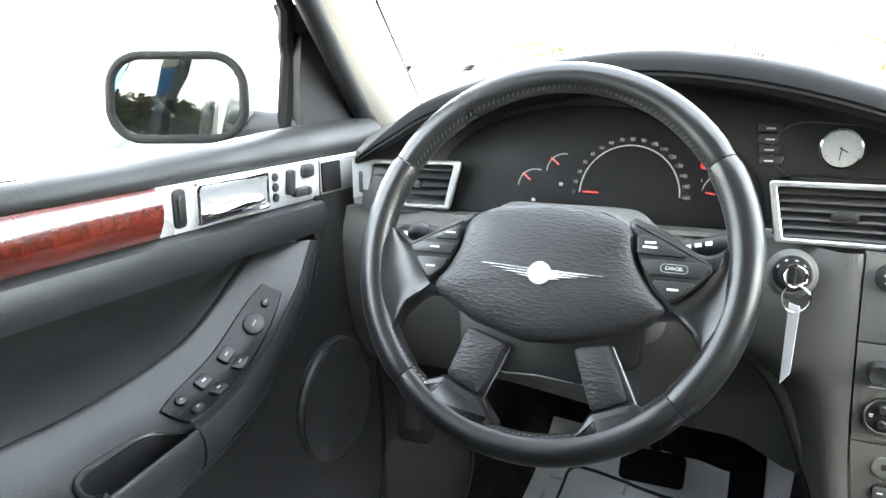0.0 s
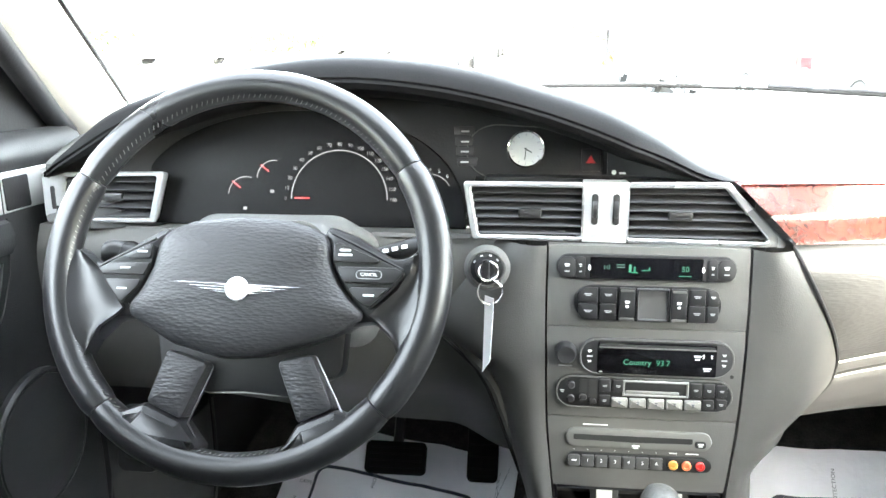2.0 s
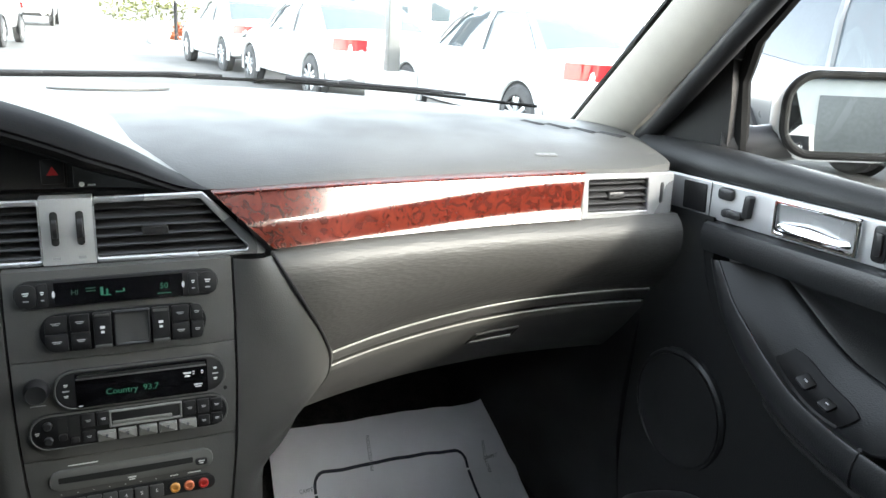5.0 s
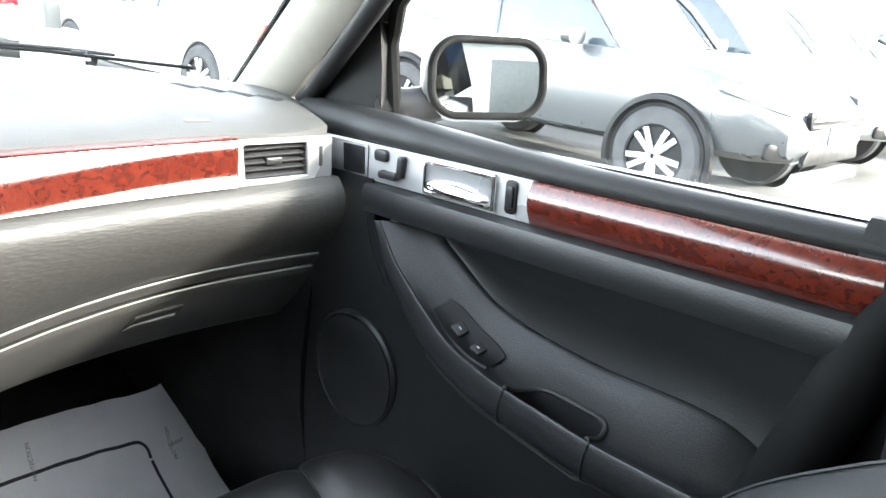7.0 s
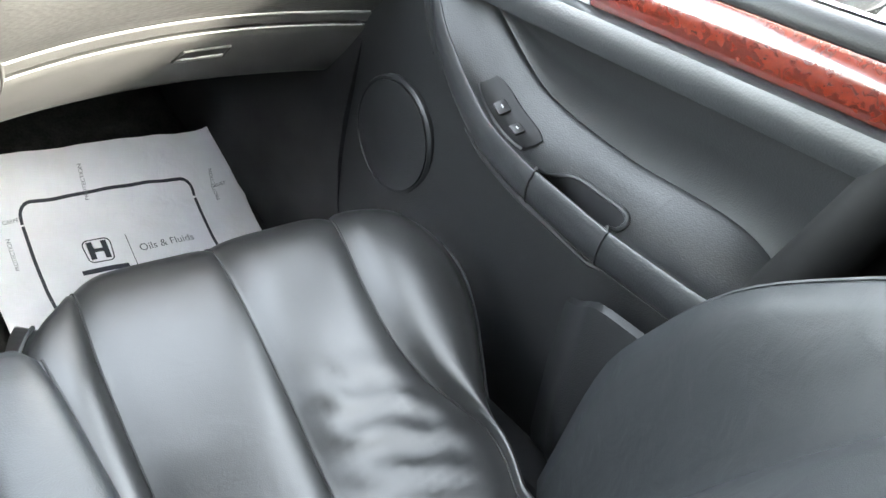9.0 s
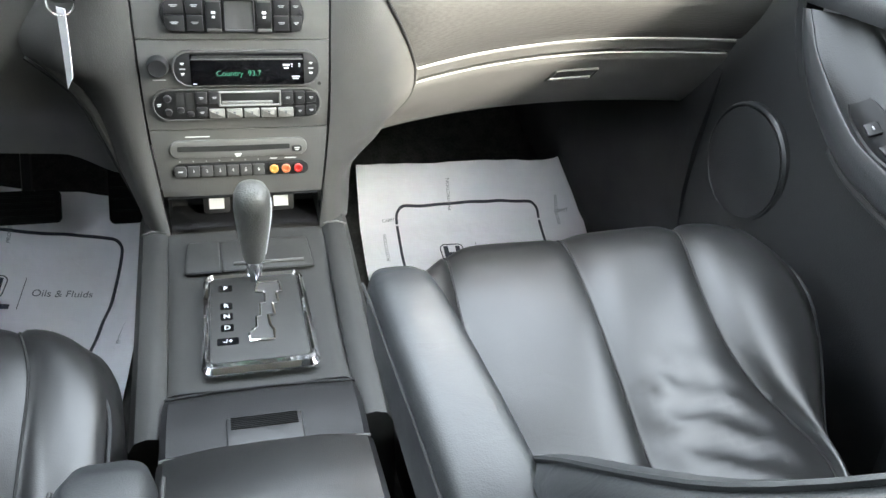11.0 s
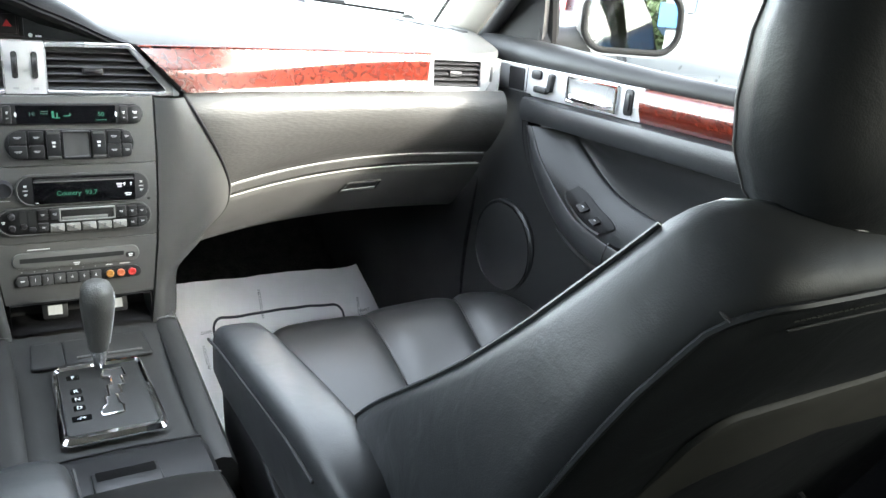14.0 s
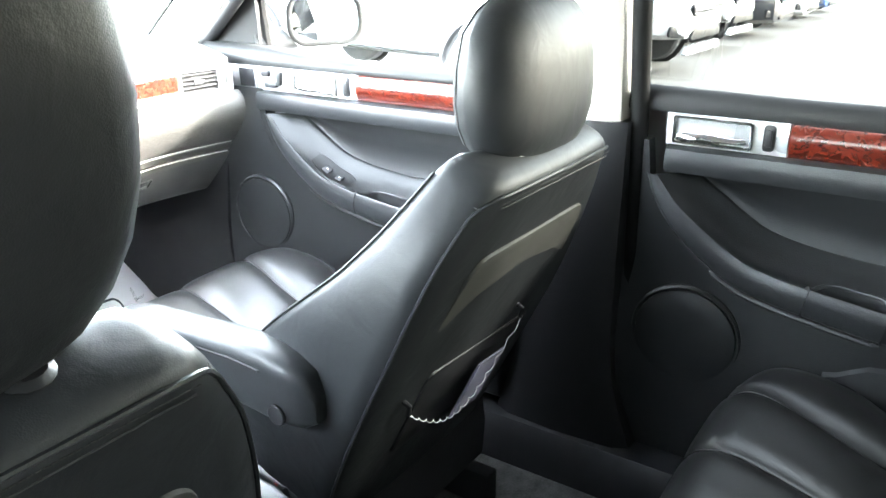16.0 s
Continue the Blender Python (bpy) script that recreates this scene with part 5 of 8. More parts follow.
# radio
knob_b = bmesh.new()
lathe(knob_b, [(0.0125, 0.0), (0.0125, 0.003), (0.0112, 0.005), (0.0108, 0.014), (0.0098, 0.0155), (0.0085, 0.0150), (0.0001, 0.0145)], SM(-0.089, 0.774), 28)
part("volume_knob", knob_b, BUTTON, stack)
mark(-0.089, 0.757, 0.019, 0.0016, 0.0004, stack)
rd = pad_on("radio", rrect(0.172, 0.043, 0.020, 7), 0.0125, 0.771, 0.005, BUTTON, 0.002)
bm = bmesh.new()
tube(bm, [SM(0.0125, 0.771, 0.0045) @ Vector((p.x, p.y, 0)) for p in rrect(0.170, 0.041, 0.019, 7) + rrect(0.170, 0.041, 0.019, 7)[:1]], 0.0013, 6)
part("radio_edge", bm, STACK, rd)
pad_on("radio_glass", rrect(0.132, 0.038, 0.002), 0.013, 0.770, 0.0012, GLOSS, 0.0006, 0.0048, rd)
pad_on("disc_slot", rrect(0.128, 0.0028, 0.001, 2), 0.013, 0.785, 0.0004, SEAM, 0, 0.0061, rd)
pad_on("slot_lip", rrect(0.130, 0.0016, 0.0006, 2), 0.013, 0.7825, 0.0012, STACK, 0.0004, 0.0061, rd)
words("Country  93.7", 0.0092, SM(0.002, 0.7655, 0.0063), GREEN_LIT, rd, "radio_readout", 0)
for x, z, w, h in ((0.058, 0.7735, 0.011, 0.007), (0.0645, 0.775, 0.003, 0.005), (0.0735, 0.775, 0.003, 0.005), (0.069, 0.760, 0.013, 0.005), (-0.049, 0.7535, 0.005, 0.0015)):
    mark(x, z, w, h, 0.0062, rd, WHITE_PRINT)
for x, lab in ((-0.062, "left"), (0.0875, "right")):
    mark(x, 0.777, 0.006, 0.003, 0.0052, rd, WHITE_PRINT)
    mark(x, 0.771, 0.008, 0.0022, 0.0052, rd, GREY_PRINT)
    mark(x, 0.765, 0.006, 0.003, 0.0052, rd, WHITE_PRINT)
bm = bmesh.new()
lathe(bm, [(0.0022, 0.0), (0.0022, 0.001), (0.0001, 0.001)], SM(0.098, 0.7505), 12)
part("reset_hole", bm, SEAM, stack)
# cassette and preset keys
cs = pad_on("cassette_panel", pill(0.199, 0.039), 0.0, 0.7275, 0.005, BLACK, 0.0018)
bm = bmesh.new()
tube(bm, [SM(0, 0.7275, 0.0045) @ Vector((p.x, p.y, 0)) for p in pill(0.197, 0.037) + pill(0.197, 0.037)[:1]], 0.0012, 6)
part("panel_edge", bm, STACK, cs)
bm = bmesh.new()
ringed(bm, rrect(0.074, 0.019, 0.001, 2), rrect(0.069, 0.014, 0.001, 2), SM(0.0135, 0.7345, 0.004), 0.0035, 0.001)
part("cassette_frame", bm, KEYGREY, cs, "bright cassette slot frame")
pad_on("cassette_flap", rrect(0.069, 0.014, 0.001, 2), 0.0135, 0.7345, 0.0008, BUTTON, 0.0003, 0.0048, cs)
pad_on("cassette_lip", rrect(0.060, 0.004, 0.001, 2), 0.010, 0.730, 0.002, KEYGREY, 0.0006, 0.0052, cs)
for k in range(5):
    b = pad_on("preset_key", rrect(0.0185, 0.0115, 0.0015, 3), -0.0265 + 0.0205 * k, 0.717, 0.006, KEYGREY, 0.002, 0.004, cs)
    mark(-0.0265 + 0.0205 * k, 0.718, 0.004, 0.004, 0.0101, b, INK)
for x, z, w, h in ((-0.0435, 0.7365, 0.013, 0.015), (-0.0285, 0.7365, 0.013, 0.015), (-0.0435, 0.7185, 0.013, 0.013), (0.0585, 0.735, 0.013, 0.016), (0.073, 0.735, 0.012, 0.016), (0.073, 0.718, 0.012, 0.012), (0.087, 0.735, 0.012, 0.014), (0.087, 0.719, 0.012, 0.012)):
    b = pad_on("radio_key", rrect(w, h, 0.0015, 3), x, z, 0.0025, BUTTON, 0.001, 0.0045, cs)
    mark(x, z, w * 0.55, 0.003, 0.0071, b)
for x, z in ((-0.082, 0.736), (-0.082, 0.7195)):
    bm = bmesh.new()
    lathe(bm, [(0.0045, 0), (0.0045, 0.004), (0.0035, 0.005), (0.0001, 0.005)], SM(x, z, 0.0045), 16)
    part("tone_knob", bm, BUTTON, cs)
mark(-0.092, 0.728, 0.006, 0.004, 0.0054, cs, WHITE_PRINT)
for x in (-0.068, -0.057):
    pad_on("slider_track", rrect(0.009, 0.027, 0.001, 2), x, 0.729, 0.0006, SEAM, 0, 0.0049, cs)
    pad_on("slider_knob", rrect(0.0085, 0.007, 0.003, 3), x, 0.722 if x < -0.06 else 0.717, 0.004, BUTTON, 0.0012, 0.005, cs)

# disc changer
ch = pad_on("changer_bezel", pill(0.167, 0.023), -0.0025, 0.670, 0.004, KEYMID, 0.0018)
pad_on("changer_slot", rpoly([(-0.068, -0.0030), (0.0, -0.0042), (0.068, -0.0030), (0.068, 0.0034), (-0.068, 0.0034)], 0.001, 2), -0.009, 0.671, 0.0004, SEAM, 0, 0.004, ch)
mark(-0.005, 0.6615, 0.012, 0.005, 0.0044, ch, WHITE_PRINT)
b = pad_on("eject_button", rrect(0.013, 0.008, 0.003), 0.068, 0.668, 0.002, BUTTON, 0.0008, 0.004, ch)
mark(0.068, 0.668, 0.009, 0.005, 0.0061, b, WHITE_PRINT)
mark(-0.052, 0.6855, 0.036, 0.0016, 0.0004, stack, WHITE_PRINT)
row_ = pad_on("changer_keys_plate", pill(0.165, 0.0185), -0.002, 0.6415, 0.0035, BLACK, 0.0012)
for k in range(7):
    b = pad_on("changer_key", rrect(0.0142, 0.0145, 0.0035 if k == 0 else 0.001, 3), -0.0755 + 0.0158 * k, 0.6415, 0.003, KEYDARK, 0.0008, 0.0032, row_)
    if k:
        words(str(k), 0.006, SM(-0.0755 + 0.0158 * k, 0.6425, 0.0063), WHITE_PRINT, b, "numeral", 0)
    else:
        mark(-0.0755, 0.6425, 0.007, 0.002, 0.0063, b, WHITE_PRINT)
    mark(-0.0755 + 0.0158 * k, 0.6535, 0.002, 0.0014, 0.0004, stack)
pad_on("jack_plate", pill(0.052, 0.0165), 0.056, 0.6415, 0.0008, BUTTON, 0.0003, 0.0034, row_)
for x, mt in ((0.0385, AMBER), (0.0535, ORANGE), (0.069, RED)):
    bm = bmesh.new()
    lathe(bm, [(0.0055, 0.0), (0.0055, 0.003), (0.0046, 0.004), (0.003, 0.004), (0.003, 0.001), (0.0001, 0.001)], SM(x, 0.6415, 0.004), 20)
    part("audio_jack", bm, mt, row_)
for x, w in ((0.0385, 0.011), (0.060, 0.018)):
    mark(x, 0.654, w, 0.0016, 0.0004, stack, WHITE_PRINT)
# open tray below with two lit switches
bm = bmesh.new()
rows = []
for (y, z) in ((0.928, 0.605), (0.985, 0.602), (0.992, 0.585), (0.985, 0.568), (0.925, 0.563)):
    rows.append([(x, y, z) for x in np.linspace(-0.094, 0.094, 9)])
sheet(bm, rows)
for s in (-1, 1):
    vs = [bm.verts.new((s * 0.094, y, z)) for y, z in ((0.928, 0.605), (0.985, 0.602), (0.992, 0.585), (0.985, 0.568), (0.925, 0.563))]
    bm.faces.new(vs)
part("tray", bm, BLACK, stack, "dark open tray")
for x in (-0.036, 0.047):
    bm = bmesh.new()
    prism(bm, rrect(0.034, 0.026, 0.005), fr((x, 0.956, 0.583), (1, 0, 0), (0, -1, 0.3)), 0.004, 0.0012)
    b = part("seat_heat_switch", bm, BUTTON, stack)
    bm = bmesh.new()
    boxed(bm, (0.019, 0.014, 0.0004), fr((x, 0.956 - 0.0045, 0.5845), (1, 0, 0), (0, -1, 0.3)))
    part("switch_symbol", bm, WHITE_PRINT, b)

# ignition lock with key
IM = fr((-0.181, 0.930, 0.872), (1, 0, 0), (0, -1, 0.12))
IB = IM @ Matrix.Scale(0.76, 4)
bm = bmesh.new()
lathe(bm, [(0.035, -0.012), (0.031, -0.003), (0.0285, 0.001), (0.0262, 0.0015), (0.0252, -0.001), (0.0001, -0.001)], IB, 36)
ign = part("ignition_surround", bm, STACK, dash)
bm = bmesh.new()
lathe(bm, [(0.0245, -0.001), (0.024, 0.001), (0.0175, 0.002), (0.0135, 0.012), (0.012, 0.016), (0.0001, 0.016)], IB, 32)
part("lock_barrel", bm, BLACK, ign)
for a in (150, 112, 75, 40):
    bm = bmesh.new()
    boxed(bm, (0.0042, 0.0025, 0.0004), IB @ pose(0.0208 * math.cos(radians(a)), 0.0208 * math.sin(radians(a)), 0.0022, 0, 0, a - 90))
    part("lock_letter", bm, GREY_PRINT, ign)
key = thing("ignition_key", (-0.18, 0.90, 0.80), "car key on two steel rings with a white paper tag", "key")
bm = bmesh.new()
boxed(bm, (0.008, 0.024, 0.02), IM @ pose(0.0, 0.0, 0.012), 0.002)
part("key_bow", bm, BLACK, key)


def loop(c, r, m, rad=0.0012):
    b = bmesh.new()
    tube(b, [m @ Vector((c[0] + r * math.cos(a), c[1] + r * math.sin(a), c[2] + 0.004 * math.sin(a * 2))) for a in np.linspace(0, 6.28319, 32)], rad, 6, False)
    return b


part("ring", loop((0.004, 0.002, 0.034), 0.0105, IM, 0.0014), STEEL, key)
part("ring", loop((0.006, -0.021, 0.032), 0.0135, IM, 0.0014), STEEL, key)
bm = bmesh.new()
top = IM @ Vector((0.005, -0.027, 0.031))
rows = []
for k in np.linspace(0, 1, 8):
    w = 0.0052 * (1 - 0.2 * k) if k < 0.85 else 0.0052 * 0.8
    c = top + Vector((-0.003 * k, 0.002 * math.sin(3 * k), -0.086 * k))
    rows.append([c + Vector((-w, 0.006, -0.004 * (k > 0.95))), c + Vector((w, -0.006, 0.012 * (k > 0.95)))])
thick(bm, rows, (0.0004, 0.0006, 0))
part("paper_tag", bm, TAG, key, "narrow white paper tag")
# headlamp switch on the knee bolster left of the column, hood release
bm = bmesh.new()
prism(bm, pill(0.052, 0.022), fr((-0.652, 0.996, 0.868), (1, 0, 0), (0, -1, 0)), 0.006, 0.002)
hs = part("headlamp_switch", bm, BLACK, dash)
mk = bmesh.new()
boxed(mk, (0.010, 0.006, 0.0004), fr((-0.668, 0.9895, 0.868), (1, 0, 0), (0, -1, 0)))
part("switch_symbol", mk, WHITE_PRINT, hs)
# speaker grille and side demister on the top pad
bm = bmesh.new()
prism(bm, oval(0.20, 0.15, 32), fr((0.005, 1.60, pad_pt(0.005, 0.8)[2] + 0.0005), (1, 0, 0), (0, 0, 1)), 0.003, 0.001)
part("speaker_grille", bm, DASH, dash)


def pad_frame(x, y, turn=0.0):
    """A frame lying on the top pad, its x axis turned from the car's x."""
    v = min(np.linspace(0, 0.97, 98), key=lambda q: abs(pad_pt(x, q)[1] - y))
    p, du, dv = Vector(pad_pt(x, v)), Vector(pad_pt(x + 0.01, v)) - Vector(pad_pt(x - 0.01, v)), Vector(pad_pt(x, v + 0.02)) - Vector(pad_pt(x, v))
    nn = du.cross(dv).normalized()
    return fr(p, du, nn) @ pose(0, 0, 0, 0, 0, turn)


for s in (-1, 1):
    for k in range(4):
        x, y = s * (0.640 + 0.030 * k), 1.235 - 0.032 * k
        bm = bmesh.new()
        prism(bm, rpoly([(-0.024, -0.006), (0.022, -0.008), (0.024, 0.006), (-0.018, 0.008)], 0.002, 2), pad_frame(x, y, -s * 46), 0.0010, 0.0004, z0=-0.0004)
        part("demister_slot", bm, SEAM, dash)
        bm = bmesh.new()
        prism(bm, rpoly([(-0.022, -0.0025), (0.022, -0.0025), (0.020, 0.0025), (-0.020, 0.0025)], 0.001, 2), pad_frame(x, y, -s * 46) @ pose(0, 0.004, 0), 0.0014, 0.0005, z0=0)
        part("demister_louvre", bm, BLACK, dash)
bm = bmesh.new()
prism(bm, rrect(0.034, 0.010, 0.001, 2), pad_frame(0.575, 1.075), 0.0004, z0=0.0004)
part("airbag_label", bm, STACK, dash)
for k in range(3):
    bm = bmesh.new()
    boxed(bm, (0.008, 0.005, 0.0003), pad_frame(0.575, 1.075) @ pose(-0.011 + 0.011 * k, 0, 0.001))
    part("label_print", bm, KEYMID, dash)


# ---- steering wheel ----
def steering_wheel():
    C = Vector((-0.405, 0.773, 0.906))
    W = fr(C, (1, 0, 0), (0, -math.cos(radians(23)), math.sin(radians(23))))
    root = thing("steering_wheel", C, "black leather four-spoke steering wheel with a silver winged emblem", "steering wheel")
    L = lambda x, y, z=0.0: W @ Vector((x, y, z))
    R = 0.1855

    def rim_ring(a, grow=0.0):
        r1, r2 = 0.0155 + grow, 0.0156 + grow
        d = Vector((math.cos(a), math.sin(a), 0))
        return [W @ (d * (R + r2 * math.cos(b)) + Vector((0, 0, r1 * math.sin(b)))) for b in np.linspace(0, 2 * math.pi, 14, endpoint=False)]

    # four leather sections, the side grips a little thicker
    for i, (a0, a1) in enumerate(((33, 152), (152, 227), (227, 318), (318, 393))):
        bm = bmesh.new()
        rings = [rim_ring(radians(a), -0.0012 if k in (0, 25) else (0.0006 if i % 2 else 0.0)) for k, a in enumerate(np.linspace(a0 + 0.2, a1 - 0.2, 26))]
        loft(bm, rings)
        part("rim_section", bm, WHEEL, root)
    bm = bmesh.new()
    for i in range(200):
        a = radians(i * 1.8)
        d = Vector((math.cos(a), math.sin(a), 0))
        t = Vector((-math.sin(a), math.cos(a), 0))
        p = W @ (d * (R - 0.0124) + Vector((0, 0, 0.0098)))
        q = W @ (d * (R - 0.0145) + t * 0.0024 + Vector((0, 0, 0.0062)))
        tube(bm, [p, q], 0.00045, 4)
    st = part("stitching", bm, THREAD, root, "grey seam stitches round the inside of the rim")
    st["kind"] = "stuff"
    def ccw(pts):
        pts = [Vector(p) for p in pts]
        area = sum(p.x * q.y - q.x * p.y for p, q in zip(pts, pts[1:] + pts[:1]))
        return pts if area > 0 else pts[::-1]

    # airbag cover: shield shape, flatter along the top, round below
    out = rpoly(ccw([(-0.081, 0.031), (-0.051, 0.044), (0.002, 0.050), (0.045, 0.047), (0.084, 0.035), (0.087, 0.006), (0.096, -0.012), (0.109, -0.028), (0.1235, -0.0415), (0.096, -0.060), (0.060, -0.074), (0.025, -0.083), (-0.011, -0.085), (-0.060, -0.073), (-0.1115, -0.0435), (-0.095, -0.023), (-0.085, 0.0)]), [0.008, 0.05, 0.06, 0.05, 0.008, 0.02, 0.03, 0.03, 0.006, 0.05, 0.06, 0.06, 0.06, 0.06, 0.006, 0.03, 0.03], 4)
    mid = Vector((0.002, -0.018))
    bm = bmesh.new()
    rings = []
    for k, z in ((0.0, -0.025), (0.0, 0.0085), (0.008, 0.0118), (0.03, 0.0145), (0.09, 0.0178), (0.20, 0.0212), (0.38, 0.0242), (0.65, 0.0262), (0.95, 0.0268)):
        rings.append([W @ Vector((*lerp(p, mid, k), z)) for p in out])
    loft(bm, rings)
    part("airbag_cover", bm, HUB, root)
    # back plate below the cover with a pale edge
    low = rpoly(ccw([(-0.092, -0.035), (0.102, -0.035), (0.100, -0.095), (0.047, -0.119), (0.006, -0.116), (-0.030, -0.118), (-0.078, -0.098)]), 0.012, 4)
    bm = bmesh.new()
    prism(bm, low, W, 0.022, 0.004, z0=-0.032)
    plate = part("hub_plate", bm, WHEEL, root)
    bm = bmesh.new()
    tube(bm, [L(x, y, -0.0125) for x, y in ((-0.040, -0.1135), (-0.028, -0.1172), (0.006, -0.1155), (0.040, -0.1175), (0.052, -0.1145))], 0.0012, 6)
    part("pale_edge", bm, EDGE, plate)
    for s in (-1, 1):
        # side spoke flaring into the rim
        if s > 0:
            sp = [(0.078, 0.046), (0.112, 0.034), (0.146, 0.013), (0.162, 0.016), (0.172, 0.030), (0.178, -0.03), (0.166, -0.095), (0.160, -0.083), (0.148, -0.064), (0.130, -0.047), (0.105, -0.052), (0.078, -0.03)]
        else:
            sp = [(-0.072, 0.044), (-0.106, 0.026), (-0.138, 0.004), (-0.158, 0.006), (-0.170, 0.024), (-0.178, -0.03), (-0.160, -0.108), (-0.154, -0.096), (-0.146, -0.076), (-0.122, -0.050), (-0.100, -0.050), (-0.072, -0.03)]
        bm = bmesh.new()
        prism(bm, rpoly(ccw(sp), [0.006] * 2 + [0.012] * 2 + [0.004] * 3 + [0.02] * 3 + [0.006] * 2, 3), W, 0.0205, 0.007, z0=-0.0165)
        part("side_spoke", bm, WHEEL, root)
        # leather saddle from the pod out into the rim
        inner = [(0.166, 0.016), (0.1625, 0.001), (0.150, -0.018), (0.1265, -0.0405), (0.1335, -0.0455), (0.147, -0.058), (0.1555, -0.082), (0.160, -0.106)] if s > 0 else [(-0.160, 0.012), (-0.1425, -0.002), (-0.130, -0.020), (-0.1135, -0.0405), (-0.121, -0.0475), (-0.136, -0.059), (-0.1475, -0.086), (-0.150, -0.112)]
        path = [Vector(p) for p in inner]
        bm = bmesh.new()
        rows = []
        for k in np.linspace(0, 1, 22):
            f_ = k * (len(path) - 1)
            i_ = min(int(f_), len(path) - 2)
            p = path[i_].lerp(path[i_ + 1], f_ - i_)
            a = radians(lerp(7, -37, k) if s > 0 else lerp(174, 220, k))
            q = Vector((math.cos(a), math.sin(a))) * (R - 0.006)
            rows.append([W @ Vector((*p, -0.015))] + [W @ Vector((*p.lerp(q, m), 0.0085 + 0.0045 * m - 0.0055 * math.sin(3.14159 * m))) for m in np.linspace(0, 1, 9)])
        sheet(bm, rows)
        part("spoke_leather", bm, WHEEL, root)
        tri = ccw([(0.089, 0.0285), (0.099, 0.0255), (0.160, 0.000), (0.144, -0.019), (0.1255, -0.036), (0.111, -0.025), (0.098, -0.007), (0.090, 0.010)] if s > 0 else [(-0.140, -0.003), (-0.084, 0.0235), (-0.087, 0.0), (-0.097, -0.022), (-0.113, -0.038), (-0.128, -0.021)])
        bm = bmesh.new()
        prism(bm, rpoly(tri, 0.004, 3), W, 0.0133, 0.001, z0=0.0)
        pod = part("button_pod", bm, SEAM, root)
        bands = [(0.0065, 0.026), (-0.0125, 0.0045), (-0.033, -0.0145)] if s > 0 else [(0.0055, 0.021), (-0.0105, 0.0035), (-0.035, -0.0125)]
        for y0, y1 in bands:
            poly = [p for p in tri]
            for lim, keep in ((y0, 1), (y1, -1)):
                nxt = []
                for p, q in zip(poly, poly[1:] + poly[:1]):
                    a, b = keep * (p.y - lim), keep * (q.y - lim)
                    if a >= 0:
                        nxt.append(p)
                    if a * b < 0:
                        nxt.append(p.lerp(q, a / (a - b)))
                poly = nxt
            poly = inset(poly, 0.0012)
            bm = bmesh.new()
            prism(bm, rpoly(poly, 0.002, 2), W, 0.003, 0.001, z0=0.0125)
            key = part("wheel_button", bm, BUTTON, pod)
            c = sum(poly, Vector((0, 0))) / len(poly)
            if s > 0 and abs(y0 + 0.0125) < 1e-6:
                words("CANCEL", 0.0042, W @ pose(c.x, c.y, 0.0157), WHITE_PRINT, key, "button_word", 0)
                bm = bmesh.new()
                o = rrect(0.024, 0.0075, 0.0036, 4)
                tube(bm, [W @ Vector((p.x + c.x, p.y + c.y, 0.0157)) for p in o + o[:1]], 0.0003, 4)
                part("button_print", bm, GREY_PRINT, key)
            else:
                for dy, w in (((0.0022, 0.010), (-0.0022, 0.013)) if s > 0 and y0 > 0 else ((0.0, 0.010),)):
                    bm = bmesh.new()
                    boxed(bm, (w, 0.0018, 0.0003), W @ pose(c.x, c.y + dy, 0.0156))
                    part("button_print", bm, WHITE_PRINT if s > 0 else GREY_PRINT, key)
        # ridge of leather above the pod
        bm = bmesh.new()
        tube(bm, [L(s * x, y, 0.0105) for x, y in (((0.088, 0.035), (0.118, 0.021), (0.156, 0.002)) if s > 0 else ((0.086, 0.027), (0.112, 0.014), (0.140, -0.001)))], 0.0014, 8)
        part("spoke_ridge", bm, WHEEL, root)
        # lower spoke: grained pad, then a leather end flaring into the rim
        quad = [(0.041, -0.086), (0.074, -0.078), (0.098, -0.127), (0.065, -0.142)] if s > 0 else [(-0.066, -0.078), (-0.024, -0.090), (-0.046, -0.143), (-0.082, -0.128)]
        end = [(0.064, -0.1425), (0.0985, -0.1275), (0.126, -0.136), (0.112, -0.158), (0.076, -0.178), (0.048, -0.172)] if s > 0 else [(-0.083, -0.1285), (-0.0455, -0.1435), (-0.024, -0.168), (-0.056, -0.180), (-0.108, -0.160), (-0.108, -0.138)]
        bm = bmesh.new()
        prism(bm, rpoly(ccw(quad), 0.005, 4), W, 0.024, 0.004, z0=-0.016, dome=0.0015)
        part("lower_spoke", bm, HUB, root)
        bm = bmesh.new()
        prism(bm, rpoly(ccw(end), [0.003] * 6, 3), W, 0.027, 0.008, z0=-0.016)
        part("spoke_end", bm, WHEEL, root)
        bm = bmesh.new()
        tr = [(0.0775, -0.080), (0.091, -0.105), (0.1035, -0.128), (0.114, -0.148)] if s > 0 else [(-0.021, -0.094), (-0.030, -0.118), (-0.041, -0.146), (-0.030, -0.163)]
        tube(bm, [L(x, y, 0.001) for x, y in tr], [0.0005, 0.0010, 0.0011, 0.0006], 6)
        part("spoke_trim", bm, FRAME if s > 0 else WHEEL, root)
    # emblem: a disc with stepped wings
    E = W @ pose(0.005, -0.0215, 0.0258, 0, 0, -1.5)
    bm = bmesh.new()
    lathe(bm, [(0.0112, -0.001), (0.0112, 0.002), (0.0102, 0.003), (0.0085, 0.0026), (0.0001, 0.0028)], E, 24)
    emb = part("emblem_disc", bm, SILVER, root, "plain silver emblem disc")
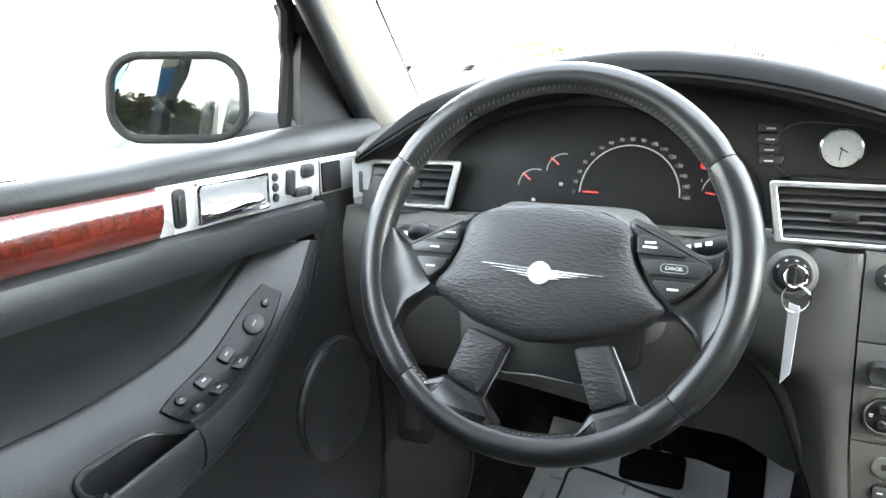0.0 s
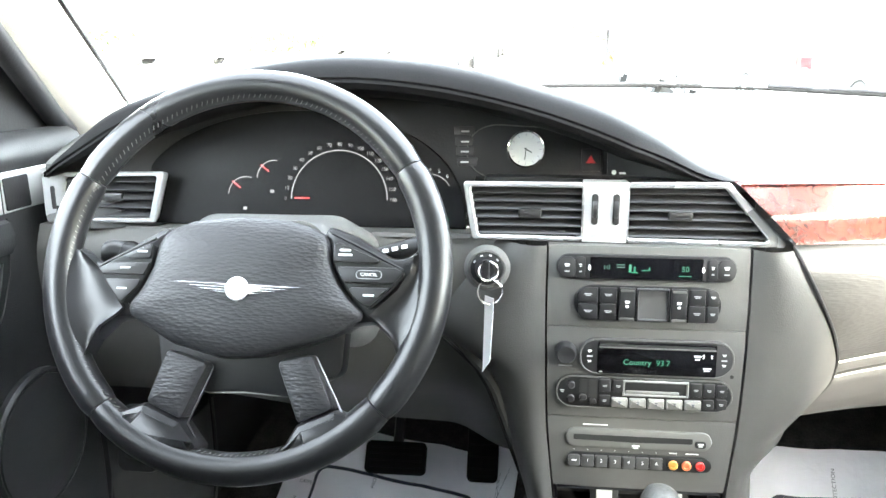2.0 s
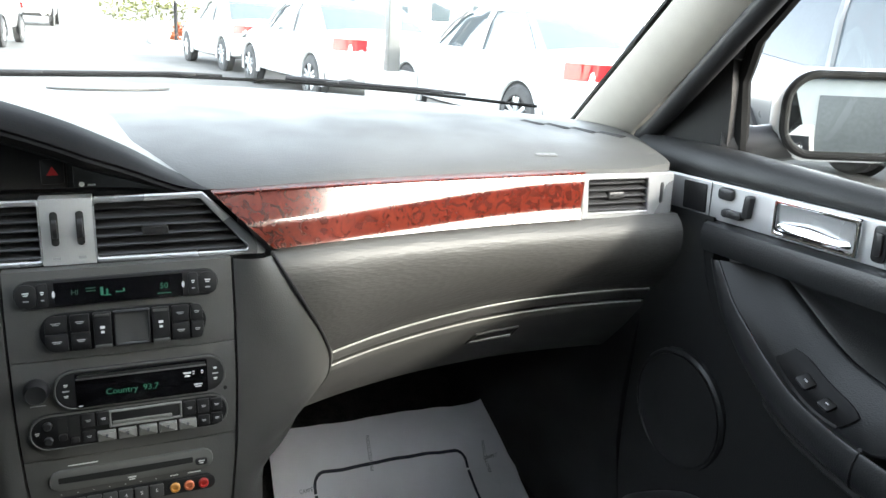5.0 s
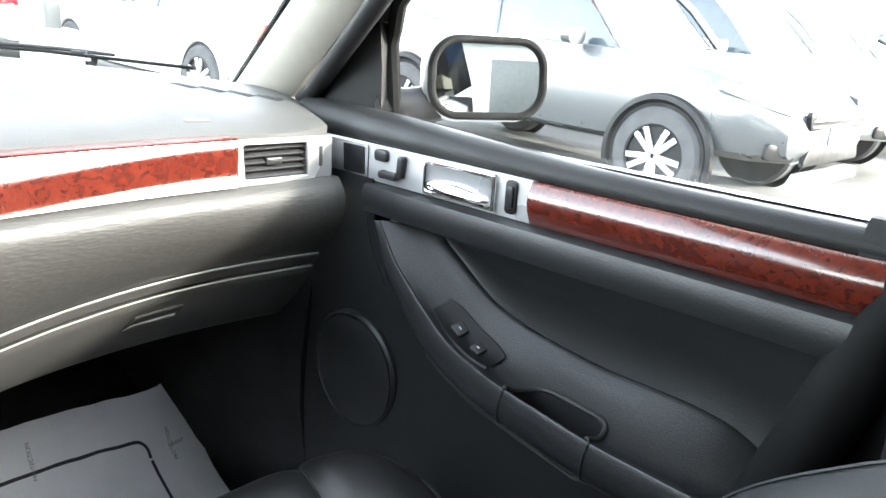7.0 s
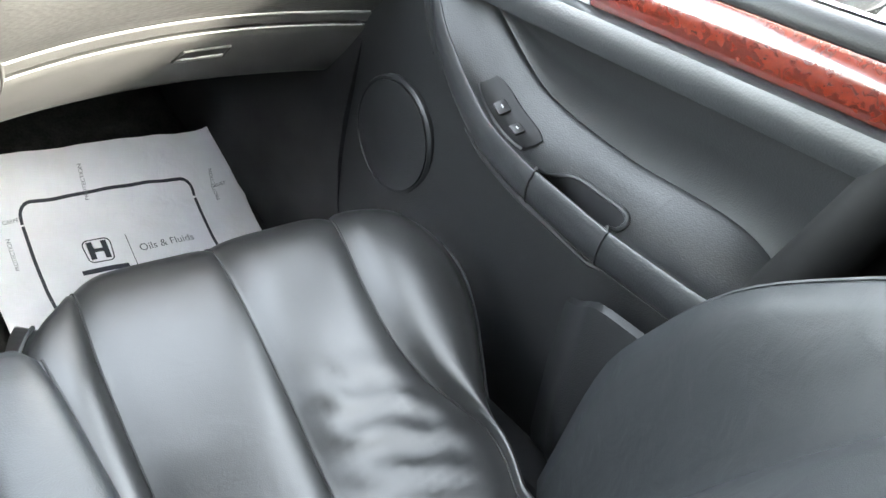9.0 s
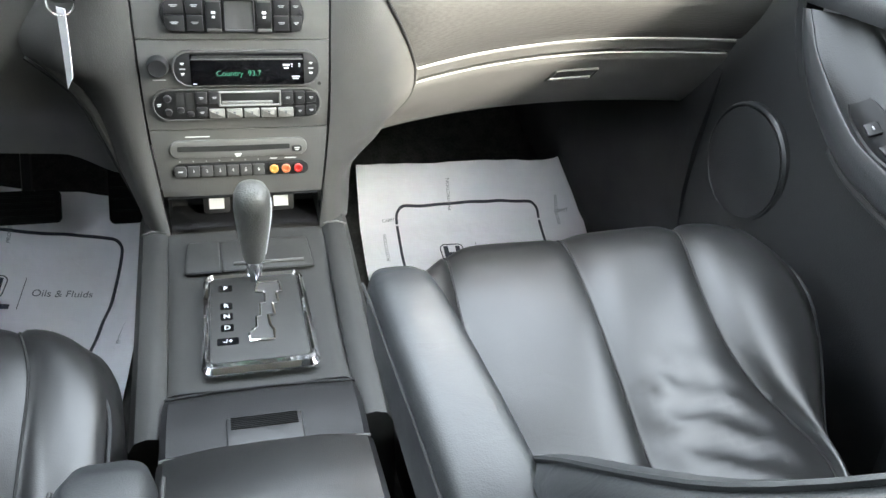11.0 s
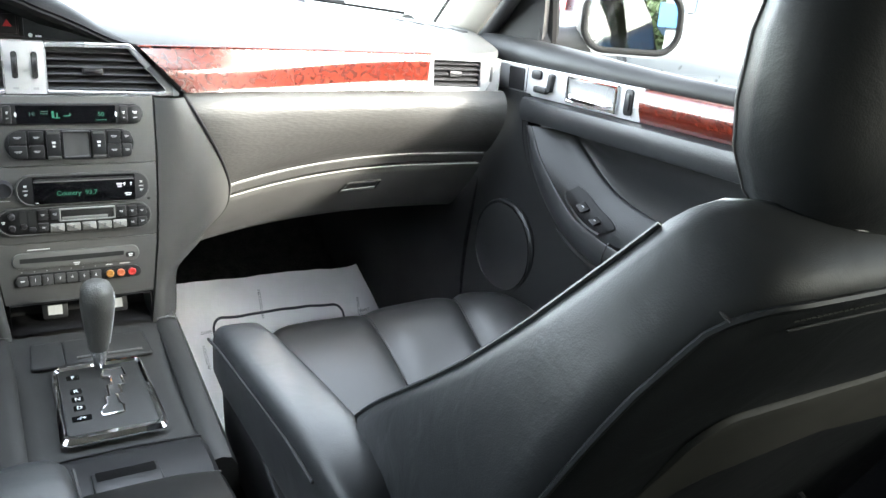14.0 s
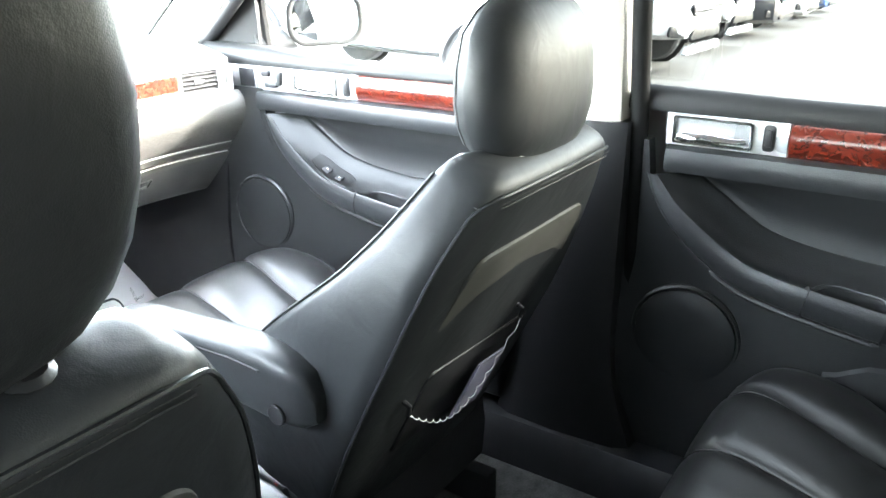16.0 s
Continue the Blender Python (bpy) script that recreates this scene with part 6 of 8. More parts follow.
    for s in (-1, 1):
        for j, (x0, x1, ya, yb) in enumerate(((0.009, 0.060, 0.0022, 0.0042), (0.009, 0.048, -0.0002, 0.0017), (0.009, 0.036, -0.0026, -0.0007), (0.009, 0.024, -0.0046, -0.0031))):
            bm = bmesh.new()
            pts = ccw([(s * x0, ya), (s * x1, lerp(ya, yb, 0.75)), (s * (x1 + 0.001), yb), (s * x0, yb)])
            prism(bm, pts, E, 0.0016, 0.0004)
            part("emblem_wing", bm, CHROME, emb)
    # column shroud behind the wheel
    bm = bmesh.new()
    rings = []
    for z, hw, hh in ((-0.034, 0.076, 0.046), (-0.05, 0.088, 0.055), (-0.10, 0.096, 0.066), (-0.20, 0.10, 0.072)):
        rings.append([W @ Vector((p.x, p.y + 0.010, z)) for p in rpoly([(-hw, -hh), (hw, -hh), (hw * 0.9, hh), (-hw * 0.9, hh)], 0.03, 5)])
    loft(bm, rings)
    part("column_shroud", bm, STACK, root)
    for s in (-1, 1):
        a, b = L(s * 0.07, 0.012, -0.055), L(s * (0.165 if s > 0 else 0.150), 0.035 if s > 0 else 0.02, -0.050)
        bm = bmesh.new()
        tube(bm, [a, a.lerp(b, 0.4), a.lerp(b, 0.75), b], [0.009, 0.008, 0.010, 0.0115], 12)
        stalk = part("stalk", bm, BLACK, root)
        bm = bmesh.new()
        d = (b - a).normalized()
        tube(bm, [b, b + d * 0.012, b + d * 0.020], [0.012, 0.0135, 0.011], 12)
        part("stalk_end", bm, STACK if s > 0 else BUTTON, stalk)
        for k in (0.62, 0.72, 0.82):
            bm = bmesh.new()
            boxed(bm, (0.006, 0.004, 0.0004), fr(a.lerp(b, k) + W.to_3x3() @ Vector((0, 0.002, 0.0105)), d, W.to_3x3() @ Vector((0, 0.2, 1))))
            part("stalk_symbol", bm, WHITE_PRINT, stalk)
    return root


steering_wheel()


# ---- front seats ----
def seat(s, at, label, rear=False, recline=26, lean=0.02, arm_dy=0.0, drop=0.0, rest=(0.014, 0.040, 0.583), pad=(1.06, 1.0)):
    """A leather bucket seat: s = 1 has its armrest on its left. at: (x, dy)."""
    X, dy = at
    root = thing("front_seat" if not rear else "rear_seat", (X, 0.45 + dy, 0.22), label, "car seat", "leather seats")
    O = Vector((X, 0.27 + dy, 0.40 - drop))
    ca, sa = math.cos(radians(recline)), math.sin(radians(recline))
    B = lambda x, n, u: O + Vector((x, n * ca - u * sa, n * sa + u * ca))
    HW = [(0, 0.225), (0.15, 0.252), (0.285, 0.262), (0.408, 0.250), (0.514, 0.222), (0.562, 0.196), (0.60, 0.172)]
    NB = [(0, 0.10), (0.15, 0.150), (0.285, 0.172), (0.408, 0.110), (0.514, 0.073), (0.562, 0.072), (0.60, 0.070)]
    # the passenger's side wings stand further forward, the outboard one most
    NB_IN = [(0, 0.16), (0.10, 0.192), (0.18, 0.200), (0.21, 0.194), (0.29, 0.166), (0.38, 0.124), (0.43, 0.102), (0.50, 0.080), (0.55, 0.071), (0.60, 0.066)] if s > 0 else NB
    NB_OUT = [(0, 0.15), (0.153, 0.208), (0.236, 0.210), (0.324, 0.196), (0.418, 0.154), (0.508, 0.105), (0.562, 0.080), (0.60, 0.070)] if s > 0 else NB
    NC = [(0, 0.05), (0.15, 0.075), (0.35, 0.070), (0.5, 0.052), (0.6, 0.042)] if s > 0 else [(0, 0.05), (0.15, 0.075), (0.35, 0.072), (0.6, 0.060)]

    def ring(u, w=None, k=1.0, up=0.0):
        w = curve(HW, u) if w is None else w
        nc, nr = curve(NC, u), -0.034 + 0.014 * smooth(0.3, 0.6, u)
        mid = 0.022
        sides = []
        for nb in (curve(NB_OUT, u), curve(NB_IN, u)):
            half = []
            for f, n in ((0.0, nr - 0.004), (0.45, nr - 0.003), (0.82, nr), (0.94, nr + 0.008), (0.995, nr + 0.022), (1.0, nr + 0.04), (0.995, lerp(nr, nb, 0.62)), (0.975, nb - 0.016), (0.93, nb - 0.003), (0.875, nb - 0.001), (0.80, lerp(nb, nc, 0.22)), (0.71, lerp(nb, nc, 0.58)), (0.62, lerp(nb, nc, 0.88)), (0.56, nc + 0.002), (0.53, nc - 0.003), (0.48, nc + 0.003), (0.25, nc + 0.008), (0.0, nc + 0.008)):
                half.append((f * w, lerp(mid, n, k)))
            sides.append(half)
        pts = sides[0] + [(-x, n) for x, n in sides[1][-2:0:-1]]
        return [B(x, n, u + up - 0.010 * (1 - k) * 0) for x, n in pts]

    bm = bmesh.new()
    rings = [ring(u) for u in np.linspace(0, 0.59, 26)]
    rings += [ring(0.60, 0.170, 0.96), ring(0.609, 0.158, 0.85), ring(0.615, 0.138, 0.62), ring(0.617, 0.10, 0.3)]
    loft(bm, rings)
    back = part("backrest", bm, LEATHER, root, sharp=70)
    # piping along the bolster and back seams
    for f in (-1, 1):
        bm = bmesh.new()
        tube(bm, [B(f * curve(HW, u) * 0.93, curve(NB_OUT if f > 0 else NB_IN, u) - 0.002, u) for u in np.linspace(0.12, 0.585, 22)], 0.0022, 6)
        part("piping", bm, LEATHER, back)
        bm = bmesh.new()
        tube(bm, [B(f * curve(HW, u) * 0.975, -0.034 + 0.014 * smooth(0.3, 0.6, u) + 0.014, u) for u in np.linspace(0.05, 0.572, 24)] + [B(f * x_, n_, u_) for x_, n_, u_ in ((0.176, -0.0085, 0.582), (0.168, -0.0125, 0.591), (0.157, -0.0165, 0.598), (0.142, -0.0200, 0.602), (0.10, -0.0212, 0.603), (0.05, -0.0214, 0.603), (0.0, -0.0215, 0.603))], 0.0024, 6)
        part("piping", bm, LEATHER, back)
    for f in (-1, 1):
        bm = bmesh.new()
        tube(bm, [B(f * x_ * 1.003, n_, u_) for x_, n_, u_ in ((0.176, -0.009, 0.584), (0.178, 0.004, 0.584), (0.1785, 0.022, 0.584), (0.1775, 0.038, 0.584), (0.1745, 0.052, 0.584), (0.170, 0.058, 0.584))], 0.0013, 6)
        part("seam", bm, SEAM, back)
    for uu, nn, ww, rad in ((0.588, -0.0238, 0.150, 0.0010),):
        bm = bmesh.new()
        tube(bm, [B(x, nn, uu) for x in np.linspace(-ww, ww, 12)], rad, 6)
        part("seam", bm, SEAM, back)
    bm = bmesh.new()
    for x in np.linspace(-0.150, 0.150, 64):
        tube(bm, [B(x, -0.0236, 0.5955), B(x + 0.0032, -0.0236, 0.5955)], 0.0005, 4)
    st_ = part("stitching", bm, SHELL, back, "fine dark grey seam stitches")
    st_["kind"] = "stuff"
    # back shell with pocket, hooks and elastic
    bm = bmesh.new()
    bmx = fr(B(0, -0.036, 0.36), (1, 0, 0), (0, -ca, -sa))
    prism(bm, rpoly([(-0.190, -0.24), (0.190, -0.24), (0.188, 0.02), (0.152, 0.150), (-0.152, 0.150), (-0.188, 0.02)], 0.035, 8), bmx, 0.005, 0.003, z0=-0.0100)
    shell = part("back_shell", bm, SHELL, back, "hard charcoal seat-back panel")
    bm = bmesh.new()
    prism(bm, rpoly([(-0.150, -0.22), (0.150, -0.22), (0.150, -0.07), (-0.150, -0.045)], 0.015, 4), bmx, 0.010, 0.004, z0=-0.006)
    part("pocket", bm, BLACK, back)
    if not rear:
        bm = bmesh.new()
        pts = []
        for i in range(120):
            k = i / 119
            pts.append(bmx @ Vector((lerp(-0.190, 0.078, k), lerp(-0.085, -0.040, k) - 0.095 * math.sin(3.14159 * k ** 1.25) ** 0.75 + 0.0035 * math.sin(k * 84) * math.sin(3.14159 * k) ** 0.5, 0.016 + 0.018 * math.sin(3.14 * k) + 0.002 * math.cos(k * 84))))
        tube(bm, pts, 0.0007, 6)
        part("elastic_cord", bm, TAG, back, "slack white elastic cord")
        for f in (-1, 1):
            bm = bmesh.new()
            tube(bm, [bmx @ Vector((f * 0.133 - 0.055, -0.05 + f * 0.025, -0.006)), bmx @ Vector((f * 0.133 - 0.055, -0.05 + f * 0.025, 0.010)), bmx @ Vector((f * 0.133 - 0.055, -0.065 + f * 0.025, 0.014))], 0.004, 8)
            part("pocket_hook", bm, BLACK, back)
    # headrest
    T = lambda x, a, h: B(*rest) + Vector((x * pad[0], a + lean * h * pad[1], h * (pad[1] if h > 0 else 1)))
    bm = bmesh.new()
    rings = []
    for h, w, d in ((-0.003, 0.040, 0.018), (-0.001, 0.068, 0.030), (0.005, 0.088, 0.040), (0.016, 0.107, 0.049), (0.032, 0.122, 0.055), (0.056, 0.134, 0.059), (0.085, 0.139, 0.060), (0.125, 0.136, 0.060), (0.165, 0.125, 0.055), (0.190, 0.102, 0.042), (0.203, 0.078, 0.030), (0.208, 0.04, 0.015)):
        pts = []
        for k in range(30):
            a = 6.28319 * k / 30
            c, sn = math.cos(a), math.sin(a)
            pts.append(T(w * math.copysign(abs(c) ** 0.75, c), d * math.copysign(abs(sn) ** 0.8, sn) - 0.012 * (c * c) * (sn > 0), h))
        rings.append(pts)
    loft(bm, rings)
    hr = part("headrest", bm, LEATHER, root, "padded black leather headrest")
    for f in (-0.065, 0.065):
        bm = bmesh.new()
        tube(bm, [T(f, 0, -0.06), T(f, 0, 0.02)], 0.0065, 10)
        part("headrest_post", bm, CHROME, hr)
        bm = bmesh.new()
        lathe(bm, [(0.019, 0.0), (0.019, 0.006), (0.014, 0.010), (0.008, 0.010)], fr(B(f, 0.03, 0.612), (1, 0, 0), (0, -sa, ca)), 16)
        part("post_collar", bm, BLACK, hr)
    bm = bmesh.new()
    tube(bm, [r[2] for r in rings[1:-1]] + [r[13] for r in rings[-2:0:-1]], 0.0013, 6)
    part("seam", bm, SEAM, hr)

    # cushion
    edges = [-0.232, -0.163, 0.003, 0.165, 0.232]

    def cush(x, y):
        zt = curve([(0.24, 0.440), (0.40, 0.462), (0.5, 0.476), (0.6, 0.508), (0.69, 0.536), (0.76, 0.553), (0.81, 0.559), (0.84, 0.552), (0.86, 0.534), (0.872, 0.508), (0.875, 0.48), (0.872, 0.44)], y)
        for a, b in zip(edges, edges[1:]):
            if a <= x <= b:
                f = (x - a) / (b - a)
                puff = (1 - abs(2 * f - 1) ** 5) * (0.012 if s > 0 and a > 0.1 else 0.0075)
        side = smooth(0.15, 0.205, abs(x))
        zt += puff + (0.012 * side * smooth(0.82, 0.66, y) * smooth(0.40, 0.62, y) if s > 0 else 0.022 * side * smooth(0.80, 0.55, y)) - (0.004 if s > 0 else 0.010) * smooth(0.195, 0.235, abs(x))
        r2 = ((x - 0.085) / 0.055) ** 4 + ((y - 0.515) / 0.09) ** 4
        zt += 0.0042 * math.exp(-r2) * math.sin(130 * (y - 0.5) + 60 * x + 2.2 * noise.noise((x * 30, y * 25, 5.0))) * (0.7 + 0.6 * noise.noise((x * 25, y * 40, 1.0)))
        zt += 0.0015 * noise.noise((x * 14 + X * 5, y * 8, 2.0))
        return zt + 0.014 * smooth(-0.05, 0.18, x) * smooth(0.5, 0.8, y)

    def wide(x, y):
        """How far the cushion spreads sideways at y: tapered inboard."""
        return 1 - 0.040 * smooth(0.70, 0.875, y) ** 2 / 0.232

    SEAM_IN = [(0.45, -0.165), (0.70, -0.164), (0.87, -0.150)]
    SEAM_MID = [(0.40, -0.020), (0.55, -0.006), (0.70, 0.004), (0.87, 0.016)]
    SEAM_OUT = [(0.40, 0.165), (0.45, 0.186), (0.487, 0.190), (0.526, 0.175), (0.567, 0.156), (0.62, 0.146), (0.69, 0.149), (0.755, 0.160), (0.87, 0.188)]
    EDGE_OUT = [(0.25, 0.15), (0.42, 0.182), (0.50, 0.208), (0.57, 0.246), (0.62, 0.272), (0.68, 0.289), (0.75, 0.292), (0.80, 0.284), (0.84, 0.268), (0.87, 0.245)]

    def spread(x, y):
        """Carries a place across the flat pattern to its place across the seat at y."""
        if s < 0:
            return x * wide(x, y)
        real = [-0.232 * wide(-1, y), curve(SEAM_IN, y), curve(SEAM_MID, y), curve(SEAM_OUT, y), max(curve(EDGE_OUT, y), curve(SEAM_OUT, y) + 0.012)]
        for (a, b), (c, d) in zip(zip(edges, edges[1:]), zip(real, real[1:])):
            if x <= b:
                return lerp(c, d, (x - a) / (b - a))
        return real[-1]

    xs = sorted(set([round(v, 4) for v in np.linspace(-0.232, 0.232, 49)] + edges))
    rows = []
    ys = list(np.linspace(0.25, 0.84, 60)) + [0.852, 0.861, 0.868, 0.873, 0.875]
    for y in ys:
        xl, xr = spread(xs[0], y), spread(xs[-1], y)
        row = [(X + xl - 0.004, y + dy, 0.40), (X + xl - 0.010, y + dy, cush(xs[0], y) - 0.035)]
        for x in xs:
            yy = y - (0.050 if x < 0 else 0.014) * smooth(0.12, 0.235, abs(x)) * smooth(0.6, 0.86, y) - 0.012 * (x / 0.23) ** 2 * smooth(0.6, 0.86, y)
            row.append((X + spread(x, y), yy + dy, cush(x, y)))
        row += [(X + xr + 0.010, y + dy, cush(xs[-1], y) - 0.035), (X + xr + 0.002, y + dy, 0.40)]
        rows.append(row)
    bm = bmesh.new()
    loft(bm, rows)
    cushion = part("cushion", bm, LEATHER_W, root, "creased black leather seat cushion", sharp=60)
    for e in edges[1:4]:
        bm = bmesh.new()
        pts = []
        for y in ys[4:63]:
            yy = y - (0.050 if e < 0 else 0.014) * smooth(0.12, 0.235, abs(e)) * smooth(0.6, 0.86, y) - 0.012 * (e / 0.23) ** 2 * smooth(0.6, 0.86, y)
            pts.append((X + spread(e, y), yy + dy, cush(e, y) + 0.0008))
        tube(bm, pts, 0.0016, 6)
        part("seam", bm, SEAM, cushion)
    for f in (-1, 1):
        bm = bmesh.new()
        tube(bm, [(X + spread(f * 0.232, y) + f * 0.004, y - (0.062 * smooth(0.6, 0.86, y)) + dy, cush(0.232, y) - 0.008) for y in ys[2:60]], 0.0026, 6)
        part("piping", bm, LEATHER, cushion)
    # base
    bm = bmesh.new()
    rows = [[(X + x, y + dy, z) for x, z in ((-0.225, 0.405), (-0.235, 0.34), (-0.225, 0.27), (0.225, 0.27), (0.235, 0.34), (0.225, 0.405))] for y in (0.24, 0.45, 0.70, 0.815)]
    loft(bm, rows)
    part("seat_base", bm, BLACK, root)
    for f in (-1, 1):
        bm = bmesh.new()
        boxed(bm, (0.035, 0.62, 0.07), fr((X + f * 0.18, 0.50 + dy, 0.20), (1, 0, 0), (0, 0, 1)), 0.004)
        part("seat_rail", bm, BLACK, root)
    # folding armrest on the inboard side
    if not rear:
        side = -s
        rings = []
        c0 = X + side * 0.272
        for y, zc, h, w in ((0.622, 0.666, 0.012, 0.012), (0.612, 0.666, 0.026, 0.024), (0.59, 0.667, 0.033, 0.030), (0.54, 0.669, 0.037, 0.033), (0.46, 0.672, 0.039, 0.034), (0.38, 0.674, 0.043, 0.034), (0.30, 0.674, 0.048, 0.033), (0.24, 0.670, 0.050, 0.031), (0.20, 0.665, 0.047, 0.028), (0.17, 0.660, 0.038, 0.022), (0.155, 0.650, 0.02, 0.01)):
            zc, h = zc + 0.20 * h, 0.80 * h
            pts = []
            for k in range(28):
                a = 6.28319 * k / 28
                c, sn = math.cos(a), math.sin(a)
                pts.append((c0 + w * math.copysign(abs(c) ** 0.5, c), 0.38 + (y - 0.38) * 0.88 + dy + arm_dy, zc + h * math.copysign(abs(sn) ** (0.62 if sn > 0 else 0.5), sn) - (0.45 * h if sn < -0.2 else 0.0)))
            rings.append(pts)
        bm = bmesh.new()
        loft(bm, rings)
        arm = part("armrest", bm, LEATHER_ARM, root, "folding black leather armrest")
        bm = bmesh.new()
        lathe(bm, [(0.015, 0.0), (0.015, 0.003), (0.013, 0.004), (0.008, 0.003), (0.0001, 0.003)], fr((c0 + side * 0.029, 0.232 + dy + arm_dy, 0.640), (0, 1, 0), (side, 0, 0)), 20)
        part("pivot_cap", bm, SWITCHBLACK, arm, "round black pivot cap")
        for f in (-1, 1):
            bm = bmesh.new()
            tube(bm, [(c0 + f * 0.0325, 0.38 + (y - 0.38) * 0.88 + dy + arm_dy, zc + 0.6 * h) for y, zc, h in ((0.60, 0.666, 0.028), (0.54, 0.669, 0.034), (0.46, 0.672, 0.037), (0.38, 0.674, 0.041), (0.30, 0.674, 0.045), (0.24, 0.670, 0.046))], 0.0016, 6)
            part("seam", bm, SEAM, arm)
    return root


seat(1, (0.395, 0.0), "black leather front passenger seat with worn cushion and folding armrest")
seat(-1, (-0.375, -0.115), "black leather driver's seat with folding armrest", recline=18, lean=-0.25, arm_dy=-0.09, drop=0.028, rest=(0.0, 0.055, 0.60), pad=(1.1, 1.3))
seat(1, (0.43, -1.06), "black leather second-row seat", rear=True)
seat(1, (-0.43, -1.25), "black leather second-row seat behind the driver", rear=True)

# ---- centre console ----
console = thing("centre_console", (0, 0.5, 0.2), "charcoal centre console with lidded armrest box", "console")
TOPZ = [(0.30, 0.505), (0.60, 0.512), (0.68, 0.516), (0.83, 0.538), (0.90, 0.552), (0.98, 0.562)]


def con_half(y):
    return curve([(0.30, 0.105), (0.62, 0.100), (0.80, 0.102), (0.92, 0.118), (0.99, 0.132)], y)


bm = bmesh.new()
rows = []
for y in np.linspace(0.655, 0.99, 22):
    h, z = con_half(y), curve(TOPZ, y)
    rows.append([(-h - 0.025, y, 0.22), (-h - 0.020, y, 0.40), (-h - 0.006, y, z - 0.02), (-h, y, z - 0.006), (-h + 0.012, y, z)] + [(x, y, z) for x in np.linspace(-h + 0.02, h - 0.02, 8)] + [(h - 0.012, y, z), (h, y, z - 0.006), (h + 0.006, y, z - 0.02), (h + 0.020, y, 0.40), (h + 0.025, y, 0.22)])
sheet(bm, rows)
part("console_body", bm, CONSOLE, console)
# raised side wings that rise into the stack
for s in (-1, 1):
    bm = bmesh.new()
    rings = []
    for y, z in ((0.60, 0.50), (0.72, 0.522), (0.84, 0.544), (0.90, 0.552), (0.965, 0.560)):
        h = curve([(0.60, 0.1005), (0.80, 0.102), (0.965, 0.1045)], y)
        rings.append([(s * (h + a), y, z + b) for a, b in ((-0.006, -0.015), (-0.005, 0.001), (0.001, 0.006), (0.012, 0.008), (0.024, 0.004), (0.031, -0.008), (0.035, -0.06), (0.038, -0.25), (0.01, -0.25))])
    loft(bm, rings)
    part("side_wing", bm, CONSOLE, console)
    bm = bmesh.new()
    tube(bm, [(s * x, 0.921, z) for x, z in ((0.1005, 0.562), (0.106, 0.5635), (0.118, 0.564), (0.130, 0.560))], 0.0012, 6)
    part("wing_edge", bm, KEYMID, console, "pale edge where the wing meets the stack")
# rear box with lid
bm = bmesh.new()
rows = []
for y in np.linspace(0.24, 0.655, 14):
    rows.append([(x, y, z) for x, z in ((-0.120, 0.22), (-0.116, 0.40), (-0.104, 0.485), (-0.098, 0.497), (0.098, 0.497), (0.104, 0.485), (0.116, 0.40), (0.120, 0.22))])
loft(bm, rows)
box = part("storage_box", bm, LIDBLACK, console)
bm = bmesh.new()
rows = []
for y, dz in ((0.235, -0.03), (0.242, -0.008), (0.26, 0.002), (0.36, 0.006), (0.47, 0.005), (0.545, 0.0), (0.556, -0.003)):
    rows.append([(x, y, z + dz) for x, z in ((-0.100, 0.495), (-0.101, 0.515), (-0.094, 0.524), (-0.05, 0.530), (0, 0.531), (0.05, 0.530), (0.094, 0.524), (0.101, 0.515), (0.100, 0.495))])
loft(bm, rows)
lid = part("lid", bm, LEATHER_W, console, "padded black lid")
bm = bmesh.new()
rows = []
for y, dz in ((0.560, -0.004), (0.575, 0.0), (0.60, 0.002), (0.63, 0.0), (0.648, -0.004), (0.655, -0.012)):
    rows.append([(x, y, z + dz) for x, z in ((-0.099, 0.494), (-0.100, 0.512), (-0.093, 0.520), (0, 0.524), (0.093, 0.520), (0.100, 0.512), (0.099, 0.494))])
loft(bm, rows)
front_lid = part("front_lid", bm, LIDBLACK, console)
for y in (0.558, 0.6435):
    bm = bmesh.new()
    tube(bm, [(x, y, 0.522 - 0.005 * (abs(x) / 0.1) ** 2) for x in np.linspace(-0.097, 0.097, 9)], 0.0016, 6)
    part("lid_joint", bm, SEAM, front_lid)
bm = bmesh.new()
prism(bm, rrect(0.073, 0.044, 0.003), fr((-0.001, 0.574, 0.519), (1, 0, 0), (0, 0, 1)), 0.008, 0.002)
latch = part("lid_latch", bm, BUTTON, console)
bm = bmesh.new()
boxed(bm, (0.075, 0.012, 0.006), fr((-0.001, 0.551, 0.5195), (1, 0, 0), (0, -0.3, 1)), 0.002)
part("latch_lip", bm, BUTTON, latch)
for x0, x1 in ((-0.098, -0.040), (0.038, 0.098)):
    bm = bmesh.new()
    tube(bm, [(x, 0.5535, 0.5255 - 0.006 * (abs(x) / 0.1) ** 2) for x in np.linspace(x0, x1, 6)], 0.0020, 6)
    part("lid_edge", bm, KEYMID, console, "pale lid edge")
for k in range(7):
    bm = bmesh.new()
    tube(bm, [(-0.033, 0.578 + 0.0025 * k, 0.5275), (0.031, 0.578 + 0.0025 * k, 0.5275)], 0.0008, 5)
    part("latch_rib", bm, BLACK, latch)

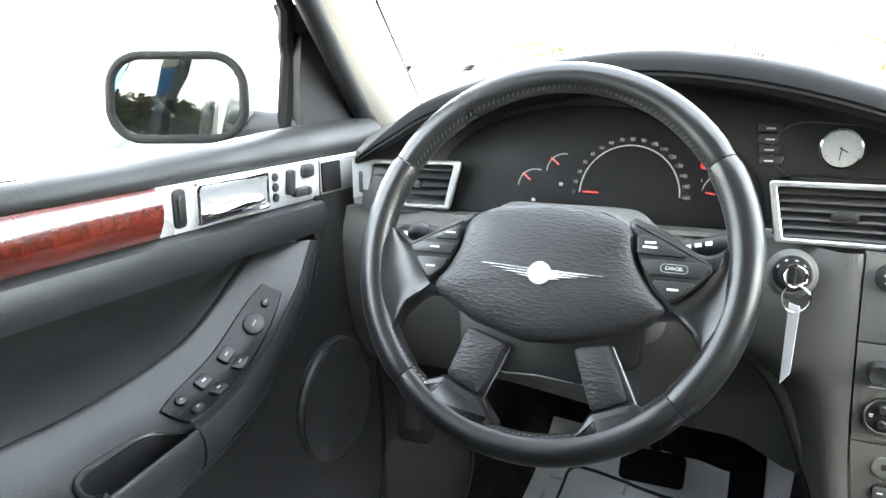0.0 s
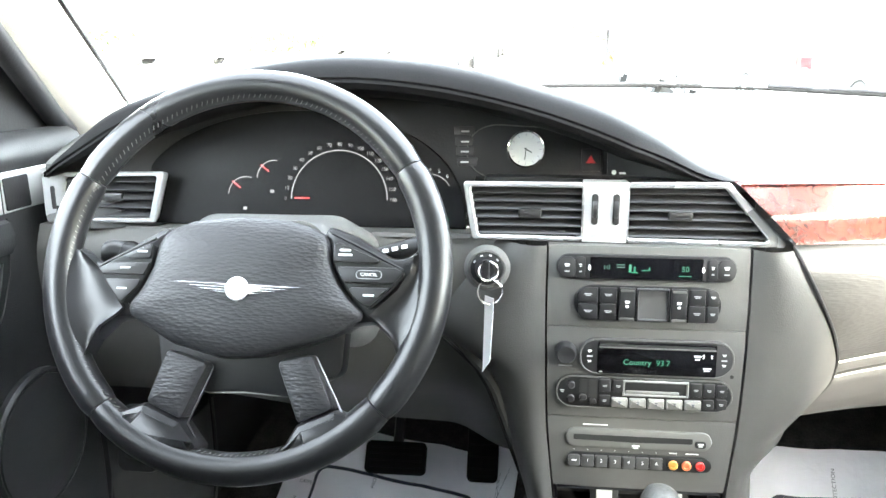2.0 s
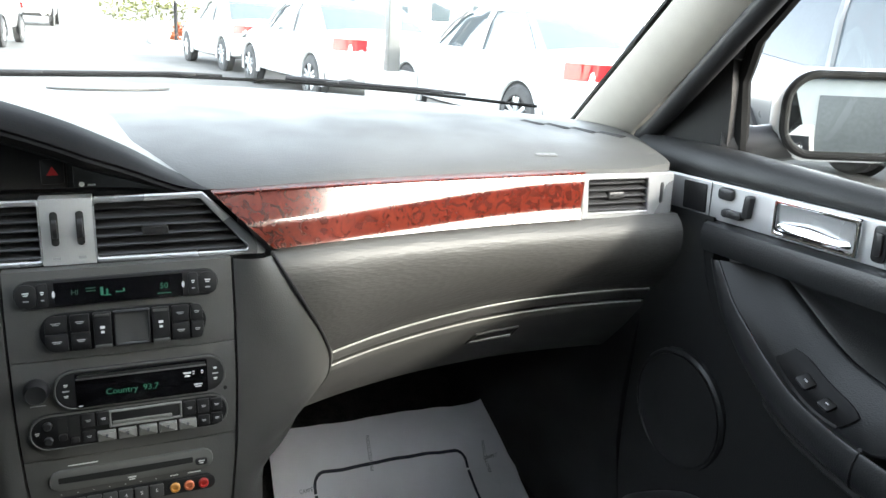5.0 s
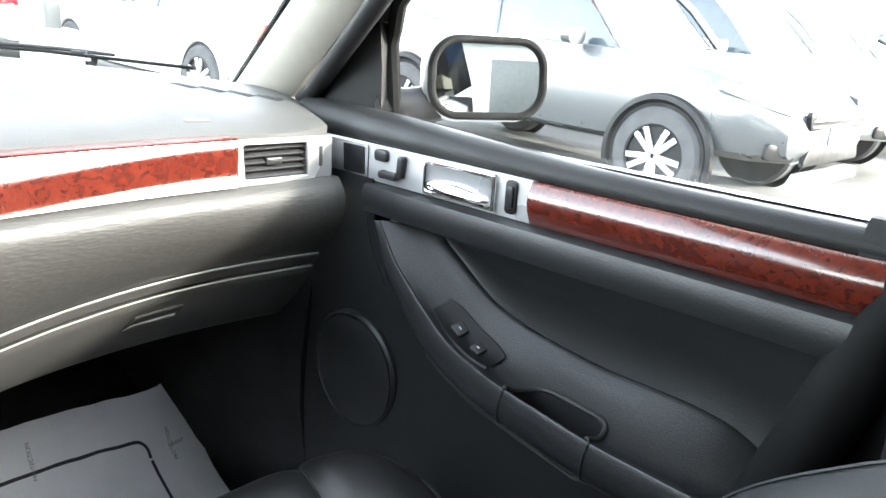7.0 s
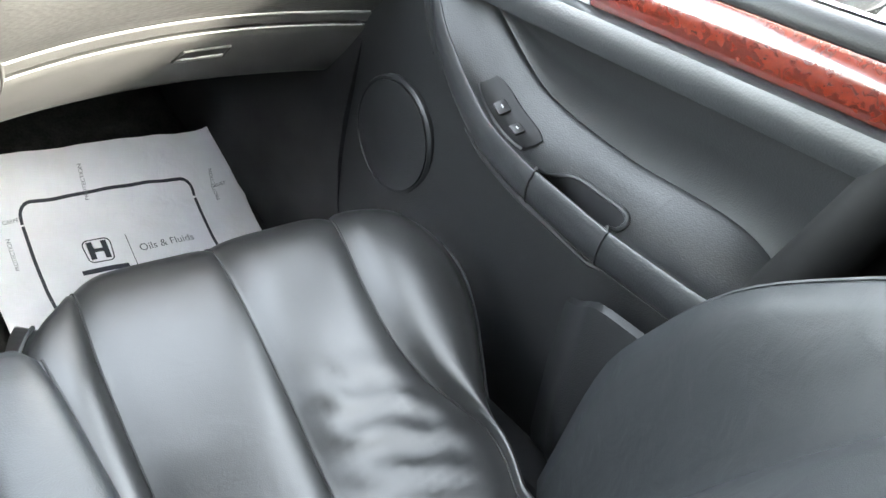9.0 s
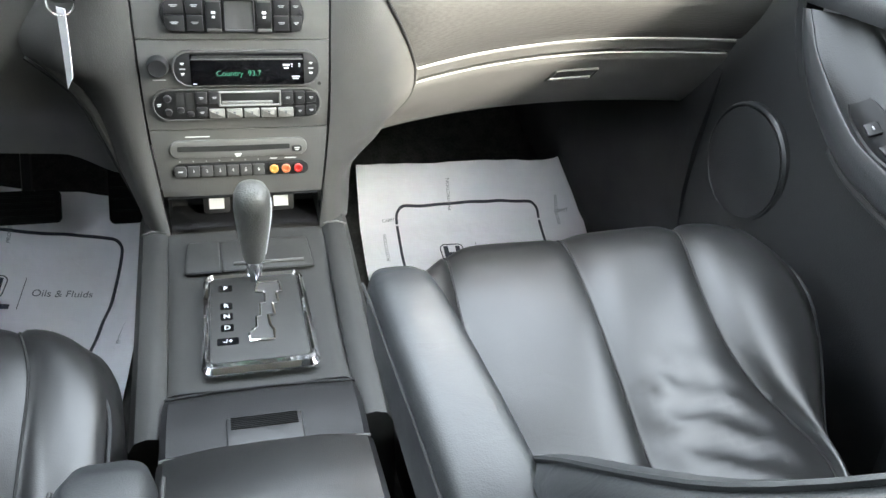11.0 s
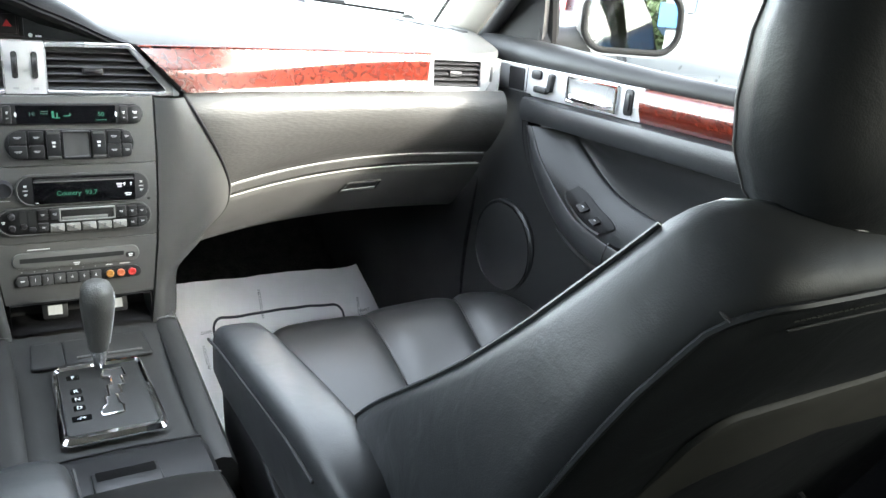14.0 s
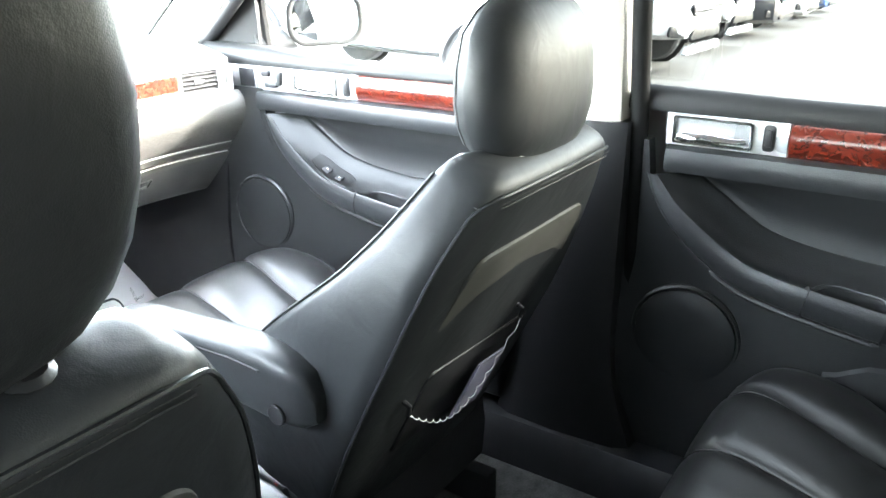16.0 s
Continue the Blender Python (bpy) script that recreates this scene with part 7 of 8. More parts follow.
# selector gate with chrome surround
GM = fr((0.0025, 0.755, 0.5315), (1, 0, 0), (0, -0.13, 1))
bm = bmesh.new()
ringed(bm, rpoly([(-0.063, -0.088), (0.063, -0.088), (0.058, 0.078), (-0.058, 0.078)], 0.012, 5), rpoly([(-0.054, -0.072), (0.053, -0.072), (0.050, 0.071), (-0.051, 0.071)], 0.007, 5), GM, 0.009, 0.005)
part("gate_surround", bm, CHROME, console, "chrome selector gate surround")
bm = bmesh.new()
prism(bm, rpoly([(-0.054, -0.072), (0.053, -0.072), (0.050, 0.071), (-0.051, 0.071)], 0.007, 5), GM, 0.006, 0.0015)
gate = part("gate_plate", bm, CONSOLE, console)
zig = [(0.0, 0.056), (0.024, 0.056), (0.026, 0.036), (0.020, 0.036), (0.021, 0.016), (0.014, 0.016), (0.015, -0.004), (0.008, -0.004), (0.009, -0.022), (0.013, -0.030), (0.012, -0.044), (-0.014, -0.044), (-0.015, -0.032), (-0.006, -0.022), (-0.006, -0.006), (-0.001, -0.004), (0.0, 0.016), (0.006, 0.018), (0.007, 0.038), (-0.004, 0.040)]
zig = [Vector((x + 0.004, y)) for x, y in zig][::-1]
bm = bmesh.new()
prism(bm, zig, GM, 0.0007, z0=0.006)
part("gate_slot", bm, KEYDARK, gate, "dull grey floor of the zigzag slot")
bm = bmesh.new()
tube(bm, [GM @ Vector((p.x, p.y, 0.0072)) for p in zig + zig[:1]], 0.0017, 6)
part("slot_edge", bm, CHROME, gate, "bright zigzag slot edge")
for ch, y, w in (("P", 0.050, 0.016), ("R", 0.018, 0.014), ("N", 0.000, 0.014), ("D", -0.019, 0.014), ("-/+", -0.041, 0.023)):
    bm = bmesh.new()
    prism(bm, rrect(w, 0.011, 0.0015, 2, -0.034, y), GM, 0.0006, z0=0.006)
    part("gear_window", bm, GLOSS, gate)
    words(ch, 0.0095, GM @ pose(-0.034, y, 0.0068), WHITE_PRINT, gate, "gear_letter", 0)
# lidded cubbies ahead of the gate
for x0, x1 in ((-0.078, -0.036), (-0.034, 0.078)):
    bm = bmesh.new()
    prism(bm, rpoly([(x0, -0.030), (x1, -0.030), (x1 - 0.004 * (x1 > 0), 0.030), (x0 + 0.004 * (x0 < -0.05), 0.030)], 0.004, 3), fr((0, 0.872, 0.5475), (1, 0, 0), (0, -0.16, 1)), 0.004, 0.0015)
    cub = part("cubby_lid", bm, CONSOLE, console)
    bm = bmesh.new()
    prism(bm, rpoly([(x0 - 0.0014, -0.0314), (x1 + 0.0014, -0.0314), (x1 + 0.0014 - 0.004 * (x1 > 0), 0.0314), (x0 - 0.0014 + 0.004 * (x0 < -0.05), 0.0314)], 0.006, 3), fr((0, 0.872, 0.5475), (1, 0, 0), (0, -0.16, 1)), 0.0026)
    part("lid_groove", bm, SEAM, cub)
bm = bmesh.new()
tube(bm, [(-0.020, 0.852, 0.5495), (0.066, 0.852, 0.5495)], 0.0022, 6)
part("cubby_grip", bm, STACK, console)
# rear end of the box with air vent
bm = bmesh.new()
boxed(bm, (0.20, 0.20, 0.02), fr((0, 0.235, 0.36), (1, 0, 0), (0, -1, 0)), 0.006)
rv = part("rear_vent_panel", bm, BLACK, console)
bm = bmesh.new()
ringed(bm, rrect(0.186, 0.116, 0.02, 5), rrect(0.160, 0.092, 0.014, 5), fr((0, 0.224, 0.426), (1, 0, 0), (0, -1, 0)), 0.008, 0.003)
part("vent_bezel", bm, KEYMID, rv, "pale rounded bezel of the rear air vent")
for k in range(9):
    bm = bmesh.new()
    boxed(bm, (0.15, 0.004, 0.004), fr((0, 0.214, 0.39 + 0.009 * k), (1, 0, 0), (0, -1, 0.5)), 0.001)
    part("vent_slat", bm, FRAME, rv)

# gear selector
lever = thing("gear_selector", (0.004, 0.816, 0.54), "stitched grey leather gear selector with chrome collar", "gear lever")
LMX = fr((0.004, 0.819, 0.540), (1, 0, 0), (0.01, -0.08, 1))
bm = bmesh.new()
lathe(bm, [(0.007, -0.005), (0.0065, 0.012), (0.0085, 0.016), (0.011, 0.030), (0.012, 0.040)], LMX, 20)
part("collar", bm, CHROME, lever)
bm = bmesh.new()
rings = []
for z, w, d in ((0.036, 0.0125, 0.0125), (0.05, 0.0145, 0.015), (0.07, 0.0175, 0.019), (0.09, 0.020, 0.023), (0.108, 0.0215, 0.025), (0.124, 0.0205, 0.024), (0.133, 0.0165, 0.019), (0.138, 0.009, 0.010)):
    rings.append([LMX @ Vector((w * math.cos(6.28319 * j / 22), d * math.sin(6.28319 * j / 22), z)) for j in range(22)])
loft(bm, rings)
KNOB = material("grey_leather", (0.060, 0.060, 0.055), 0.5, vary=0.15, bump=0.35, bump_scale=420)
part("knob", bm, KNOB, lever)
for k in range(14):
    z = 0.046 + 0.0055 * k
    w = curve([(0.036, 0.0125), (0.07, 0.0175), (0.108, 0.0215), (0.13, 0.019)], z)
    bm = bmesh.new()
    p, q = LMX @ Vector((w * 0.93, -w * 0.42, z)), LMX @ Vector((w * 1.0, -w * 0.12, z + 0.003))
    tube(bm, [p, q], 0.0011, 5)
    part("stitch", bm, GREY_PRINT, lever)

# ---- paper floor mats ----
def paper_mat(cx, fy, turn, W, L, label, seed, curl, ft, by, fold):
    """A printed paper mat lying on the floor; (cx, fy) is the middle of its front edge."""
    root = thing("paper_floor_mat", (cx, fy - L / 2, 0.21), label, "floor mat", "paper floor mats")
    ct, st = math.cos(radians(turn)), math.sin(radians(turn))

    def at(u, v, up=0.0):
        """u across from the middle, v back from the front edge."""
        flap = fold * max(0.11 - v, 0.0)
        v += 0.35 * flap
        x, y = cx + u * ct + v * st, fy + u * st - v * ct
        z = 0.55 * flap + floor_z(x, y) + 0.013 + 0.006 * noise.noise((u * 7 + seed, v * 6, 0)) + 0.003 * noise.noise((u * 22, v * 20 + seed, 3))
        z += curl * smooth(0.17, 0.265, u) * smooth(0.16, 0.0, v) * 0.05 + 0.012 * smooth(0.05, 0, v)
        return Vector((x, y, z + up))

    bm = bmesh.new()
    thick(bm, [[at(u, v) for u in np.linspace(-W / 2, W / 2, 36)] for v in np.linspace(0, L, 46)], (0, 0, -0.0006))
    sheet_ = part("paper", bm, PAPER, root, sharp=70)

    def band(pts, w, name, mat_):
        b = bmesh.new()
        rows = []
        for i, (u, v) in enumerate(pts):
            a, c = pts[max(i - 1, 0)], pts[min(i + 1, len(pts) - 1)]
            d = Vector((c[0] - a[0], c[1] - a[1])).normalized()
            rows.append([at(u - d.y * k * w, v + d.x * k * w, 0.0009) for k in (-0.5, 0.5)])
        sheet(b, rows)
        part(name, b, mat_, root)

    fl, frt, fb = -0.175, 0.150, 0.46
    corner = rpoly([(fl, fb), (frt, fb), (frt, ft), (fl, ft)], 0.022, 6)
    ring = []
    for p, q in zip(corner, corner[1:] + corner[:1]):
        n = max(int((q - p).length / 0.012), 1)
        ring += [tuple(p.lerp(q, k / n)) for k in range(n)]
    band(ring + ring[:1], 0.0058, "printed_border", INK)

    def flat_text(text, size, u0, v0, rot, mat_, name="printed_words"):
        cu = bpy.data.curves.new(name, "FONT")
        cu.body, cu.size, cu.align_x, cu.align_y = text, size, "CENTER", "CENTER"
        tmp = bpy.data.objects.new(name, cu)
        scene.collection.objects.link(tmp)
        me = bpy.data.meshes.new_from_object(tmp.evaluated_get(bpy.context.evaluated_depsgraph_get()))
        bpy.data.objects.remove(tmp)
        c, s_ = math.cos(radians(rot)), math.sin(radians(rot))
        off = base_of(root)
        for vert in me.vertices:
            x, y = vert.co.x * c - vert.co.y * s_, vert.co.x * s_ + vert.co.y * c
            vert.co = at(u0 + x, v0 - y, 0.0010) - off
        me.name = name
        me.materials.clear()
        me.materials.append(mat_)
        ob = new(name, me)
        ob.parent = root

    def block(u0, v0, w, h, mat_=INK, name="printed_bar"):
        b = bmesh.new()
        sheet(b, [[at(u0 + x * w / 2, v0 + y * h / 2, 0.0010) for x in (-1, -0.33, 0.33, 1)] for y in (-1, 1)])
        part(name, b, mat_, root)

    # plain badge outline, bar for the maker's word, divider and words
    badge = rpoly([(-0.088, by + 0.024), (-0.044, by + 0.024), (-0.040, by - 0.022), (-0.092, by - 0.022)], 0.010, 4)
    band([tuple(p) for p in badge] + [tuple(badge[0])], 0.0022, "printed_badge", INK)
    for du in (-0.013, 0.013):
        block(-0.066 + du, by, 0.010, 0.036)
    block(-0.066, by, 0.020, 0.007)
    block(-0.066, by + 0.042, 0.084, 0.011)
    block(-0.010, by + 0.012, 0.0012, 0.070)
    flat_text("Oils & Fluids", 0.021, 0.060, by + 0.010, 0, INK_GREY)
    flat_text("the Quality Starts", 0.020, -0.012, by + 0.135, 0, INK)
    for u, v in ((-0.205, 0.16), (-0.055, 0.06), (-0.055, 0.30), (0.195, 0.10), (0.190, 0.30)):
        flat_text("PROTECTION", 0.010, u, v, 90, INK_GREY, "printed_words")
    for u in (-0.19, 0.205):
        flat_text("CARPET", 0.009, u, 0.102, 0, INK_GREY, "printed_words")
    return root


paper_mat(-0.365, 1.530, -8, 0.48, 0.60, "crumpled white printed paper mat in the driver's footwell", 3.0, 0.0, 0.068, 0.175, 0.3)
paper_mat(0.500, 1.548, -1, 0.51, 0.60, "white printed paper mat in the passenger footwell", 11.0, 0.5, 0.078, 0.185, 1.0)

# pedals
for nm, x, w, h, y, z in (("brake_pedal", -0.375, 0.115, 0.060, 1.40, 0.375), ("accelerator_pedal", -0.215, 0.060, 0.115, 1.47, 0.36)):
    pd = thing(nm, (x, y, z), "black rubber-faced pedal hanging in the driver's footwell", "pedal")
    bm = bmesh.new()
    prism(bm, rrect(w, h, 0.010, 4), fr((x, y, z), (1, 0, 0), (0, -0.8, 0.6)), 0.014, 0.004)
    part("pad", bm, RUBBER, pd)
    bm = bmesh.new()
    tube(bm, [(x, y + 0.02, z + 0.01), (x + 0.01, y + 0.06, z + 0.16), (x + 0.01, y + 0.12, z + 0.33)], 0.010, 8)
    part("pedal_arm", bm, BLACK, pd)
    for k in range(4):
        bm = bmesh.new()
        tube(bm, [fr((x, y, z), (1, 0, 0), (0, -0.8, 0.6)) @ Vector((-w * 0.42, h * (k - 1.5) * 0.2, 0.0145)), fr((x, y, z), (1, 0, 0), (0, -0.8, 0.6)) @ Vector((w * 0.42, h * (k - 1.5) * 0.2, 0.0145))], 0.0018, 5)
        part("pedal_rib", bm, RUBBER, pd)
# small switch panel and release lever by the driver's door
bm = bmesh.new()
prism(bm, rrect(0.06, 0.09, 0.014), fr((-0.655, 1.01, 0.60), (1, 0, 0), (0, -1, 0.2)), 0.02, 0.006)
part("release_panel", bm, BLACK, dash)
bm = bmesh.new()
prism(bm, rrect(0.026, 0.05, 0.006), fr((-0.655, 0.992, 0.605), (1, 0, 0), (0, -1, 0.2)), 0.012, 0.004)
part("release_lever", bm, BUTTON, dash)
# belt buckles beside the front seats
for x, y in ((0.118, 0.26), (-0.118, 0.17)):
    bk = thing("belt_buckle", (x, y, 0.40), "black seat belt buckle with red release button", "seat belt buckle", "belt buckles")
    bm = bmesh.new()
    boxed(bm, (0.022, 0.055, 0.09), fr((x, y, 0.40), (1, 0, 0), (0, 0.35, 1)), 0.004)
    part("buckle_body", bm, BLACK, bk)
    bm = bmesh.new()
    boxed(bm, (0.014, 0.022, 0.004), fr((x, y + 0.030, 0.486), (1, 0, 0), (0, 0.35, 1)), 0.001)
    part("release_button", bm, RED, bk)
    bm = bmesh.new()
    tube(bm, [(x, y - 0.05, 0.24), (x, y - 0.01, 0.41)], 0.010, 8)
    part("buckle_stem", bm, BLACK, bk)
# folded papers in the passenger seat's back pocket
pp = thing("pocket_papers", (0.40, 0.12, 0.60), "folded white papers in the seat-back pocket", "paper")
bm = bmesh.new()
ca, sa = math.cos(radians(26)), math.sin(radians(26))
pm = fr((0.395, 0.115, 0.61), (1, 0, 0), (0, -ca, -sa))
rows = [[pm @ Vector((x + 0.01 * y, y, 0.003 + 0.006 * math.sin(6 * x))) for x in np.linspace(-0.005, 0.068, 8)] for y in (-0.12, -0.07, -0.02, 0.004)]
thick(bm, rows, (0, -0.004, 0))
part("paper", bm, PAPER_SHADED, pp)

# wipers and cowl beyond the windscreen
bm = bmesh.new()
rows = []
for u in np.linspace(-1, 1, 21):
    x = u * 0.86
    yb = 1.84 - 0.44 * (x / 0.82) ** 2
    zb = 1.004 - 0.036 * (x / 0.82) ** 2
    rows.append([(x, yb + a, zb + b) for a, b in ((0.0, 0.0), (0.03, -0.004), (0.12, -0.02), (0.20, -0.01), (0.24, -0.005))])
thick(bm, rows, (0, 0, -0.01))
structure("trim_cowl", bm, BLACK, "black cowl panel under the wipers")
for pts in ([(-0.30, 1.90), (0.10, 1.89), (0.36, 1.85)], [(0.34, 1.86), (0.60, 1.72), (0.80, 1.52)]):
    wp = thing("wiper", (*pts[0], 1.03), "black windscreen wiper resting on the cowl", "wiper", "wipers")
    P3 = [Vector((x, y - 0.02, 1.052 - 0.036 * (x / 0.82) ** 2)) for x, y in pts]
    dense = [P3[0].lerp(P3[1], k) for k in np.linspace(0, 1, 6)] + [P3[1].lerp(P3[2], k) for k in np.linspace(0.2, 1, 5)]
    bm = bmesh.new()
    tube(bm, dense, 0.0035, 6)
    part("blade", bm, RUBBER, wp)
    bm = bmesh.new()
    tube(bm, [p + Vector((0.03, 0.03, 0.004)) for p in dense[:8]], [0.007, 0.006, 0.005, 0.0045, 0.004, 0.004, 0.004, 0.003], 8)
    part("wiper_arm", bm, BLACK, wp)
    for k in (2, 6):
        bm = bmesh.new()
        boxed(bm, (0.03, 0.006, 0.005), fr(dense[k] + Vector((0.01, 0.01, 0.002)), P3[2] - P3[0], (0, 0, 1)), 0.002)
        part("wiper_clip", bm, BLACK, wp)


# ---- outside: the lot ----
LOT = pose(0, 0, -0.11, 2.2, 0.6, 0)
ASPHALT = material("sunlit_asphalt", (0.105, 0.104, 0.100), 0.9, vary=0.3, scale=3, bump=0.5, bump_scale=60)
bm = bmesh.new()
n = 24
rows = []
for r in (0.0, 3, 8, 20, 60, 200, 900, 3000):
    rows.append([LOT @ Vector((r * math.cos(6.28319 * k / n), r * math.sin(6.28319 * k / n), 0)) for k in range(n)])
sheet(bm, rows[1:], True)
bm.faces.new([bm.verts.new(p) for p in rows[1]])
structure("ground", bm, ASPHALT, "pale sun-bleached asphalt of the car lot")
PAINTS = {k: material("paint_" + k, c, 0.3, metal=mtl, vary=0.03, coat=1.0, rough_vary=0.03) for k, c, mtl in (("white", (0.58, 0.58, 0.575), 0.0), ("grey", (0.11, 0.115, 0.12), 0.5), ("silver", (0.55, 0.56, 0.57), 0.5), ("black", (0.015, 0.015, 0.018), 0.1), ("blue", (0.05, 0.10, 0.25), 0.2))}
# Tyre black lifted to grey: the glare of the sun is in the colour.
TYRE = material("sunlit_grey_tyre", (0.06, 0.06, 0.062), 0.8, vary=0.2)
DARKGLASS = material("tinted_glass", (0.05, 0.065, 0.075), 0.05, vary=0.1, rough_vary=0.02, coat=0.5)
LAMP_W = material("headlamp_lens", (0.6, 0.62, 0.64), 0.08, metal=0.6, vary=0.1)
LAMP_R = material("tail_lamp_lens", (0.55, 0.012, 0.015), 0.12, vary=0.1, coat=0.6)


def outside_car(x, y, heading, paint, suv, label):
    """A parked car on the lot: (x, y) is its middle, heading the way its nose points, in degrees from +y to the left."""
    M = LOT @ pose(x, y, 0, 0, 0, heading)
    at = M.translation
    root = thing("parked_car", at, label, "car", "parked cars")
    P = lambda a, b, c: M @ Vector((a, b, c))
    Lh = 2.27 if suv else 2.35
    up = 0.16 if suv else 0.0
    tall = 1.66 if suv else 1.44
    hood, belt, boot = 0.98 + up * 0.6, 0.96 + up * 0.7, (1.02 + up if suv else 1.02)
    secs = [(-Lh, 0.62, 0.45, 0.70, 0.80), (-Lh + 0.05, 0.76, 0.34, 0.72, boot - 0.12), (-Lh + 0.25, 0.86, 0.28, 0.75, boot), (-1.4, 0.90, 0.24, 0.74, boot), (-0.6, 0.90, 0.22, 0.72, belt), (0.5, 0.90, 0.22, 0.72, belt), (1.1, 0.90, 0.23, 0.74, hood), (1.6, 0.88, 0.25, 0.74, hood - 0.06), (Lh - 0.28, 0.83, 0.26, 0.70, hood - 0.15), (Lh - 0.06, 0.70, 0.28, 0.62, hood - 0.30), (Lh, 0.52, 0.34, 0.55, hood - 0.42)]
    rings = []
    for yy, hw, zl, zm, zt in secs:
        half = [(0.0, zl + up), (hw * 0.80, zl + up), (hw * 0.96, zl + 0.06 + up), (hw, lerp(zl, zm, 0.55) + up * 0.6), (hw * 1.0, zm), (hw * 0.985, lerp(zm, zt, 0.6)), (hw * 0.93, zt - 0.015), (hw * 0.84, zt), (hw * 0.45, zt + 0.03), (0.0, zt + 0.038)]
        ring = half + [(-a, c) for a, c in half[-2:0:-1]]
        rings.append([P(a, yy, c) for a, c in ring])
    bm = bmesh.new()
    loft(bm, rings)
    body = part("body", bm, PAINTS[paint], root)
    # greenhouse
    f0, f1, r0, r1 = (0.98, 0.30, -2.0, -1.62) if suv else (0.92, 0.18, -1.72, -1.05)
    bm = bmesh.new()
    outl = lambda hw, a, b, z: [P(px, py, z) for px, py in ((-hw, b), (-hw * 0.99, lerp(b, a, 0.3)), (-hw, lerp(b, a, 0.6)), (-hw * 0.95, a - 0.12), (-hw * 0.6, a), (0, a + 0.04), (hw * 0.6, a), (hw * 0.95, a - 0.12), (hw, lerp(b, a, 0.6)), (hw * 0.99, lerp(b, a, 0.3)), (hw, b), (hw * 0.6, b - 0.05), (0, b - 0.07), (-hw * 0.6, b - 0.05))]
    loft(bm, [outl(0.83, f0, r0, belt - 0.02), outl(0.75, lerp(f0, f1, 0.62), lerp(r0, r1, 0.6), lerp(belt, tall, 0.66)), outl(0.69, f1 + 0.02, r1 - 0.02, tall - 0.055)], False)
    part("glasshouse", bm, DARKGLASS, root, "dark tinted windows")
    bm = bmesh.new()
    loft(bm, [outl(0.695, f1 + 0.03, r1 - 0.03, tall - 0.06), outl(0.67, f1 - 0.02, r1 + 0.02, tall - 0.02), outl(0.45, f1 - 0.25, r1 + 0.3, tall)])
    part("roof", bm, PAINTS[paint], root)
    for sx in (-1, 1):
        for a, b in (((0.80, f0 - 0.05), (0.70, f1 + 0.0)), ((0.835, -0.35), (0.70, -0.42)), ((0.83, r0 + 0.28), (0.69, r1 + 0.12))):
            bm = bmesh.new()
            tube(bm, [P(sx * a[0], a[1], belt - 0.02), P(sx * lerp(a[0], b[0], 0.55) * 1.02, lerp(a[1], b[1], 0.55), lerp(belt, tall, 0.55)), P(sx * b[0], b[1], tall - 0.05)], 0.035, 6)
            part("window_pillar", bm, PAINTS[paint], root)
        bm = bmesh.new()
        prism(bm, rrect(0.20, 0.12, 0.05), M @ pose(sx * 0.98, 0.62, belt + 0.05, 90, 0, 0), 0.10, 0.03)
        part("mirror", bm, PAINTS[paint], root)
        for yw in (1.38, -1.33):
            rw = 0.355 if suv else 0.325
            wm = M @ pose(sx * 0.835, yw, rw, 0, 90 * sx, 0)
            bm = bmesh.new()
            lathe(bm, [(0.20, -0.10), (rw - 0.03, -0.10), (rw, -0.07), (rw, 0.07), (rw - 0.03, 0.10), (rw * 0.66, 0.105), (rw * 0.64, 0.07)], wm, 32)
            wheel = part("wheel", bm, TYRE, root, "black tyre")
            bm = bmesh.new()
            lathe(bm, [(rw * 0.66, 0.075), (rw * 0.66, 0.108), (rw * 0.61, 0.106), (rw * 0.60, 0.086), (0.0001, 0.086)], wm, 32)
            part("rim", bm, BLACK, wheel)
            for k in range(10):
                bm = bmesh.new()
                boxed(bm, (0.042, rw * 0.56, 0.02), wm @ pose(0, 0, 0.089, 0, 0, 36 * k + (6 if k % 2 else -6)) @ pose(0, rw * 0.33, 0), 0.004)
                part("spoke", bm, LAMP_W, wheel)
            bm = bmesh.new()
            rr = rw + 0.06
            pts = [P(sx * 0.905, yw + rr * math.cos(a), rw + rr * math.sin(a)) for a in np.linspace(-0.25, 3.39, 24)]
            tube(bm, pts, 0.035, 6)
            part("wheel_arch", bm, BLACK if suv else PAINTS[paint], root)
            bm = bmesh.new()
            lathe(bm, [(rr - 0.01, 0.0), (rr - 0.01, 0.012), (0.0001, 0.012)], M @ pose(sx * 0.896, yw, rw, 0, 90 * sx, 0), 32)
            part("arch_cavity", bm, SEAM, root)
        # lamps
        bm = bmesh.new()
        rows = []
        for k in np.linspace(0, 1, 6):
            yy = Lh - 0.10 - 0.42 * k
            w = lerp(0.66, 0.885, k ** 0.6)
            rows.append([P(sx * w, yy, lerp(hood - 0.32, hood - 0.20, k)), P(sx * (w - 0.02), yy - 0.02, lerp(hood - 0.22, hood - 0.14, k))])
        thick(bm, rows, M.to_3x3() @ Vector((sx * 0.02, 0.03, 0.01)))
        part("headlight", bm, LAMP_W, root)
        bm = bmesh.new()
        rows = []
        for k in np.linspace(0, 1, 6):
            yy = -Lh + 0.02 + 0.30 * k ** 1.5
            w = lerp(0.50, 0.89, k ** 0.5)
            rows.append([P(sx * w, yy, boot - 0.26), P(sx * (w - 0.01), yy, boot - 0.10)])
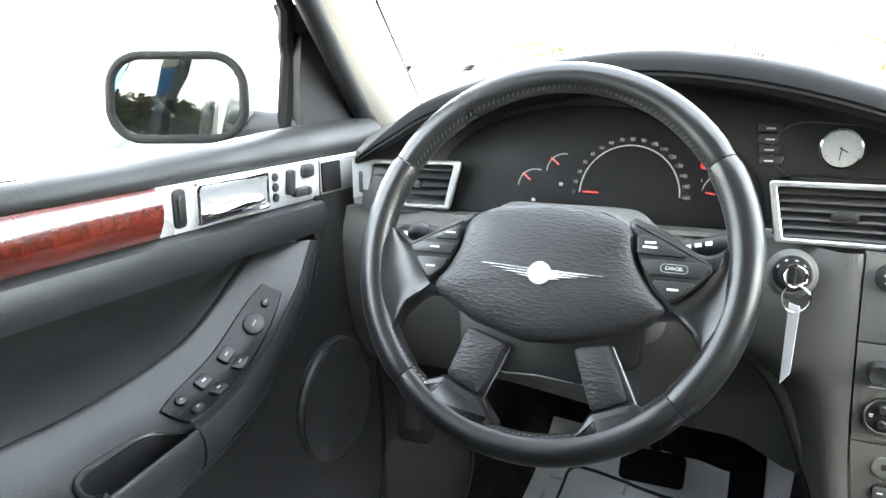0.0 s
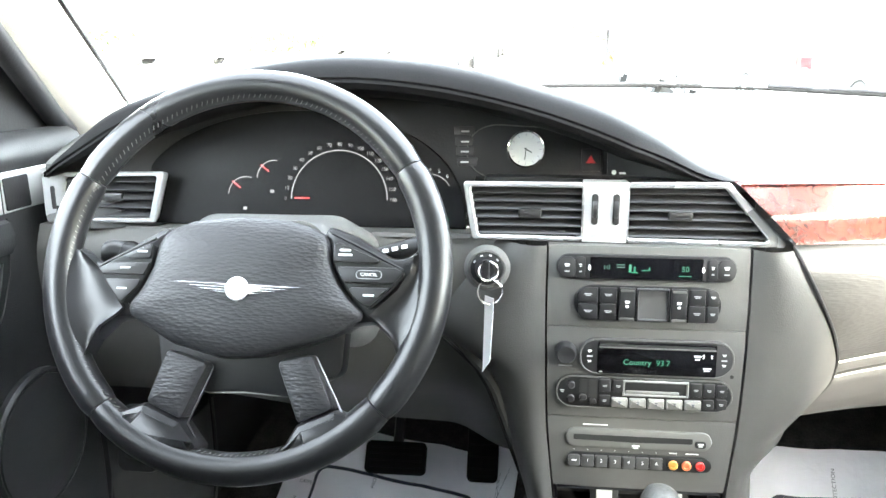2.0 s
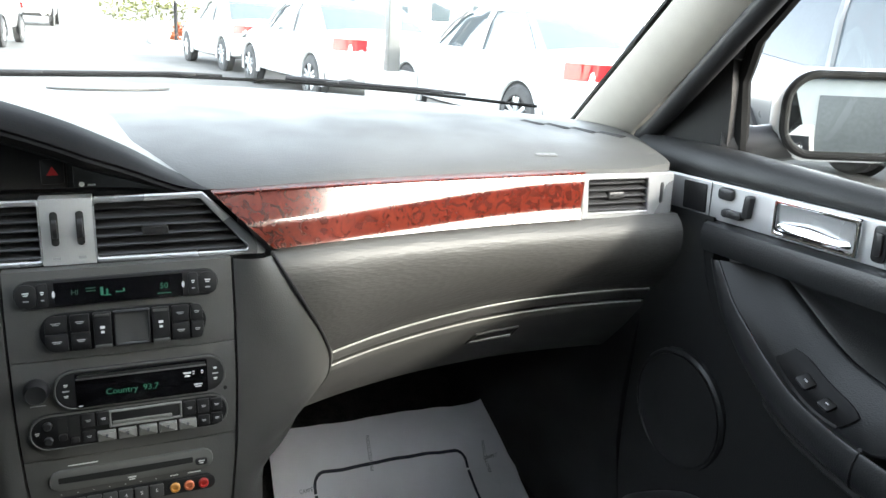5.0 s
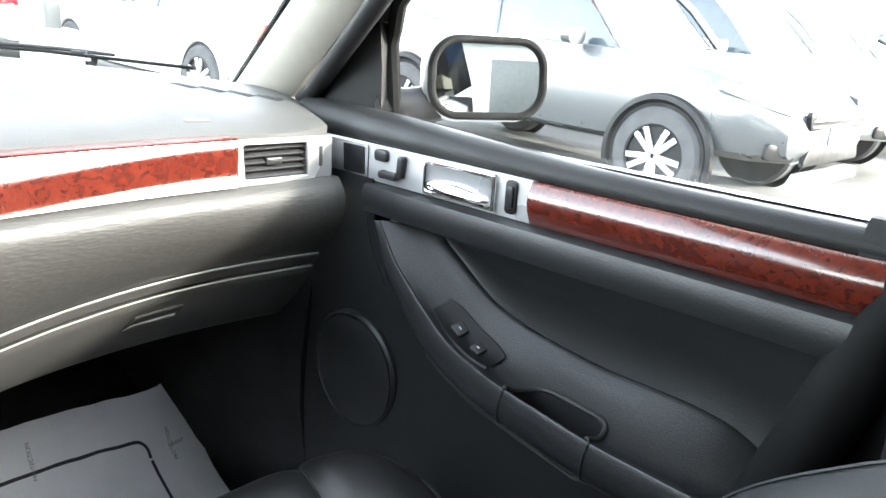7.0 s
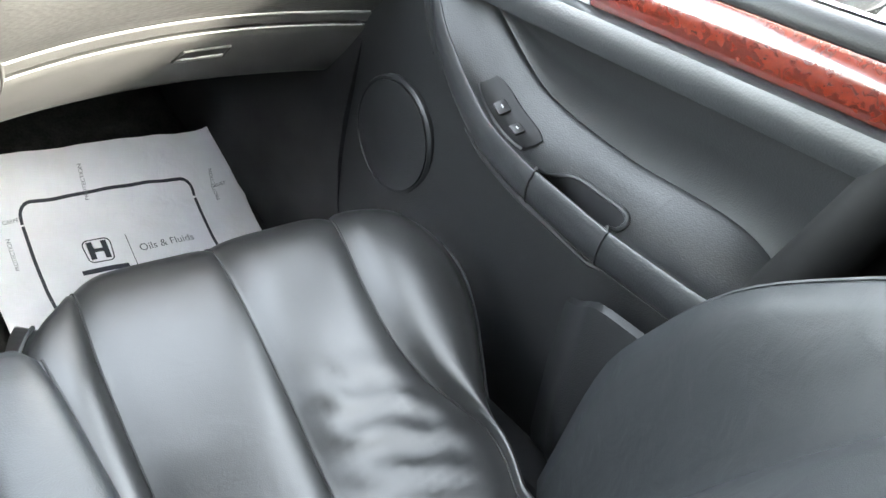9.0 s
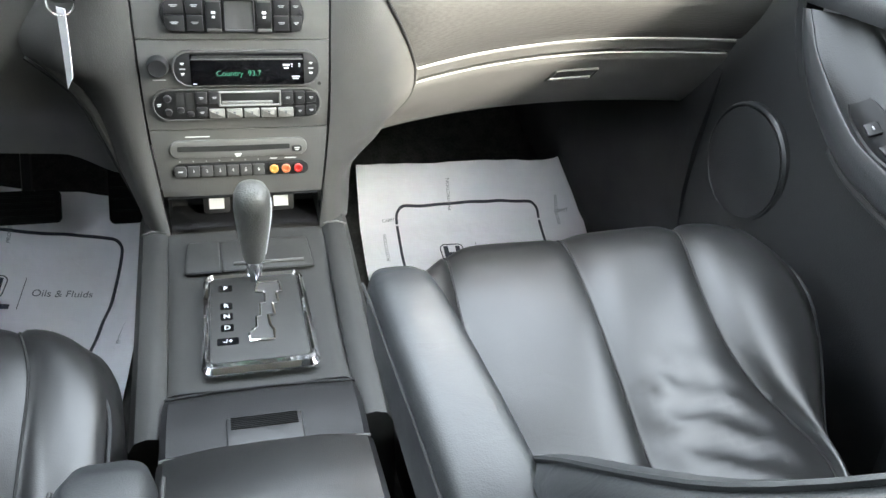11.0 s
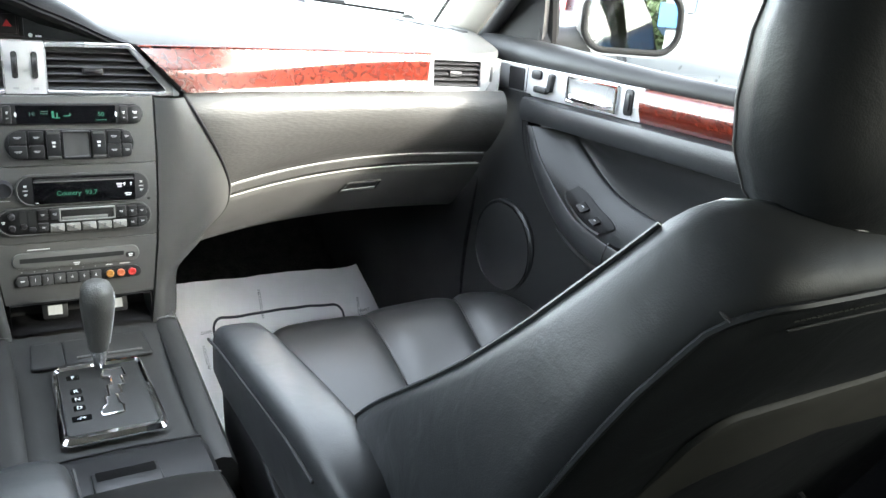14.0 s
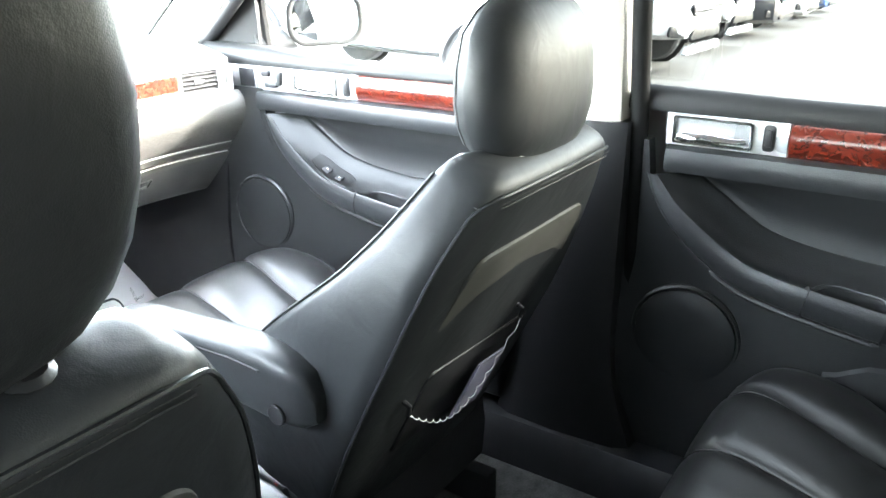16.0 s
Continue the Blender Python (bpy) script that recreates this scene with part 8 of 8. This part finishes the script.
        thick(bm, rows, M.to_3x3() @ Vector((sx * 0.015, -0.03, 0)))
        part("tail_light", bm, LAMP_R, root)
        bm = bmesh.new()
        prism(bm, rpoly([(-0.14, -0.05), (0.12, -0.07), (0.14, 0.03), (-0.12, 0.06)], 0.03), M @ pose(sx * 0.68, Lh - 0.12, 0.42 + up * 0.6, 90, 0, 180 + sx * 24 * -1), 0.03, 0.01)
        part("fog_lamp_inset", bm, BLACK, root)
    # front: grille, lower intake; plain plates
    bm = bmesh.new()
    prism(bm, rpoly([(-0.50, -0.07), (0.50, -0.07), (0.56, 0.06), (-0.56, 0.06)], 0.03), M @ pose(0, Lh - 0.035, hood - 0.34, 90, 0, 180), 0.035, 0.008)
    g = part("grille", bm, BLACK, root)
    for k in range(3):
        bm = bmesh.new()
        boxed(bm, (0.96, 0.012, 0.01), M @ pose(0, Lh + 0.0, hood - 0.38 + 0.04 * k, 90, 0, 180), 0.003)
        part("grille_bar", bm, LAMP_W, g)
    bm = bmesh.new()
    prism(bm, rpoly([(-0.55, -0.07), (0.55, -0.07), (0.45, 0.07), (-0.45, 0.07)], 0.03), M @ pose(0, Lh - 0.03, 0.40 + up * 0.6, 90, 0, 180), 0.035, 0.01)
    part("lower_intake", bm, BLACK, root)
    if suv:
        bm = bmesh.new()
        prism(bm, rpoly([(-0.66, -0.05), (0.66, -0.05), (0.52, 0.05), (-0.52, 0.05)], 0.02), M @ pose(0, Lh - 0.06, 0.32, 90, 0, 180), 0.07, 0.02)
        part("skid_plate", bm, LAMP_W, root)
    for yy, z, rz in ((Lh + 0.004, 0.55 + up * 0.5, 180), (-Lh - 0.004, 0.74, 0)):
        bm = bmesh.new()
        boxed(bm, (0.30, 0.15, 0.01), M @ pose(0, yy, z, 90, 0, rz), 0.004)
        part("plain_plate", bm, WHITE_PRINT, root)
    return root


outside_car(6.0, 4.35, 180, "grey", True, "grey compact crossover parked nose out on the lot")
outside_car(8.6, 4.47, 180, "white", True, "white compact crossover parked in the row")
outside_car(11.2, 4.72, 180, "silver", True, "silver crossover parked in the row")
outside_car(13.8, 4.75, 180, "black", False, "black saloon parked in the row")
outside_car(16.4, 4.8, 180, "white", False, "white saloon parked in the row")
outside_car(19.0, 4.85, 180, "blue", False, "dark blue saloon parked in the row")
outside_car(21.7, 4.9, 180, "silver", True, "silver crossover at the far end of the row")
outside_car(2.95, 18.5, 9, "white", False, "white saloon seen from behind on the lot")
outside_car(3.5, 13.2, 9, "white", False, "white saloon with red tail lamps seen from behind")
outside_car(4.75, 8.85, 5, "white", False, "white saloon with long red tail lamps")
outside_car(-3.0, 24.0, 176, "silver", True, "silver crossover facing the windscreen across the lot")
outside_car(-2.8, 43.0, 178, "white", True, "white van-like car far across the lot")
outside_car(-10.0, 45.0, 95, "white", False, "white saloon side-on at the far edge of the lot")
outside_car(-14.0, 30.0, 100, "white", False, "white saloon side-on beyond the driver's side")

# lamp post on a concrete foot
CONC = material("concrete", (0.45, 0.44, 0.42), 0.9, vary=0.2, scale=8, bump=0.4, bump_scale=80)
POLE = material("galvanised_pole", (0.11, 0.112, 0.11), 0.5, metal=0.4, vary=0.15)
lp = thing("street_lamp", LOT @ Vector((3.45, 10.0, 0)), "grey square lamp post on a concrete foot", "lamp post")
bm = bmesh.new()
prism(bm, rrect(0.56, 0.56, 0.05), LOT @ pose(3.45, 10.0, 0), 0.57, 0.03)
part("foot", bm, CONC, lp)
bm = bmesh.new()
prism(bm, rrect(0.17, 0.17, 0.02), LOT @ pose(3.45, 10.0, 0.57), 6.5, 0.01)
part("post", bm, POLE, lp)
bm = bmesh.new()
prism(bm, rrect(0.5, 0.3, 0.05), LOT @ pose(3.45, 10.0, 7.05), 0.18, 0.03)
part("lamp_head", bm, POLE, lp)
for x, y, h in ((14.0, 40.0, 7.5), (-16.0, 48.0, 7.0)):
    pl = thing("utility_pole", LOT @ Vector((x, y, 0)), "slim grey pole at the edge of the lot", "pole", "poles")
    bm = bmesh.new()
    tube(bm, [LOT @ Vector((x, y, 0)), LOT @ Vector((x, y, h))], [0.11, 0.07], 10)
    part("shaft", bm, POLE, pl)

# planted kerb island with a bollard
isl = thing("kerb_island", LOT @ Vector((3.3, 28.5, 0)), "pale concrete kerb island with planting", "kerb")
bm = bmesh.new()
prism(bm, rrect(3.6, 4.0, 0.9, 8), LOT @ pose(3.3, 28.5, 0), 0.16, 0.03)
part("kerb", bm, CONC, isl)
bl = thing("bollard", LOT @ Vector((2.2, 27.0, 0.16)), "slim black bollard on the kerb island", "bollard")
bm = bmesh.new()
lathe(bm, [(0.07, 0), (0.06, 0.05), (0.055, 1.1), (0.07, 1.14), (0.05, 1.2), (0.0001, 1.22)], LOT @ pose(2.2, 27.0, 0.15), 16)
part("bollard_post", bm, BLACK, bl)


def leaf_mat(name, color):
    return material(name, color, 0.7, vary=0.5, scale=4, color2=[c * 0.5 for c in color])


LEAF, LEAF2, FLOWER, BARK = leaf_mat("leaf_green", (0.085, 0.12, 0.035)), leaf_mat("leaf_yellow_green", (0.12, 0.13, 0.04)), leaf_mat("orange_bloom", (0.45, 0.12, 0.04)), material("bark", (0.12, 0.09, 0.07), 0.9, vary=0.4, bump=0.5, bump_scale=40)
rnd = random.Random(7)


def foliage(bm, c, size, n, leaf):
    """Many small leaf clumps inside an uneven ellipsoid."""
    blobs = [(Vector((rnd.uniform(-0.6, 0.6), rnd.uniform(-0.6, 0.6), rnd.uniform(-0.55, 0.6))), rnd.uniform(0.35, 0.6)) for _ in range(9)]
    for _ in range(n):
        o, r = rnd.choice(blobs)
        d = Vector((rnd.gauss(0, 1), rnd.gauss(0, 1), rnd.gauss(0, 1))).normalized()
        p = o + d * r * rnd.uniform(0.7, 1.0)
        w = Vector((c[0] + p.x * size[0], c[1] + p.y * size[1], c[2] + p.z * size[2]))
        a, b = Vector((rnd.gauss(0, 1), rnd.gauss(0, 1), rnd.gauss(0, 1))).normalized() * leaf, Vector((rnd.gauss(0, 1), rnd.gauss(0, 1), rnd.gauss(0, 1))).normalized() * leaf
        vs = [bm.verts.new(LOT @ q) for q in (w - a, w + b, w + a, w - b)]
        bm.faces.new(vs)


def bush(x, y, size, mat_, label, n=500):
    ob = thing("bush", LOT @ Vector((x, y, 0)), label, "bush", "bushes")
    bm = bmesh.new()
    foliage(bm, (x, y, size[2]), size, n, 0.10)
    part("leaves", bm, mat_, ob, smooth_faces=False)


bush(2.9, 27.5, (0.9, 0.7, 0.45), FLOWER, "low orange-red flowering bush on the kerb island")
bush(4.1, 29.5, (0.7, 0.7, 0.9), LEAF2, "small yellow-green shrub on the kerb island")
bush(-13.5, 46.0, (5.0, 1.2, 0.9), LEAF, "long clipped green hedge at the lot's edge", 1600)
bush(-20.0, 38.0, (5.0, 1.4, 0.9), LEAF, "green hedge beside the lot", 1400)
bush(2.5, 52.0, (3.5, 1.2, 1.0), LEAF2, "green shrubs far across the lot", 900)


def tree(x, y, h, w, label):
    ob = thing("tree", LOT @ Vector((x, y, 0)), label, "tree", "trees")
    bm = bmesh.new()
    tube(bm, [LOT @ Vector((x, y, 0)), LOT @ Vector((x + 0.1, y, h * 0.3)), LOT @ Vector((x, y + 0.1, h * 0.75))], [0.22, 0.16, 0.06], 8)
    trunk = part("trunk", bm, BARK, ob)
    for k in range(5):
        a = k * 1.26 + 0.4
        bm = bmesh.new()
        tube(bm, [LOT @ Vector((x, y, h * (0.32 + 0.07 * k))), LOT @ Vector((x + w * 0.55 * math.cos(a), y + w * 0.55 * math.sin(a), h * (0.55 + 0.06 * k)))], [0.09, 0.03], 6)
        part("limb", bm, BARK, trunk)
    bm = bmesh.new()
    foliage(bm, (x, y, h * 0.65), (w, w, h * 0.40), 5200, 0.17)
    part("crown", bm, rnd.choice((LEAF, LEAF2)), ob, smooth_faces=False)


for x, y, h, w in ((-5.0, -33.0, 6, 4.0), (-10.0, -31.0, 7, 4.2), (-0.5, -38.0, 6, 3.8), (-24.0, -18.0, 9, 4.2), (-22.0, -28.0, 8, 4.0), (-27.0, -8.0, 8, 3.8), (-18.0, -38.0, 9, 4.2), (26.0, -46.0, 7, 3.6)):
    tree(x, y, h, w, "broad green tree beyond the lot")

# pale showroom building far off
WALLP = material("pale_render", (0.42, 0.415, 0.40), 0.85, vary=0.08, scale=2, bump=0.2, bump_scale=50)
bd = thing("showroom_building", LOT @ Vector((24, 62, 0)), "pale low showroom building beyond the lot", "building")
bm = bmesh.new()
boxed(bm, (26, 10, 4.6), LOT @ pose(24, 62, 0), 0.05)
part("wall", bm, WALLP, bd)
bm = bmesh.new()
boxed(bm, (26.6, 10.6, 0.4), LOT @ pose(24, 62, 4.6), 0.05)
part("roof", bm, CONC, bd)
for k in range(7):
    bm = bmesh.new()
    boxed(bm, (1.6, 1.7, 0.08), LOT @ pose(13.5 + 3.4 * k, 57.0, 2.0, 90, 0, 0), 0.02)
    w_ = part("window", bm, DARKGLASS, bd)
    bm = bmesh.new()
    ringed(bm, rrect(1.8, 1.9, 0.02, 2), rrect(1.6, 1.7, 0.02, 2), LOT @ pose(13.5 + 3.4 * k, 57.0, 2.0, 90, 0, 0), 0.12, 0.01)
    part("window_frame", bm, WHITE_PRINT, w_)

# service hall with a blue fascia behind the car, seen in the wing mirror
BLUEF = material("blue_fascia_paint", (0.06, 0.20, 0.42), 0.5, vary=0.1, scale=3)
sh = thing("service_hall", LOT @ Vector((10.5, -30, 0)), "pale service hall with a blue fascia behind the lot", "building")
bm = bmesh.new()
boxed(bm, (22, 8, 3.4), LOT @ pose(10.5, -34, 0), 0.05)
part("wall", bm, WALLP, sh)
bm = bmesh.new()
boxed(bm, (22.6, 8.8, 0.9), LOT @ pose(10.5, -34, 3.4), 0.05)
part("fascia", bm, BLUEF, sh, "blue painted fascia")
bm = bmesh.new()
boxed(bm, (22.2, 8.4, 0.25), LOT @ pose(10.5, -34, 4.3), 0.05)
part("roof", bm, CONC, sh)
for k in range(5):
    bm = bmesh.new()
    boxed(bm, (2.6, 2.6, 0.08), LOT @ pose(2.1 + 4.2 * k, -29.98, 1.5, 90, 0, 180), 0.02)
    part("roller_door", bm, POLE, sh, "grey roller door")
